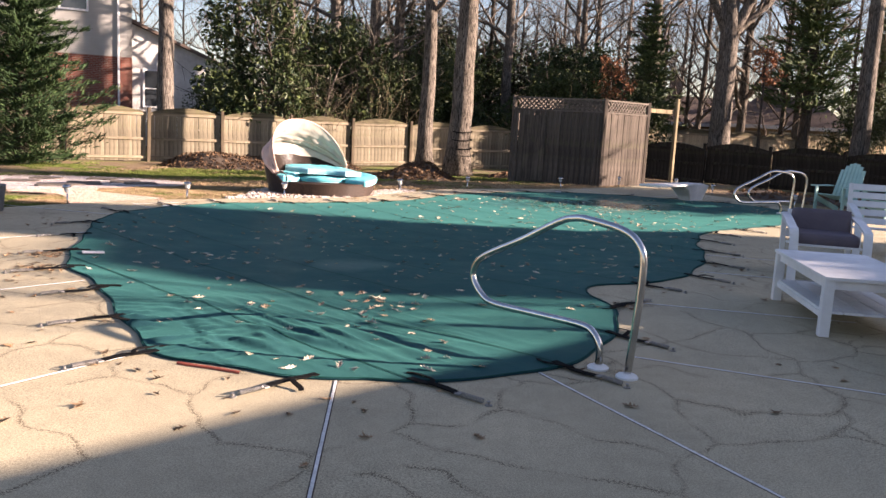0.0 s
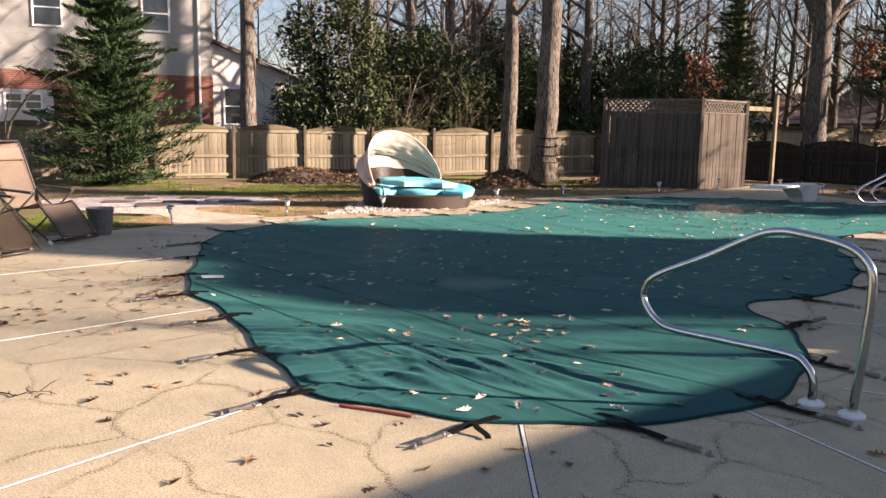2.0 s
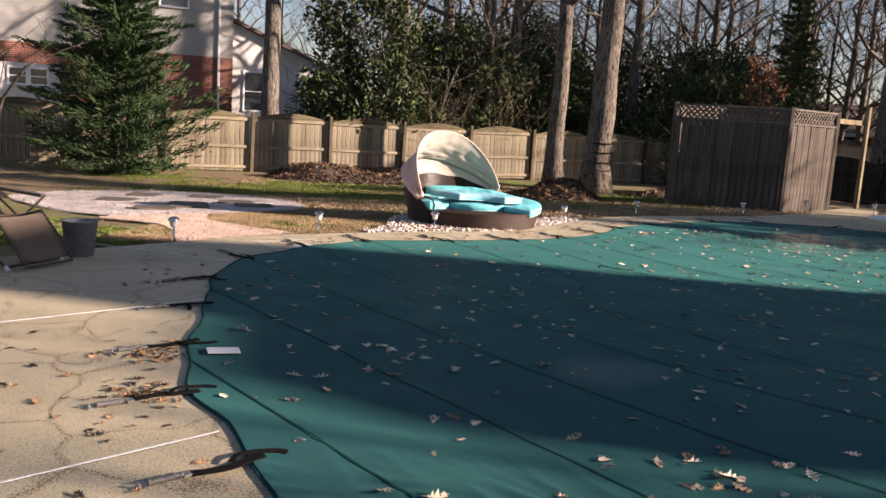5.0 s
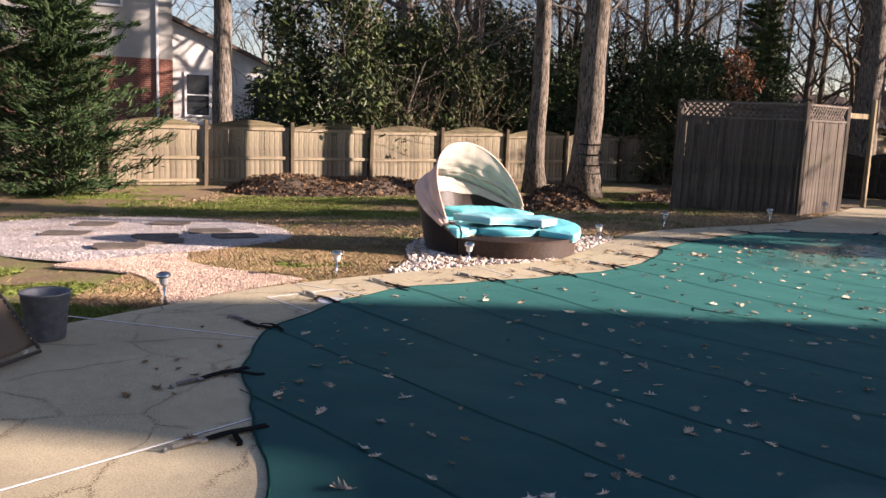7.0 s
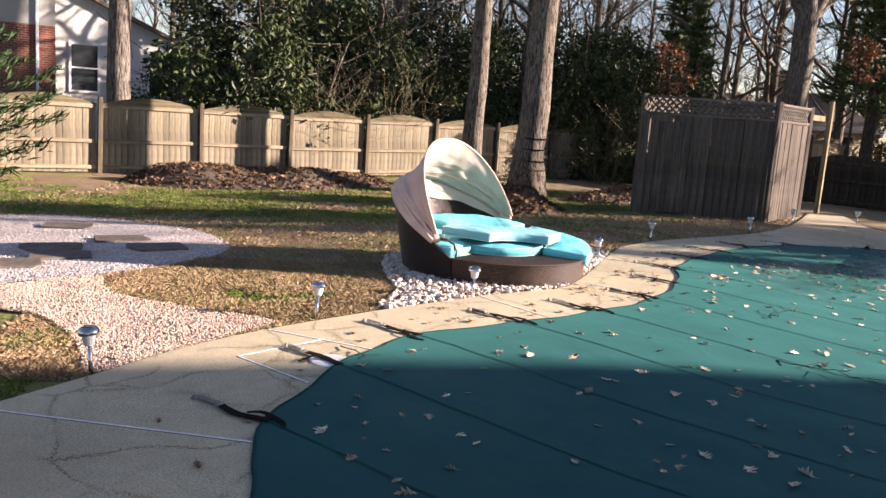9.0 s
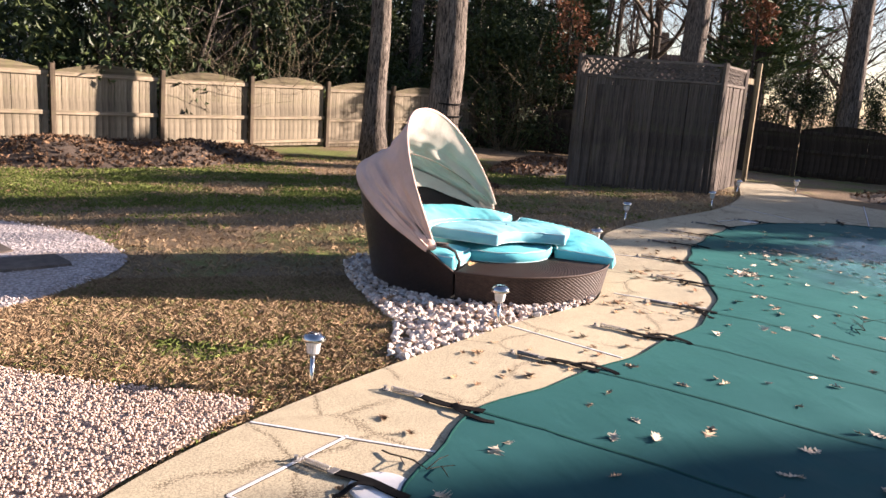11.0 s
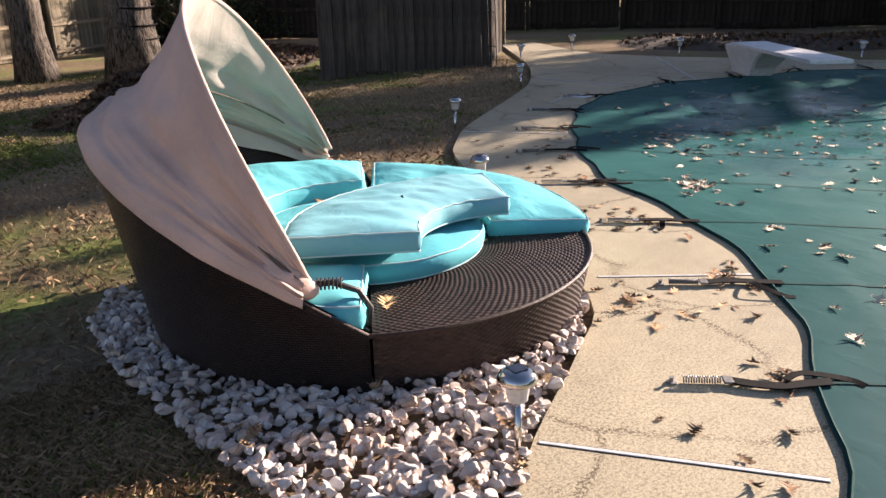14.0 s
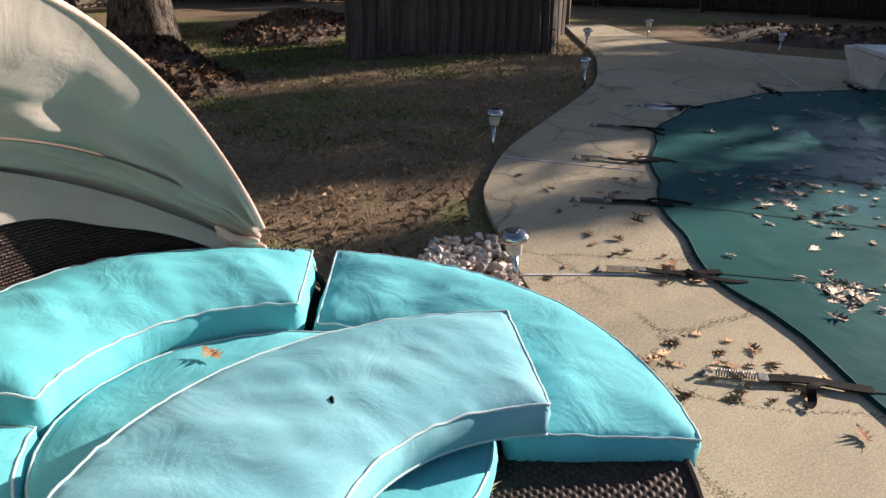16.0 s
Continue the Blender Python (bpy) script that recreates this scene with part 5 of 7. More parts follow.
for x, y, s, a in ((-3.4, 34.6, 0.85, 160),):
    clone_tree(woods[0], x, y, a, s)
for x, y, s, a in ((-5.2, 36.8, 0.95, 70), (-2.6, 38.0, 1.0, 200), (-3.9, 40.5, 1.05, 300), (2.4, 38.6, 0.9, 120), (9.4, 40.0, 0.95, 10), (24.0, 33.5, 1.0, 90), (15.9, 32.6, 1.15, 30)):
    clone_tree(tall, x, y, a, s)


# ---- houses ----
def wall_uv(bm, corners, size):
    layer = bm.loops.layers.uv.verify()
    f = bm.faces.new([bm.verts.new(c) for c in corners])
    for loop, uv in zip(f.loops, size):
        loop[layer].uv = uv


def solid_wall(name, length, height, material, parent, m, thick=0.2, z0=0.0, label=""):
    """An upright wall with thickness and u, v in metres, its face on the local y = 0 plane."""
    bm = bmesh.new()
    x, t = length, thick
    wall_uv(bm, ((0, 0, z0), (x, 0, z0), (x, 0, z0 + height), (0, 0, z0 + height)), ((0, 0), (x, 0), (x, height), (0, height)))
    wall_uv(bm, ((x, t, z0), (0, t, z0), (0, t, z0 + height), (x, t, z0 + height)), ((0, 0), (x, 0), (x, height), (0, height)))
    wall_uv(bm, ((x, 0, z0), (x, t, z0), (x, t, z0 + height), (x, 0, z0 + height)), ((0, 0), (t, 0), (t, height), (0, height)))
    wall_uv(bm, ((0, t, z0), (0, 0, z0), (0, 0, z0 + height), (0, t, z0 + height)), ((0, 0), (t, 0), (t, height), (0, height)))
    wall_uv(bm, ((0, 0, z0 + height), (x, 0, z0 + height), (x, t, z0 + height), (0, t, z0 + height)), ((0, 0), (x, 0), (x, t), (0, t)))
    return part(name, bm, material, parent, label, m=m)


def house_window(parent, m, w, h):
    """A framed sash window standing a little proud of its wall."""
    frame = part("window", boxes(((w + 0.16, 0.05, 0.08), pose(0, 0, h / 2 + 0.04), 0.004), ((w + 0.16, 0.07, 0.08), pose(0, -0.01, -h / 2 - 0.04), 0.004),
                                 ((0.08, 0.05, h), pose(-w / 2 - 0.04, 0, 0), 0.004), ((0.08, 0.05, h), pose(w / 2 + 0.04, 0, 0), 0.004), ((w, 0.04, 0.05), pose(0, 0, 0), 0.003)), WHITE_PAINT, parent, m=m)
    part("pane", boxes(((w, 0.012, h / 2), pose(0, 0.012, h / 4), 0.0)), GLASS, frame)
    part("pane", boxes(((w, 0.012, h / 2), pose(0, 0.018, -h / 4), 0.0)), GLASS, frame)
    return frame


def slab_roof(name, parent, corners, thick, material, m):
    bm = bmesh.new()
    top = [bm.verts.new(c) for c in corners]
    low = [bm.verts.new((c[0], c[1], c[2] - thick)) for c in corners]
    bm.faces.new(top), bm.faces.new(low[::-1])
    for i in range(len(top)):
        bm.faces.new((top[i], low[i], low[(i + 1) % len(top)], top[(i + 1) % len(top)]))
    bmesh.ops.recalc_face_normals(bm, faces=bm.faces)
    return part(name, bm, material, parent, m=m)


def build_house():
    base = pose(-14.0, 36.6, -0.5, 0, 0, 25)
    house = thing("house", "two-storey house with red brick below and white siding above", "house", base)
    # long wall runs to the left of the corner
    L = 22.0
    left = pose(-L, 0, 0)
    solid_wall("brick_wall", L, 4.0, BRICK, house, left)
    solid_wall("siding_wall", L, 4.2, SIDING, house, left @ pose(0, 0, 4.0))
    solid_wall("side_wall", 8.0, 4.0, BRICK, house, pose(0, 0, 0, 0, 0, 90))
    solid_wall("side_siding", 8.0, 4.2, SIDING, house, pose(0, 0, 4.0, 0, 0, 90))
    slab_roof("roof", house, ((-L - 0.4, -0.5, 8.1), (0.5, -0.5, 8.1), (0.5, 4.2, 10.3), (-L - 0.4, 4.2, 10.3)), 0.15, ROOF, pose(0, 0, 0))
    slab_roof("roof", house, ((-L - 0.4, 4.2, 10.3), (0.5, 4.2, 10.3), (0.5, 8.9, 8.1), (-L - 0.4, 8.9, 8.1)), 0.15, ROOF, pose(0, 0, 0))
    for x in (-2.3, -6.5, -10.5, -15.0):
        house_window(house, pose(x, -0.03, 6.55), 1.0, 1.4)
    part("downspout", boxes(((0.09, 0.09, 7.9), pose(0, 0, 3.95), 0.01)), WHITE_PAINT, house, m=pose(-0.55, -0.06, 0))
    part("gutter", boxes(((L + 0.8, 0.14, 0.12), pose(0, 0, 0), 0.02)), WHITE_PAINT, house, m=pose(-L / 2, -0.55, 8.0))
    # white one-storey gable wing on the other side of the corner
    wing = solid_wall("wing_wall", 4.6, 3.7, WING_WHITE, house, pose(0.06, 0.8, 0), label="white painted wing")
    bm = bmesh.new()
    for y in (0.8, 0.98):
        v = [bm.verts.new(p) for p in ((0.06, y, 3.7), (4.66, y, 3.7), (2.0, y, 4.75), (0.06, y, 5.5))]
        bm.faces.new(v if y < 0.9 else v[::-1])
    part("gable", bm, WING_WHITE, house)
    slab_roof("wing_roof", house, ((-0.1, 0.5, 5.75), (4.95, 0.5, 3.65), (4.95, 5.0, 3.65), (-0.1, 5.0, 5.75)), 0.14, ROOF, pose(0, 0, 0))
    house_window(house, pose(1.0, 0.77, 2.75), 0.85, 1.55)
    house_window(house, pose(3.6, 0.77, 2.75), 0.85, 1.55)
    # white garage bay with a row of small panes
    garage = solid_wall("garage_wall", 8.2, 3.2, WING_WHITE, house, pose(-14.6, -0.5, 0), 0.3)
    for k in range(4):
        for j in range(2):
            house_window(house, pose(-13.7 + k * 1.95 + j * 0.72, -0.52, 2.72), 0.55, 0.55)
    return house


build_house()


def small_house(x, y, turn, w, label, wall_mat=TAN_WALL):
    h = thing("bungalow", label, "house", pose(x, y, -0.25, 0, 0, turn))
    solid_wall("front_wall", w, 2.6, wall_mat, h, pose(-w / 2, 0, 0))
    solid_wall("side_wall", 6.0, 2.6, wall_mat, h, pose(w / 2, 0, 0, 0, 0, 90))
    solid_wall("side_wall", 6.0, 2.6, wall_mat, h, pose(-w / 2 + 0.2, 0, 0, 0, 0, 90))
    slab_roof("roof", h, ((-w / 2 - 0.6, -0.7, 2.5), (w / 2 + 0.6, -0.7, 2.5), (w / 2 - 1.5, 3.0, 4.3), (-w / 2 + 1.5, 3.0, 4.3)), 0.14, ROOF, pose(0, 0, 0))
    slab_roof("roof", h, ((w / 2 + 0.6, -0.7, 2.5), (w / 2 + 0.6, 6.7, 2.5), (w / 2 - 1.5, 3.0, 4.3)), 0.14, ROOF, pose(0, 0, 0))
    slab_roof("roof", h, ((-w / 2 - 0.6, 6.7, 2.5), (-w / 2 - 0.6, -0.7, 2.5), (-w / 2 + 1.5, 3.0, 4.3)), 0.14, ROOF, pose(0, 0, 0))
    part("fascia", boxes(((w + 1.2, 0.05, 0.2), pose(0, 0, 0), 0.004)), WHITE_PAINT, h, m=pose(0, -0.74, 2.42))
    part("chimney", boxes(((0.8, 0.8, 1.6), pose(0, 0, 0), 0.01)), BRICK, h, m=pose(-w * 0.15, 3.0, 4.6))
    for k in range(-1, 2):
        house_window(h, pose(k * w * 0.3, -0.03, 1.6), 1.2, 1.0)
    return h


small_house(15.9, 54.0, -8, 9.5, "low brown bungalow with a dark hipped roof beyond the fence", BROWN_WALL)
small_house(3.6, 52.5, 18, 9.0, "white house glimpsed between the hollies", SIDING)
small_house(18.6, 47.5, -22, 6.0, "low tan bungalow in the sun beyond the fence")


# ---- unseen walls added to the east to shade the deck and cover ----
def home():
    h = thing("home", "plain unseen walls added east of the yard to cast shade", "house")
    def block(x0, x1, profile, material, name):
        """A wall mass whose top follows the profile of (y, height)."""
        bm = bmesh.new()
        rows = [[bm.verts.new(p) for p in ((x0, y, -0.02), (x0, y, z), (x1, y, z), (x1, y, -0.02))] for y, z in profile]
        for a, b in zip(rows, rows[1:]):
            for i in range(4):
                bm.faces.new((a[i], a[(i + 1) % 4], b[(i + 1) % 4], b[i]))
        bm.faces.new(rows[0]), bm.faces.new(rows[-1][::-1])
        bmesh.ops.recalc_face_normals(bm, faces=bm.faces)
        part(name, bm, material, h)
    # both profiles follow the shadow edges wanted on deck and cover
    block(9.0, 18.0, ((-14.0, 5.4), (-5.0, 5.45), (2.9, 3.13), (4.35, 2.71), (5.2, 2.45), (5.95, 2.22), (7.0, 1.92), (9.0, 1.35)), SIDING, "main_wall")
    block(34.4, 43.0, ((5.2, 9.75), (6.03, 9.7), (6.08, 10.85), (6.53, 11.25), (7.63, 11.35), (7.93, 12.4), (10.53, 12.4), (11.53, 10.8)), SIDING, "side_wing")
    return h


home()
# cedars added for their shade, nearly all out of view
for x, y, s, a in ((16.5, 20.0, 1.1, 10), (20.0, 19.8, 1.25, 120), (13.2, 17.2, 0.55, 40), (13.6, 18.7, 0.68, 250), (27.5, 24.2, 0.8, 60), (30.5, 27.0, 0.75, 200), (28.5, 21.5, 0.85, 300)):
    tagged(clone_tree(cedar, x, y, a, s), "dense dark green cedar added east of the yard to cast shade")
# unseen bare trees added to throw branch shadows on lawn and cover
for x, y, s, a in ((23.5, 18.2, 0.9, 140), (22.0, 19.2, 0.8, 210), (25.5, 20.0, 0.9, 80), (23.6, 5.4, 0.52, 15), (24.8, 6.7, 0.54, 190), (22.6, 6.2, 0.48, 260)):
    clone_tree(woods[1], x, y, a, s)


# ---- straps of the pool cover ----
SLEEVE = plain("dull_sleeve", (0.34, 0.31, 0.28), (0.22, 0.20, 0.18), 50, 0.7)


def strap_parts(seed):
    rnd = random.Random(seed)
    st = thing("anchor_strap", "black webbing strap with a spring, holding the cover to the deck", "strap", group="cover straps")
    bend = rnd.uniform(-0.04, 0.04)
    pts = [(-0.05, 0.0, 0.018), (0.04, bend * 0.4, 0.016), (0.14, bend, 0.016), (0.24, bend * 0.6, 0.016), (0.30, 0, 0.016)]
    bm = bmesh.new()
    rows = [[bm.verts.new((p.x, p.y - w, p.z - 0.003)) for w in (0.025,)] + [bm.verts.new((p.x, p.y + w, p.z - 0.003)) for w in (0.025,)] +
            [bm.verts.new((p.x, p.y + w, p.z + 0.003)) for w in (0.025,)] + [bm.verts.new((p.x, p.y - w, p.z + 0.003)) for w in (0.025,)] for p in curve(pts, 4)]
    for a, b in zip(rows, rows[1:]):
        for i in range(4):
            bm.faces.new((a[i], a[(i + 1) % 4], b[(i + 1) % 4], b[i]))
    part("webbing", bm, BLACK_WEB, st)
    # the loose tail of the webbing
    a = rnd.uniform(0.5, 2.6) * rnd.choice((-1, 1))
    tail = [(0.11, 0.0, 0.022), (0.10 + 0.08 * math.cos(a), 0.08 * math.sin(a), 0.024 + rnd.uniform(0, 0.016)), (0.06 + 0.17 * math.cos(a * 1.2), 0.17 * math.sin(a * 1.2), 0.016), (0.06 + 0.22 * math.cos(a * 1.3), 0.2 * math.sin(a * 1.3), 0.012)]
    bm = bmesh.new()
    line = curve(tail, 5)
    rows = []
    for i, p in enumerate(line):
        d = (line[min(i + 1, len(line) - 1)] - line[max(i - 1, 0)]).normalized()
        side = d.cross(Vector((0.2, 0.1, 1))).normalized() * 0.015
        up = side.cross(d).normalized() * 0.002
        rows.append([bm.verts.new(p - side - up), bm.verts.new(p + side - up), bm.verts.new(p + side + up), bm.verts.new(p - side + up)])
    for a_, b_ in zip(rows, rows[1:]):
        for i in range(4):
            bm.faces.new((a_[i], a_[(i + 1) % 4], b_[(i + 1) % 4], b_[i]))
    part("tail", bm, BLACK_WEB, st)
    part("buckle", boxes(((0.035, 0.05, 0.010), pose(0.31, 0, 0.016), 0.003)), ZINC, st, "dull metal buckle")
    bm = bmesh.new()
    tube(bm, [(0.33 + 0.0011 * k, 0.013 * math.cos(k * 0.75), 0.017 + 0.013 * math.sin(k * 0.75)) for k in range(130)], 0.0028, 4)
    part("spring", bm, ZINC, st, "coiled metal spring")
    if seed in (1, 3):
        part("sleeve", tube(bmesh.new(), [(0.335, 0, 0.016), (0.47, 0, 0.016)], 0.0105, 8), SLEEVE, st, "dull grey spring sleeve", smooth=True)
    part("anchor", lathe(bmesh.new(), [(0.02, 0.0), (0.02, 0.006), (0.008, 0.008), (0.008, 0.02), (0.011, 0.024)], 12), ZINC, st, m=pose(0.51, 0, 0))
    return st


def build_straps():
    kinds = [strap_parts(s) for s in range(5)]
    free = list(kinds)
    k = 0
    seen = []
    for p, d in SEAM_ENDS:
        if any((p - q).length < 0.33 for q in seen):
            continue
        seen.append(p)
        ang = math.degrees(math.atan2(d.y, d.x)) + random.Random(k).uniform(-7, 7)
        m = pose(p.x, p.y, 0.0, 0, 0, ang)
        if free:
            free.pop(0).matrix_basis = m
        else:
            copy_thing(kinds[(k * 3) % 5], m)
        k += 1


build_straps()

# printed patch on the cover and a skimmer lid in the deck
part("label_patch", boxes(((0.20, 0.13, 0.004), pose(0, 0, 0), 0.001)), WHITE_PLASTIC, COVER_OB, "small white sewn patch with grey print bars", m=pose(-3.30, 8.12, float(cover_z(np.array([(-3.30, 8.12)]))[0]) + 0.014, 0, 2, 27))
lid = tagged(part("skimmer_lid", lathe(bmesh.new(), [(0.13, 0.0), (0.13, 0.006), (0.12, 0.009), (0.02, 0.009)], 32), WHITE_PLASTIC, m=pose(-4.03, 12.5, 0.0)), "round white plastic skimmer lid in the deck", "lid")
lid2 = tagged(part("skimmer_lid", lathe(bmesh.new(), [(0.13, 0.0), (0.13, 0.006), (0.12, 0.009), (0.02, 0.009)], 32), WHITE_PLASTIC, m=pose(2.72, 19.45, 0.0)), "round white plastic skimmer lid beside the cover", "lid")


# ---- solar lamps ----
def solar_lamp():
    lamp = thing("solar_lamp", "small solar path lamp on a steel stake beside the deck", "garden lamp", group="solar path lamps")
    part("stake", tube(bmesh.new(), [(0, 0, -0.06), (0, 0, 0.19)], 0.0125, 10), STEEL, lamp, smooth=True)
    bm = lathe(bmesh.new(), [(0.016, 0.185), (0.032, 0.195), (0.040, 0.245), (0.042, 0.262)], 16)
    part("lens", bm, LENS, lamp, "ribbed clear lens", smooth=False)
    bm = lathe(bmesh.new(), [(0.062, 0.258), (0.066, 0.266), (0.058, 0.286), (0.042, 0.298), (0.02, 0.301)], 20)
    cap = part("cap", bm, STEEL, lamp, "round steel cap", smooth=True)
    part("solar_cell", boxes(((0.05, 0.05, 0.004), pose(0, 0, 0.302), 0.001)), SOLAR, cap)
    return lamp


lamp = solar_lamp()
for i, (x, y, rx, ry) in enumerate(((-5.42, 12.12, 1, -3), (-4.17, 13.64, -4, 6), (-2.77, 14.66, 0, 2), (-0.86, 17.02, -5, 4), (0.52, 19.02, 2, -2), (2.86, 20.58, 3, 3), (4.66, 22.5, -2, 2), (6.33, 22.98, 0, -2), (6.75, 21.1, 2, 1), (7.9, 18.8, 0, 2))):
    m = pose(x, y, gz(x, y) + 0.01, rx, ry, i * 40)
    if i == 0:
        lamp.matrix_basis = m
    else:
        copy_thing(lamp, m)


# ---- diving board ----
def build_board():
    b = thing("diving_board", "white diving board on a tapered moulded stand", "diving board", pose(5.66, 19.15, -0.015, 0, 0, -128))
    bm = boxes(((2.45, 0.46, 0.045), pose(1.02, 0, 0.395, 0, -0.6, 0), 0.012))
    part("board", bm, WHITE_PLASTIC, b, "weathered white board")
    bm = bmesh.new()
    rows = []
    for z, x0, x1, w in ((0.0, -0.32, 0.34, 0.15), (0.12, -0.36, 0.42, 0.17), (0.26, -0.42, 0.62, 0.21), (0.365, -0.46, 0.85, 0.235)):
        rows.append([bm.verts.new(p) for p in ((x0, -w, z), (x1, -w * 0.9, z), (x1, w * 0.9, z), (x0, w, z))])
    for a, c in zip(rows, rows[1:]):
        for i in range(4):
            bm.faces.new((a[i], a[(i + 1) % 4], c[(i + 1) % 4], c[i]))
    bm.faces.new(rows[0][::-1]), bm.faces.new(rows[-1])
    bmesh.ops.bevel(bm, geom=list(bm.edges), offset=0.015, segments=2, affect="EDGES")
    part("stand", bm, WHITE_PLASTIC, b, "tapered moulded white stand", smooth=False)
    for y in (-0.15, 0.15):
        part("bolt", lathe(bmesh.new(), [(0.02, 0.0), (0.02, 0.012), (0.01, 0.018)], 10), ZINC, b, m=pose(-0.1, y, 0.415))


build_board()


# ---- loose furniture ----
def lounger(m):
    """A folding recliner: sling on a bent tube frame; local y is the way it faces."""
    c = thing("folding_recliner", "tan sling folding recliner on a dark tube frame", "chair", m, "recliners beside the pool")
    w = 0.27
    back = [(-0.57, 1.17), (-0.50, 1.00), (-0.36, 0.63), (-0.26, 0.40)]
    seat = [(-0.26, 0.40), (-0.05, 0.40), (0.20, 0.47)]
    leg = [(0.24, 0.46), (0.40, 0.28), (0.56, 0.09)]

    def sling(name, line, width, bow=0.02):
        bm = bmesh.new()
        pts = curve([(0, y, z) for y, z in line], 5)
        rows = [[bm.verts.new((x, p.y, p.z - bow * (1 - (x / width) ** 2))) for x in np.linspace(-width, width, 7)] for p in pts]
        for a, b in zip(rows, rows[1:]):
            for i in range(6):
                bm.faces.new((a[i], a[i + 1], b[i + 1], b[i]))
        bmesh.ops.solidify(bm, geom=bm.faces, thickness=0.006)
        return part(name, bm, TAN_SLING, c, smooth=True)

    sling("back_sling", back, w - 0.02)
    sling("seat_sling", seat, w - 0.02)
    sling("leg_sling", leg, w - 0.02)
    bm = boxes(((0.40, 0.055, 0.17), pose(0, 0, 0), 0.025))
    part("head_pillow", bm, TAN_SLING, c, m=pose(0, -0.49, 1.035, 21, 0, 0), smooth=True)
    part("pillow_strap", boxes(((0.035, 0.03, 0.18), pose(0, 0, 0), 0.008)), DARK_METAL, c, "dark elastic pillow strap", m=pose(-0.20, -0.482, 1.035, 21, 0, 0))
    for s in (-1, 1):
        x = s * w
        part("side_tube", tube(bmesh.new(), curve([(x, y, z) for y, z in back[:-1] + seat[:-1]] + [(x, 0.22, 0.47)], 4), 0.0125, 7), DARK_METAL, c, smooth=True)
        part("leg_rest_tube", tube(bmesh.new(), curve([(x, 0.22, 0.47), (x, 0.40, 0.28), (x, 0.58, 0.06)], 4), 0.0125, 7), DARK_METAL, c, smooth=True)
        part("front_leg", tube(bmesh.new(), [(s * 0.31, -0.42, 0.60), (s * 0.31, 0.42, 0.02)], 0.0125, 7), DARK_METAL, c, smooth=True)
        part("rear_leg", tube(bmesh.new(), [(s * 0.31, 0.22, 0.60), (s * 0.31, -0.48, 0.02)], 0.0125, 7), DARK_METAL, c, smooth=True)
        part("pivot_plate", boxes(((0.012, 0.085, 0.05), pose(0, 0, 0), 0.006)), ZINC, c, "bare metal pivot plate", m=pose(s * 0.292, -0.27, 0.575, -20, 0, 0))
        part("foot_cap", tube(bmesh.new(), [(s * 0.31, 0.40, 0.035), (s * 0.31, 0.44, 0.006)], 0.02, 8), WHITE_PLASTIC, c, "pale plastic foot cap")
        part("armrest", boxes(((0.06, 0.52, 0.03), pose(0, 0, 0), 0.012)), DARK_METAL, c, m=pose(s * 0.32, -0.06, 0.615, -3, 0, 0))
        part("lacing", tube(bmesh.new(), [(s * (w - 0.012 + 0.012 * (k % 2)), -0.56 + 0.0055 * k, 1.15 - 0.0143 * k) for k in range(48)], 0.003, 4), WHITE_PLASTIC, c)
        part("lacing", tube(bmesh.new(), [(s * (w - 0.012 + 0.012 * (k % 2)), 0.25 + 0.0155 * k, 0.445 - 0.0175 * k) for k in range(20)], 0.003, 4), WHITE_PLASTIC, c)
    for y, z in ((-0.58, 1.19), (0.59, 0.045)):
        part("cross_tube", tube(bmesh.new(), [(-w, y, z), (w, y, z)], 0.0125, 7), DARK_METAL, c, smooth=True)
    for y in (0.40, -0.47):
        part("floor_tube", tube(bmesh.new(), [(-0.31, y, 0.03), (0.31, y, 0.03)], 0.011, 7), DARK_METAL, c, smooth=True)
    return c


def facing(x, y, dx, dy):
    return pose(x, y, 0, 0, 0, math.degrees(math.atan2(dy, dx)) - 90)


chair = lounger(facing(-6.28, 10.29, 0.973, -0.23))
copy_thing(chair, facing(-6.31, 9.12, 0.97, -0.22))
copy_thing(chair, facing(-6.61, 7.98, 0.99, -0.13))


def build_bucket():
    b = thing("bucket", "grey galvanised metal bucket on the deck edge", "bucket", pose(-5.84, 10.88, 0))
    bm = bmesh.new()
    lathe(bm, [(0.125, 0.0), (0.13, 0.01), (0.165, 0.33), (0.175, 0.34), (0.172, 0.35), (0.160, 0.335), (0.125, 0.03)], 28)
    part("body", bm, plain("weathered_zinc", (0.20, 0.21, 0.23), (0.13, 0.135, 0.15), 18, 0.6, 0.5), b, smooth=True)
    part("handle", tube(bmesh.new(), [(0.17 * math.cos(a), 0.02 + 0.1 * math.sin(a), 0.33 - 0.06 * math.sin(a)) for a in np.linspace(0, math.pi, 14)], 0.004, 5), ZINC, b)


build_bucket()


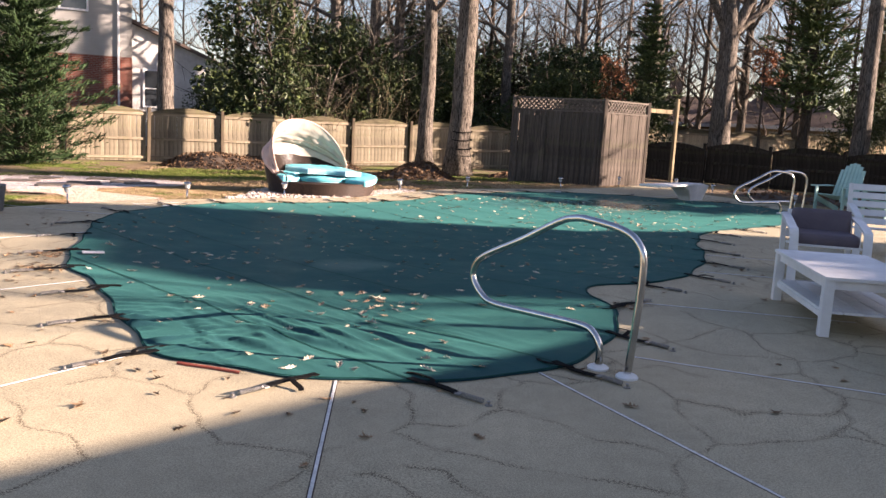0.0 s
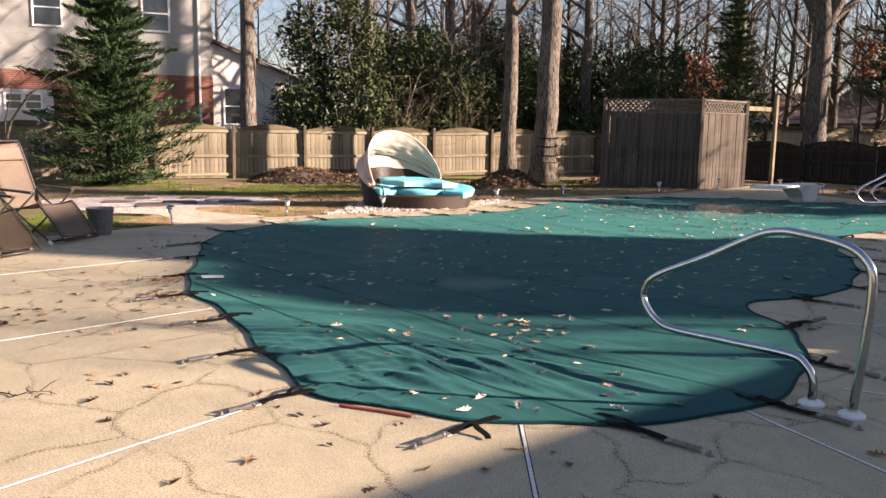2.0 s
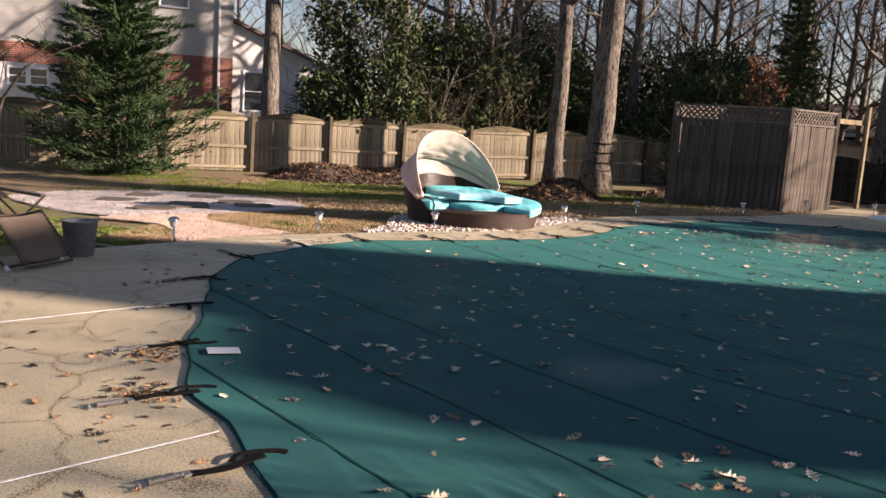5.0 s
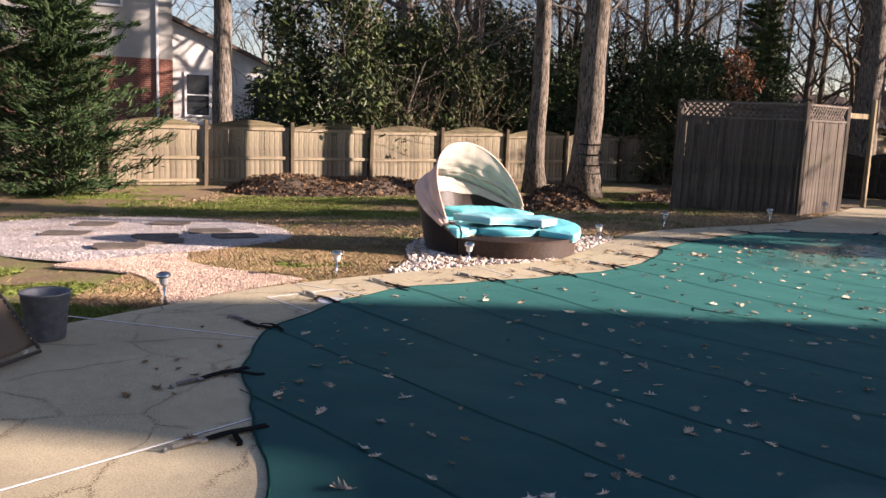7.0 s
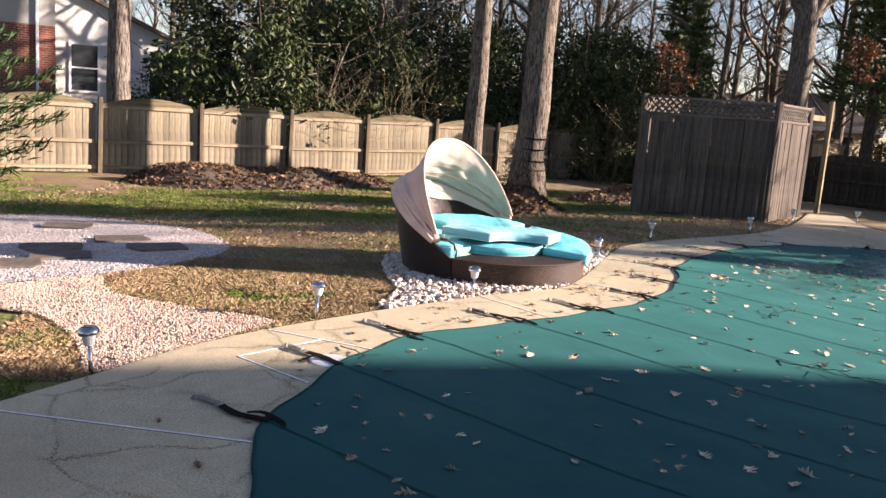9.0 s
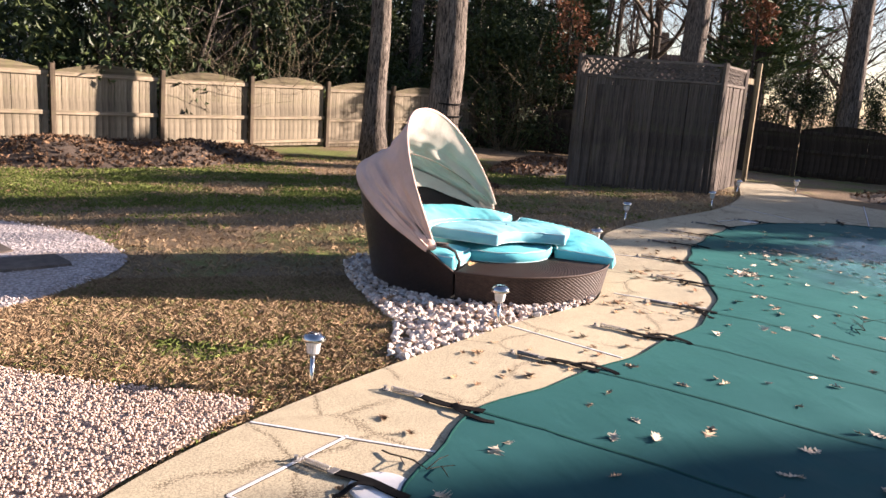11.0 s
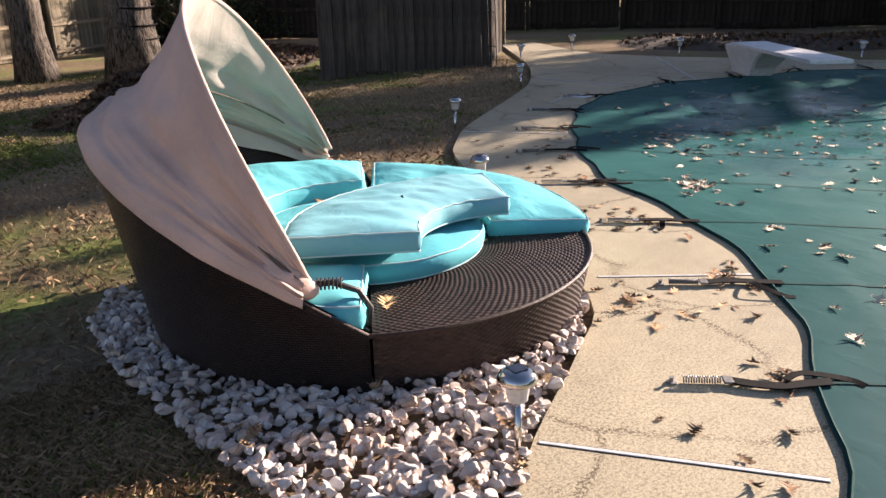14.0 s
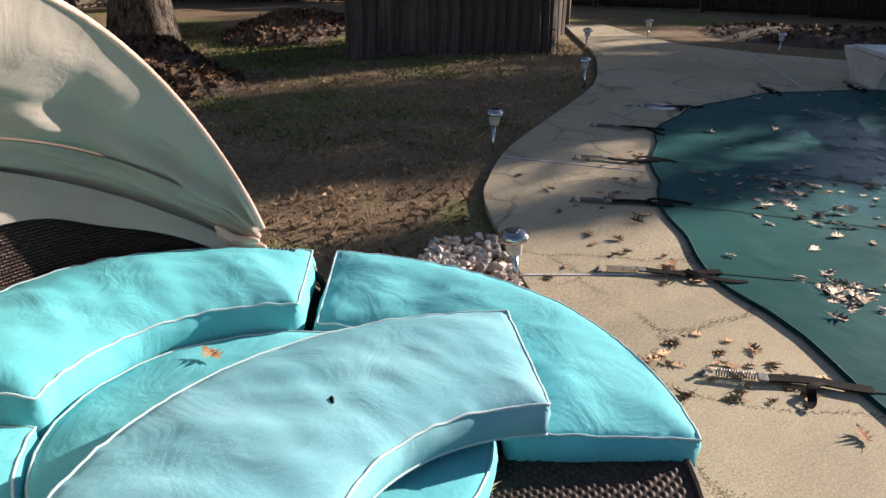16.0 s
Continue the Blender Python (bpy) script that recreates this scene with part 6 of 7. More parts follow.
def white_table():
    t = thing("coffee_table", "white painted wooden low table with a slatted shelf", "table", pose(3.52, 7.02, 0, 0, 0, -7))
    hx, hy = 0.40, 0.74
    part("top", boxes(((2 * hx, 2 * hy, 0.028), pose(0, 0, 0.455), 0.006)), WHITE_PAINT, t)
    for sx in (-1, 1):
        for sy in (-1, 1):
            part("leg", boxes(((0.075, 0.075, 0.44), pose(0, 0, 0.22), 0.005)), WHITE_PAINT, t, m=pose(sx * (hx - 0.045), sy * (hy - 0.05), 0))
        part("apron", boxes(((0.022, 2 * hy - 0.18, 0.07), pose(0, 0, 0.405), 0.003)), WHITE_PAINT, t, m=pose(sx * (hx - 0.045), 0, 0))
        part("shelf_rail", boxes(((0.03, 2 * hy - 0.18, 0.045), pose(0, 0, 0.155), 0.003)), WHITE_PAINT, t, m=pose(sx * (hx - 0.045), 0, 0))
    for sy in (-1, 1):
        part("apron", boxes(((2 * hx - 0.17, 0.022, 0.07), pose(0, 0, 0.405), 0.003)), WHITE_PAINT, t, m=pose(0, sy * (hy - 0.05), 0))
    for k in range(5):
        part("slat", boxes(((0.135, 2 * hy - 0.1, 0.018), pose(0, 0, 0.186), 0.003)), WHITE_PAINT, t, m=pose(-0.29 + k * 0.145, 0, 0))


white_table()


def cushioned_chair(m, label, cushion=True):
    """A white wooden armchair with bowed arms and slatted back; local y is the way it faces."""
    c = thing("garden_armchair", label, "chair", m, "white garden chairs")
    for s in (-1, 1):
        arm = curve([(s * 0.36, -0.40, 0.64), (s * 0.37, -0.1, 0.62), (s * 0.37, 0.25, 0.56), (s * 0.36, 0.40, 0.48), (s * 0.355, 0.46, 0.0)], 5)
        bm = bmesh.new()
        rows = [[bm.verts.new((p.x + dx, p.y, p.z + dz)) for dx, dz in ((-0.045, -0.014), (0.045, -0.014), (0.045, 0.014), (-0.045, 0.014))] for p in arm]
        for a, b in zip(rows, rows[1:]):
            for i in range(4):
                bm.faces.new((a[i], a[(i + 1) % 4], b[(i + 1) % 4], b[i]))
        bm.faces.new(rows[0][::-1]), bm.faces.new(rows[-1])
        part("arm", bm, WHITE_PAINT, c)
        part("rear_leg", boxes(((0.05, 0.08, 0.66 if cushion else 0.95), pose(0, 0, 0.33 if cushion else 0.46), 0.006)), WHITE_PAINT, c, m=pose(s * 0.35, -0.40, 0, 10, 0, 0))
    for k in range(3 if cushion else 5):
        part("back_slat", boxes(((0.66, 0.022, 0.085), pose(0, 0, 0), 0.005)), WHITE_PAINT, c, m=pose(0, -0.40 - 0.026 * k, 0.42 + 0.115 * k, 12, 0, 0))
    for k in range(5):
        part("seat_slat", boxes(((0.66, 0.12, 0.022), pose(0, 0, 0), 0.004)), WHITE_PAINT, c, m=pose(0, -0.30 + 0.145 * k, 0.33 + 0.012 * k))
    if cushion:
        bm = boxes(((0.62, 0.62, 0.13), pose(0, 0, 0), 0.05))
        part("seat_cushion", bm, PURPLE_CLOTH, c, "plum-grey seat cushion", m=pose(0, 0.02, 0.44), smooth=True)
        bm = boxes(((0.62, 0.16, 0.30), pose(0, 0, 0), 0.06))
        part("back_cushion", bm, PURPLE_CLOTH, c, "plum-grey back cushion", m=pose(0, -0.26, 0.58, 10, 0, 0), smooth=True)


cushioned_chair(facing(4.28, 9.2, -0.25, -1), "white wooden garden armchair with plum-grey cushions")
cushioned_chair(facing(5.35, 8.9, -0.3, -1), "white wooden garden armchair with plum-grey cushions")
cushioned_chair(facing(6.0, 11.3, -0.3, -1), "white wooden garden armchair with slatted back", False)
cushioned_chair(facing(3.72, 5.5, -0.1, -1), "white wooden garden armchair with slatted back", False)


def adirondack(m):
    c = thing("adirondack_chair", "pale green painted slatted garden chair", "chair", m, "green garden chairs")
    for k in range(7):
        x = (k - 3) * 0.085
        h = 0.86 - 0.018 * (k - 3) ** 2
        part("back_slat", boxes(((0.072, 0.02, h), pose(0, 0, h / 2), 0.005)), GREEN_PAINT, c, m=pose(x, -0.30, 0.26, 22, 0, -(k - 3) * 1.5))
    for k in range(6):
        part("seat_slat", boxes(((0.54, 0.085, 0.02), pose(0, 0, 0), 0.004)), GREEN_PAINT, c, m=pose(0, -0.28 + 0.10 * k, 0.27 + 0.022 * k, 12, 0, 0))
    for s in (-1, 1):
        part("arm", boxes(((0.13, 0.72, 0.022), pose(0, 0, 0), 0.008)), GREEN_PAINT, c, m=pose(s * 0.34, 0.0, 0.555))
        part("front_leg", boxes(((0.025, 0.10, 0.55), pose(0, 0, 0.275), 0.005)), GREEN_PAINT, c, m=pose(s * 0.30, 0.28, 0))
        part("rear_leg", boxes(((0.025, 0.95, 0.11), pose(0, 0, 0), 0.005)), GREEN_PAINT, c, m=pose(s * 0.27, -0.12, 0.17, 17, 0, 0))
    part("back_rail", boxes(((0.62, 0.03, 0.07), pose(0, 0, 0), 0.004)), GREEN_PAINT, c, m=pose(0, -0.46, 0.53))
    return c


green = adirondack(facing(8.4, 17.9, -0.75, -0.55))
copy_thing(green, facing(8.85, 16.7, -0.9, -0.3))


# ---- stones, gravel and grass ----
def scatter(ring, n, rnd, gap=0.0):
    lo, hi = ring.min(0), ring.max(0)
    out = np.zeros((0, 2))
    while len(out) < n:
        p = rnd.uniform(lo, hi, (n * 3, 2))
        p = p[inside(p, ring)]
        out = np.concatenate([out, p])
    return out[:n]


STONE_BED = np.array([(-3.30, 17.05), (-3.52, 16.7), (-3.56, 16.1), (-3.54, 15.4), (-3.46, 14.75), (-3.66, 14.1), (-3.58, 13.99), (-3.1, 14.37), (-2.69, 14.68), (-2.1, 15.03), (-1.7, 15.34), (-1.22, 16.2), (-0.80, 17.05), (-0.55, 17.55),
                      (-0.85, 17.7), (-1.3, 17.25), (-1.5, 16.9), (-1.4, 16.2), (-1.75, 15.5), (-2.4, 15.15), (-3.0, 15.4), (-3.3, 16.0), (-3.1, 16.8)])
WHITE_BED = ring_of([(-10.6, 18.6), (-9.93, 19.5), (-9.04, 19.85), (-8.1, 20.05), (-7.05, 19.6), (-6.06, 18.75), (-5.65, 18.0), (-5.34, 17.0), (-5.6, 15.95), (-6.15, 15.15), (-6.8, 14.7), (-7.2, 14.2), (-8.2, 14.6), (-9.6, 15.8), (-10.8, 17.2)], 5)
PEA_BED = ring_of([(-7.3, 13.9), (-6.75, 14.55), (-6.25, 15.0), (-6.0, 14.4), (-5.7, 14.08), (-5.2, 13.8), (-4.5, 13.5), (-4.62, 13.22), (-5.0, 12.75), (-5.42, 12.15), (-5.6, 12.5), (-5.8, 12.9), (-6.2, 13.42), (-6.7, 13.66)], 5)
STONES_RING = np.concatenate([STONE_BED])


def pebble_mesh(rnd_):
    bm = bmesh.new()
    bmesh.ops.create_icosphere(bm, subdivisions=2, radius=1.0)
    cuts = [(Vector((rnd_.gauss(0, 1), rnd_.gauss(0, 1), rnd_.gauss(0, 1))).normalized(), rnd_.uniform(0.42, 0.72)) for _ in range(10)]
    s = [rnd_.uniform(0.75, 1.15), rnd_.uniform(0.6, 0.95), rnd_.uniform(0.5, 0.75)]
    o = rnd_.uniform(0, 90)
    for v in bm.verts:
        for way, far in cuts:
            over = v.co.dot(way) - far
            if over > 0:
                v.co -= way * over
        k = 1 + 0.10 * noise.noise(v.co * 1.1 + Vector((o, 0, 0))) + 0.08 * noise.noise(v.co * 3 + Vector((o, 5, 0)))
        v.co = Vector((v.co.x * s[0], v.co.y * s[1], v.co.z * s[2])) * k
    v = np.array([tuple(p.co) for p in bm.verts])
    f = np.array([[q.index for q in p.verts] for p in bm.faces])
    bm.free()
    return v, f


def many(name, label, category, shapes, places, sizes, material, seed, tilt=180, smooth=True):
    """Many small shapes in one mesh, turned at random."""
    rnd_ = np.random.RandomState(seed)
    vs, fs, base = [], [], 0
    for p, s in zip(places, sizes):
        v, f = shapes[rnd_.randint(len(shapes))]
        e = Euler((radians(rnd_.uniform(-tilt, tilt)), radians(rnd_.uniform(-tilt, tilt)), rnd_.uniform(0, 6.28))).to_matrix()
        vs.append(v @ np.array(e).T * s + p)
        fs += [[base + int(i) for i in face] for face in f]
        base += len(v)
    ob = raw(name, np.concatenate(vs).tolist(), fs, material, smooth=smooth)
    return tagged(ob, label, category, kind="stuff")


nr = np.random.RandomState(3)
pr = random.Random(6)
shapes = [pebble_mesh(pr) for _ in range(7)]
p = scatter(STONES_RING, 3100, nr)
s = nr.uniform(0.015, 0.039, len(p))
z = ground_z(p) + 0.008 + s * 0.45 + nr.uniform(0, 0.03, len(p))
# those along the deck's edge are stones of their own, the rest one mesh
close = np.argsort(np.hypot(p[:, 0] + 2.9, p[:, 1] - 14.55))
lone, rest = close[:300], close[300:]
stones = many("quartz_stones", "bed of white and buff quartz stones round the daybed", "stones", shapes, np.c_[p, z][rest], s[rest], STONE, 4, 25, False)
stone_meshes = []
for v, f in shapes:
    me = bpy.data.meshes.new("stone")
    me.from_pydata(v.tolist(), [], [[int(q) for q in face] for face in f])
    me.materials.append(LONE_STONE)
    stone_meshes.append(me)
for i in lone:
    same("stone", stone_meshes[pr.randrange(len(stone_meshes))], stones, pose(p[i, 0], p[i, 1], z[i], pr.uniform(-25, 25), pr.uniform(-25, 25), pr.uniform(0, 360)) @ Matrix.Scale(s[i] * 1.08, 4))


def bed(name, ring, material, label, lift):
    v, f = sheet(ring, 0.2)
    d = away(v, ring)
    z = ground_z(v) + lift * np.clip(d / 0.25, 0, 1) + np.array([0.012 * noise.noise((x * 2, y * 2, 9)) for x, y in v]) - 0.006 + 0.02
    ob = raw(name, np.c_[v, z].tolist(), f, material, smooth=True)
    tagged(ob, label, "gravel", kind="stuff")


bed("marble_gravel", WHITE_BED, MARBLE_CHIPS, "bed of white marble chips between stepping stones", 0.02)
bed("pea_gravel", PEA_BED, PEA_GRAVEL, "tan gravel path beside the deck", 0.015)
small = []
for _ in range(4):
    bm = bmesh.new()
    bmesh.ops.create_icosphere(bm, subdivisions=1, radius=1.0)
    for v in bm.verts:
        v.co *= pr.uniform(0.7, 1.15)
    small.append((np.array([tuple(q.co) for q in bm.verts]), np.array([[w.index for w in q.verts] for q in bm.faces])))
    bm.free()
p = scatter(PEA_BED, 11000, nr)
many("gravel_chips", "loose tan and pink gravel chips on the path", "gravel", small, np.c_[p, ground_z(p) + 0.032], nr.uniform(0.004, 0.009, len(p)), plain("gravel_chip", (0.67, 0.51, 0.41), (0.45, 0.325, 0.25), 30, 0.85, piece=(0.6, 1.2), source="island"), 5)
p = scatter(WHITE_BED, 9000, nr)
many("marble_chips", "loose white marble chips", "gravel", small, np.c_[p, ground_z(p) + 0.033], nr.uniform(0.005, 0.011, len(p)), plain("marble_chip", (0.66, 0.59, 0.56), (0.42, 0.35, 0.32), 30, 0.85, piece=(0.6, 1.15), source="island"), 6)
for k, (x, y, a) in enumerate(((-7.7, 18.62, 5), (-7.17, 16.56, 25), (-6.67, 17.39, 20), (-6.09, 16.75, 30), (-6.89, 15.98, 20), (-8.84, 18.35, 8), (-7.2, 15.38, 20), (-8.6, 16.9, 12))):
    bm = bmesh.new()
    rr = random.Random(k)
    ring = [(u * 0.30 + rr.uniform(-0.03, 0.03), v * 0.21 + rr.uniform(-0.03, 0.03)) for u, v in ((1, -0.8), (1, 0.8), (0.85, 1), (-0.85, 1), (-1, 0.8), (-1, -0.8), (-0.85, -1), (0.85, -1))]
    top, low = [bm.verts.new((u, v, 0.03)) for u, v in ring], [bm.verts.new((u * 1.04, v * 1.04, -0.03)) for u, v in ring]
    bm.faces.new(top)
    for i in range(8):
        bm.faces.new((low[i], low[(i + 1) % 8], top[(i + 1) % 8], top[i]))
    tagged(part("stepping_stone", bm, SLATE, m=pose(x, y, gz(x, y) + 0.035, 0, 0, a)), "flat brown stepping stone set in white chips", "stone", "stepping stones")


def grass(name, label, material, places, low, high, width, seed):
    """Bent blades, two triangles each."""
    rnd_ = np.random.RandomState(seed)
    n = len(places)
    base = np.c_[places, ground_z(places) - 0.004]
    h = rnd_.uniform(low, high, n)
    a = rnd_.uniform(0, 2 * np.pi, n)
    lean = rnd_.uniform(0.15, 1.1, n)
    side = np.c_[-np.sin(a), np.cos(a), np.zeros(n)] * (width * rnd_.uniform(0.5, 1.2, n))[:, None]
    tip = base + np.c_[np.cos(a) * h * lean, np.sin(a) * h * lean, h * rnd_.uniform(0.25, 0.85, n)]
    mid = base + np.c_[np.cos(a) * h * lean * 0.35, np.sin(a) * h * lean * 0.35, h * 0.42]
    v = np.stack([base - side, base + side, mid + side * 0.7, tip, mid - side * 0.7], 1).reshape(-1, 3)
    f = [(5 * i, 5 * i + 1, 5 * i + 2, 5 * i + 3, 5 * i + 4) for i in range(n)]
    ob = raw(name, v.tolist(), f, material)
    return tagged(ob, label, "grass", kind="stuff")


def lawn_places(n, lo, hi, seed, keep):
    rnd_ = np.random.RandomState(seed)
    p = rnd_.uniform(lo, hi, (n, 2))
    ok = ~inside(p, DECK) & (away(p, DECK) > 0.05) & ~inside(p, WHITE_BED) & ~inside(p, PEA_BED) & ~inside(p, STONE_BED) & (np.hypot(p[:, 0] + 2.36, p[:, 1] - 16.12) > 1.0)
    p = p[ok]
    v = np.array([noise.noise((x * 0.35, y * 0.35, 2)) + 0.6 * noise.noise((x * 1.3, y * 1.3, 4)) for x, y in p])
    return p[keep(v, p)]


strip_dry = lambda v, p: (v + 0.25 * (p[:, 1] < 15.6)) > -0.5
p = lawn_places(270000, (-6.3, 12.0), (-3.3, 16.2), 11, strip_dry)
grass("dry_grass", "matted straw-coloured winter grass", DRY_GRASS, p, 0.02, 0.07, 0.0006, 12)
p = lawn_places(46000, (-9.5, 15.5), (5.0, 23.5), 13, lambda v, p: v > -0.1)
grass("dry_grass", "thin straw-coloured winter grass", DRY_GRASS, p, 0.03, 0.09, 0.0022, 14)
p = lawn_places(70000, (-11.0, 16.5), (5.0, 25.5), 15, lambda v, p: v < 0.0)
grass("green_grass", "thin patches of green grass", GREEN_GRASS, p, 0.03, 0.075, 0.0035, 16)
p = lawn_places(30000, (-13.0, 20.6), (-2.5, 24.2), 27, lambda v, p: v < 0.25)
grass("green_grass", "green strip of lawn before the fence", GREEN_GRASS, p, 0.03, 0.08, 0.004, 28)
p = lawn_places(22000, (-8.2, 11.2), (-5.7, 13.7), 17, lambda v, p: v < 0.3)
grass("green_grass", "bright green grass beside the deck edge", GREEN_GRASS, p, 0.03, 0.08, 0.003, 18)
p = lawn_places(26000, (-6.3, 13.0), (-3.4, 16.0), 19, lambda v, p: v < 0.0)
grass("green_grass", "sparse green blades in dry grass", GREEN_GRASS, p, 0.02, 0.07, 0.0008, 20)
p = lawn_places(30000, (-9.0, 23.8), (1.9, 29.4), 47, lambda v, p: v < 0.2)
grass("green_grass", "green winter grass between the trees and the fence", GREEN_GRASS, p, 0.03, 0.08, 0.004, 48)
p = lawn_places(16000, (-9.0, 23.8), (1.9, 29.4), 49, lambda v, p: v > -0.1)
grass("dry_grass", "thin dry grass between the trees and the fence", DRY_GRASS, p, 0.03, 0.09, 0.004, 50)


# ---- fallen leaves ----
def leaf_shape(seed):
    """A lobed oak leaf, curled along its rib."""
    rr = random.Random(seed)
    half = [(0.0, 0.012), (0.16, 0.02), (0.27, 0.17), (0.30, 0.05), (0.47, 0.33), (0.46, 0.065), (0.68, 0.40), (0.64, 0.08), (0.86, 0.25), (0.82, 0.07), (0.92, 0.09), (1.0, 0.0)]
    curl, roll = rr.uniform(0.1, 0.9), rr.uniform(-0.3, 0.5)

    def bend(u, w):
        z = curl * (w * w) * 1.2 + roll * (u - 0.5) ** 2
        return (u - 0.5, w * (1 - 0.25 * curl), z)
    left = [bend(u, w * rr.uniform(0.65, 1.25)) for u, w in half[:-1]]
    right = [bend(u, -w * rr.uniform(0.65, 1.25)) for u, w in half[:-1]]
    rib = [bend(u, 0) for u, _ in half]
    n = len(left)
    v = np.array(left + right + rib)
    f = []
    for i in range(n):
        a, b = i, i + 1
        if b < n:
            f.append((a, b, 2 * n + b, 2 * n + a))
            f.append((n + b, n + a, 2 * n + a, 2 * n + b))
        else:
            f.append((a, 2 * n + b, 2 * n + a))
            f.append((n + a, 2 * n + a, 2 * n + b))
    return v, f


LEAVES = [leaf_shape(k) for k in range(8)]


def leaves(name, label, places, z, low, high, material, seed, tilt=22):
    rnd_ = np.random.RandomState(seed)
    many(name, label, "leaves", LEAVES, np.c_[places, z], rnd_.uniform(low, high, len(places)), material, seed, tilt)


nr = np.random.RandomState(8)
core = shrink(COVER, 0.15)
spread = scatter(core, 700, nr)
clusters = [((-0.42, 6.86), 0.24, 22), ((1.5, 17.25), 0.32, 70), ((0.36, 16.22), 0.09, 26), ((2.5, 16.8), 0.5, 40), ((3.4, 16.2), 0.6, 45), ((0.0, 13.0), 0.5, 14), ((2.2, 15.2), 0.9, 40), ((1.0, 12.0), 1.2, 35), ((-1.0, 9.6), 0.8, 18)]
extra = np.concatenate([nr.normal(c, r, (n, 2)) for c, r, n in clusters])
extra = extra[inside(extra, core)]
p = np.concatenate([spread, extra])
leaves("fallen_leaves", "dry oak leaves scattered over the green cover", p, cover_z(p) + 0.005, 0.05, 0.13, PALE_LEAF, 21, 13)
# on the deck: loose ones, and drifts against straps
spots = [(-4.2, 6.3, 0.22, 34), (-4.55, 7.1, 0.35, 26), (-4.1, 7.9, 0.3, 10), (-3.40, 7.28, 0.13, 46), (-3.66, 7.95, 0.12, 46), (-3.35, 6.7, 0.2, 8), (-3.2, 6.1, 0.15, 6), (-4.7, 10.2, 0.25, 10), (-1.65, 14.3, 0.10, 30), (-0.92, 15.0, 0.10, 16),
         (-0.72, 16.1, 0.16, 26), (-1.52, 15.15, 0.10, 16), (-2.15, 14.15, 0.12, 8), (-0.2, 17.3, 0.25, 14), (0.6, 17.9, 0.3, 14), (-3.0, 13.9, 0.3, 10), (-1.25, 4.0, 0.7, 18), (1.8, 4.2, 0.9, 12), (2.6, 7.9, 0.5, 16), (3.3, 9.6, 0.5, 16), (-2.6, 5.2, 0.5, 12)]
spots += [(q.x + w.x * 0.12, q.y + w.y * 0.12, 0.07 + 0.07 * (i % 3), (3, 9, 5, 14)[i % 4]) for i, (q, w) in enumerate(SEAM_ENDS)]
p = np.concatenate([nr.normal((x, y), r, (n, 2)) for x, y, r, n in spots])
p = p[~inside(p, shrink(COVER, -0.05)) & inside(p, DECK)]
leaves("fallen_leaves", "dry brown oak leaves drifted on the concrete deck", p, np.full(len(p), 0.006), 0.05, 0.115, OAK_LEAF, 22, 9)
p = lawn_places(420, (-9.0, 12.0), (4.5, 24.0), 23, lambda v, p: v > -9)
leaves("fallen_leaves", "dry oak leaves lying in the lawn", p, ground_z(p) + 0.03, 0.05, 0.12, OAK_LEAF, 24, 35)
p = scatter(STONE_BED, 60, nr)
leaves("fallen_leaves", "dry oak leaves caught among the stones", p, ground_z(p) + 0.075, 0.05, 0.10, OAK_LEAF, 25, 40)


def leaf_pile(ring, height, n, seed):
    v, f = sheet(ring, 0.25)
    rnd_ = np.random.RandomState(seed)
    lump = lambda q: ground_z(q) + height * np.clip(away(q, ring) / 0.7, 0, 1) * np.array([0.7 + 0.6 * noise.noise((x * 0.9, y * 0.9, seed)) for x, y in q])
    tagged(raw("leaf_litter", np.c_[v, lump(v)].tolist(), f, SOIL, smooth=True), "low heap of raked leaves and soil", "leaf pile", kind="stuff")
    p = scatter(ring, n, rnd_)
    many("leaf_heap", "raked heap of dry brown oak leaves", "leaf pile", LEAVES, np.c_[p, lump(p) + 0.03], rnd_.uniform(0.08, 0.16, n), LITTER, seed, 60)


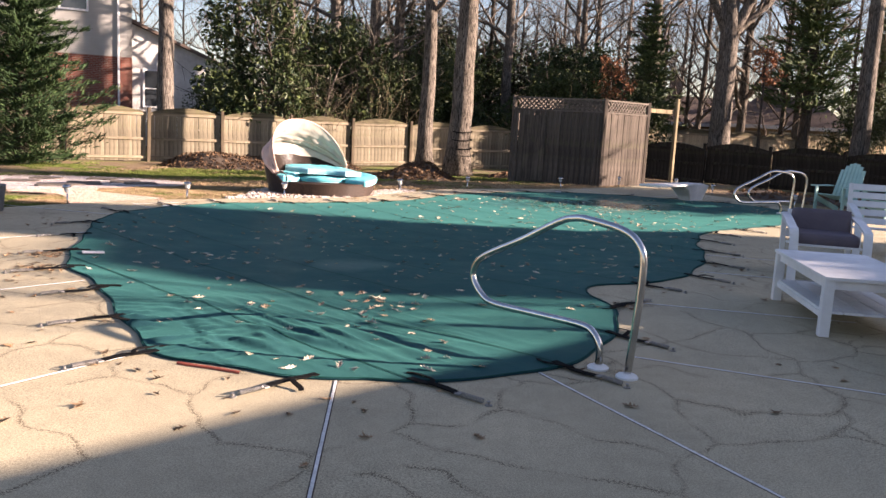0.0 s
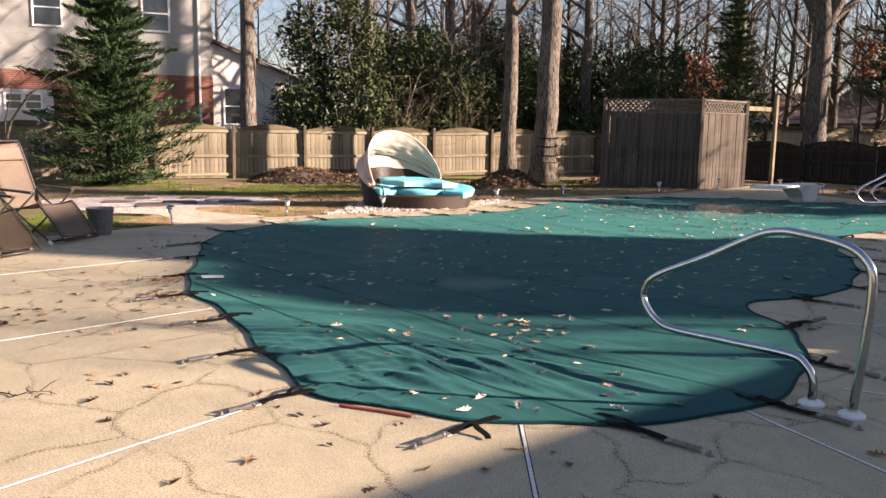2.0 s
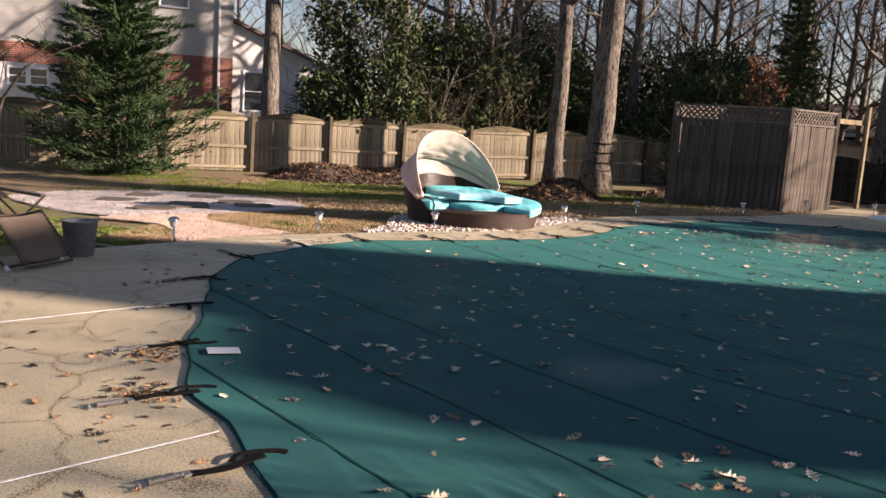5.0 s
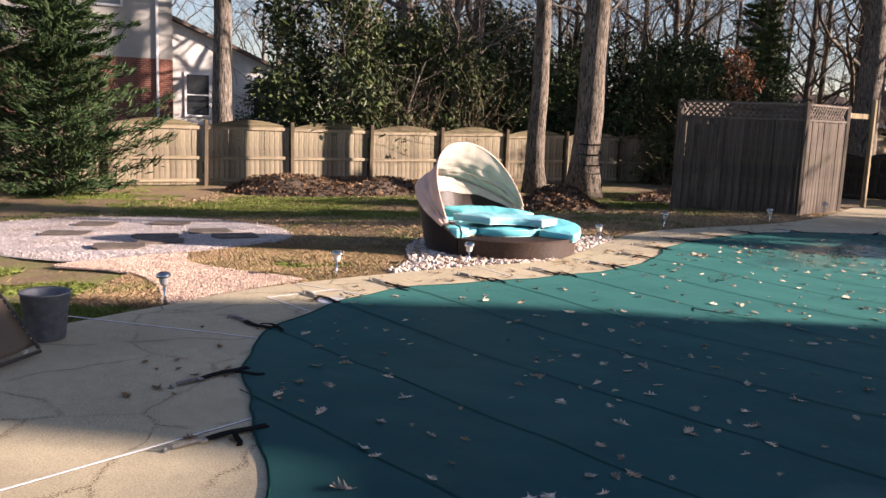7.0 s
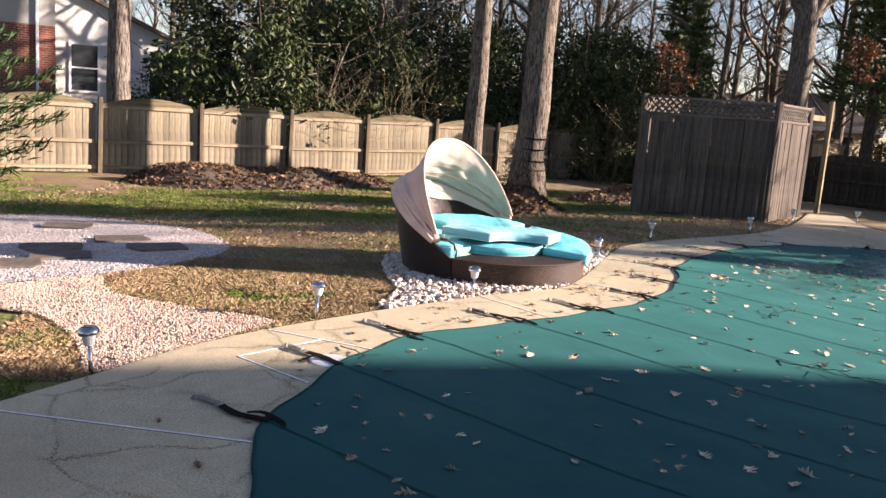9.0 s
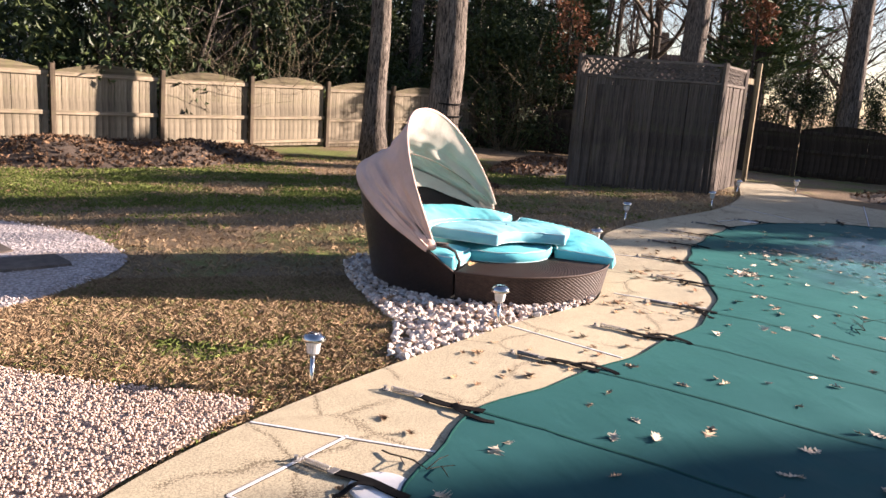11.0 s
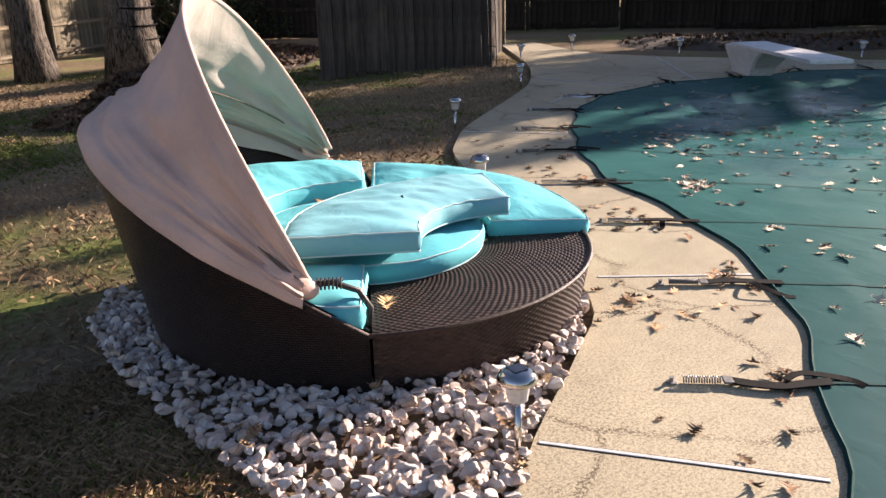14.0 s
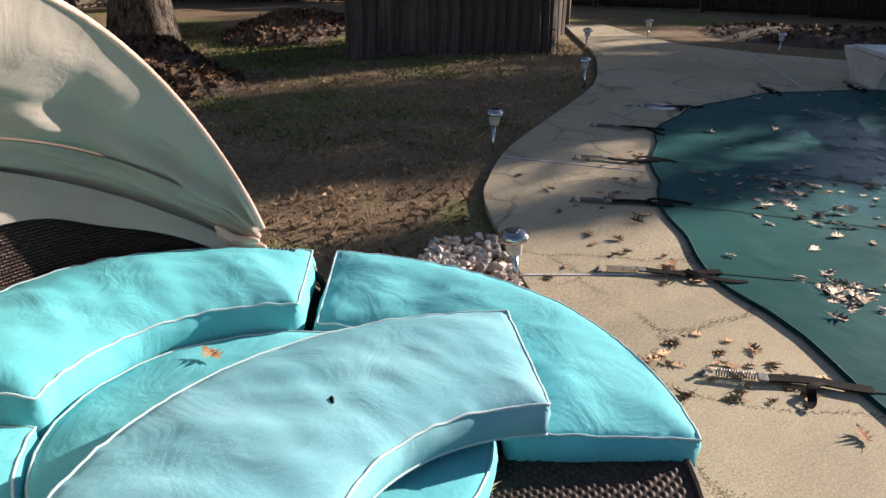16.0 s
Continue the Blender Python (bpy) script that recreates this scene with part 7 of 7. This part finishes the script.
leaf_pile(ring_of([(-9.0, 26.2), (-7.6, 27.6), (-5.6, 28.6), (-3.6, 29.6), (-3.0, 28.4), (-4.4, 26.6), (-6.5, 25.2), (-8.2, 25.0)], 4), 0.42, 2600, 31)
leaf_pile(ring_of([(1.2, 26.4), (2.4, 28.6), (3.8, 29.4), (4.4, 28.0), (3.0, 26.0), (1.8, 25.4)], 4), 0.22, 1000, 32)
leaf_pile(ring_of([(-2.3, 22.9), (-1.6, 24.2), (-0.4, 24.4), (0.3, 23.4), (-0.3, 22.3), (-1.5, 22.0)], 4), 0.46, 1500, 33)
leaf_pile(ring_of([(7.6, 22.6), (9.2, 24.0), (12.0, 22.6), (14.0, 20.5), (11.5, 19.2), (9.2, 20.0)], 4), 0.16, 1100, 34)
# a small tear in the faded cushion
LOOSE = [o for o in bpy.data.objects if o.name.startswith("arc_cushion")][-1]
part("tear", tube(bmesh.new(), [(0.42, 0.545, 0.107), (0.435, 0.55, 0.109), (0.455, 0.553, 0.107)], [0.002, 0.006, 0.002], 6), BLACK_WEB, LOOSE, "small dark tear")
# fallen twigs
def twig(x, y, z, turn, size, seed, label):
    rr = random.Random(seed)
    t = thing("twig", label, "twig", pose(x, y, z, 0, 0, turn), "fallen twigs")
    line = [Vector((-size / 2, 0, 0.008))]
    for k in range(7):
        line.append(line[-1] + Vector((size / 7, rr.uniform(-0.14, 0.14) * size, rr.uniform(-0.01, 0.016))))
        line[-1].z = max(line[-1].z, 0.006)
    part("stem", tube(bmesh.new(), line, [0.0045 - 0.0004 * k for k in range(8)], 5), BARK_DARK, t)
    for k in (2, 3, 5, 6):
        s = rr.choice((-1, 1))
        end = line[k] + Vector((0.18 * size, s * 0.28 * size, rr.uniform(0.0, 0.05)))
        part("side_shoot", tube(bmesh.new(), [line[k], line[k].lerp(end, 0.5) + Vector((0, s * 0.01, 0.01)), end], [0.003, 0.0022, 0.0012], 4), BARK_DARK, t)
    return t


twig(-0.28, 12.90, float(cover_z(np.array([(-0.28, 12.90)]))[0]) + 0.012, -40, 0.75, 1, "branching dead twig on the green cover")
twig(0.22, 14.50, float(cover_z(np.array([(0.22, 14.50)]))[0]) + 0.012, 30, 0.45, 2, "thin dead twig on the green cover")
twig(-3.82, 12.72, 0.002, -35, 0.34, 3, "curved dead twig on the concrete deck")
twig(-3.05, 4.75, 0.002, 5, 0.36, 4, "thin dead twig on the concrete deck")
# one leaf on the wicker
many("oak_leaves", "curled tan oak leaves on the wicker and a cushion", "leaves", LEAVES, np.array([(-2.74, 15.42, 0.246), (-1.98, 15.75, 0.244), (-2.37, 16.52, 0.352)]), [0.13, 0.09, 0.09], TAN_LEAF, 41, 12)
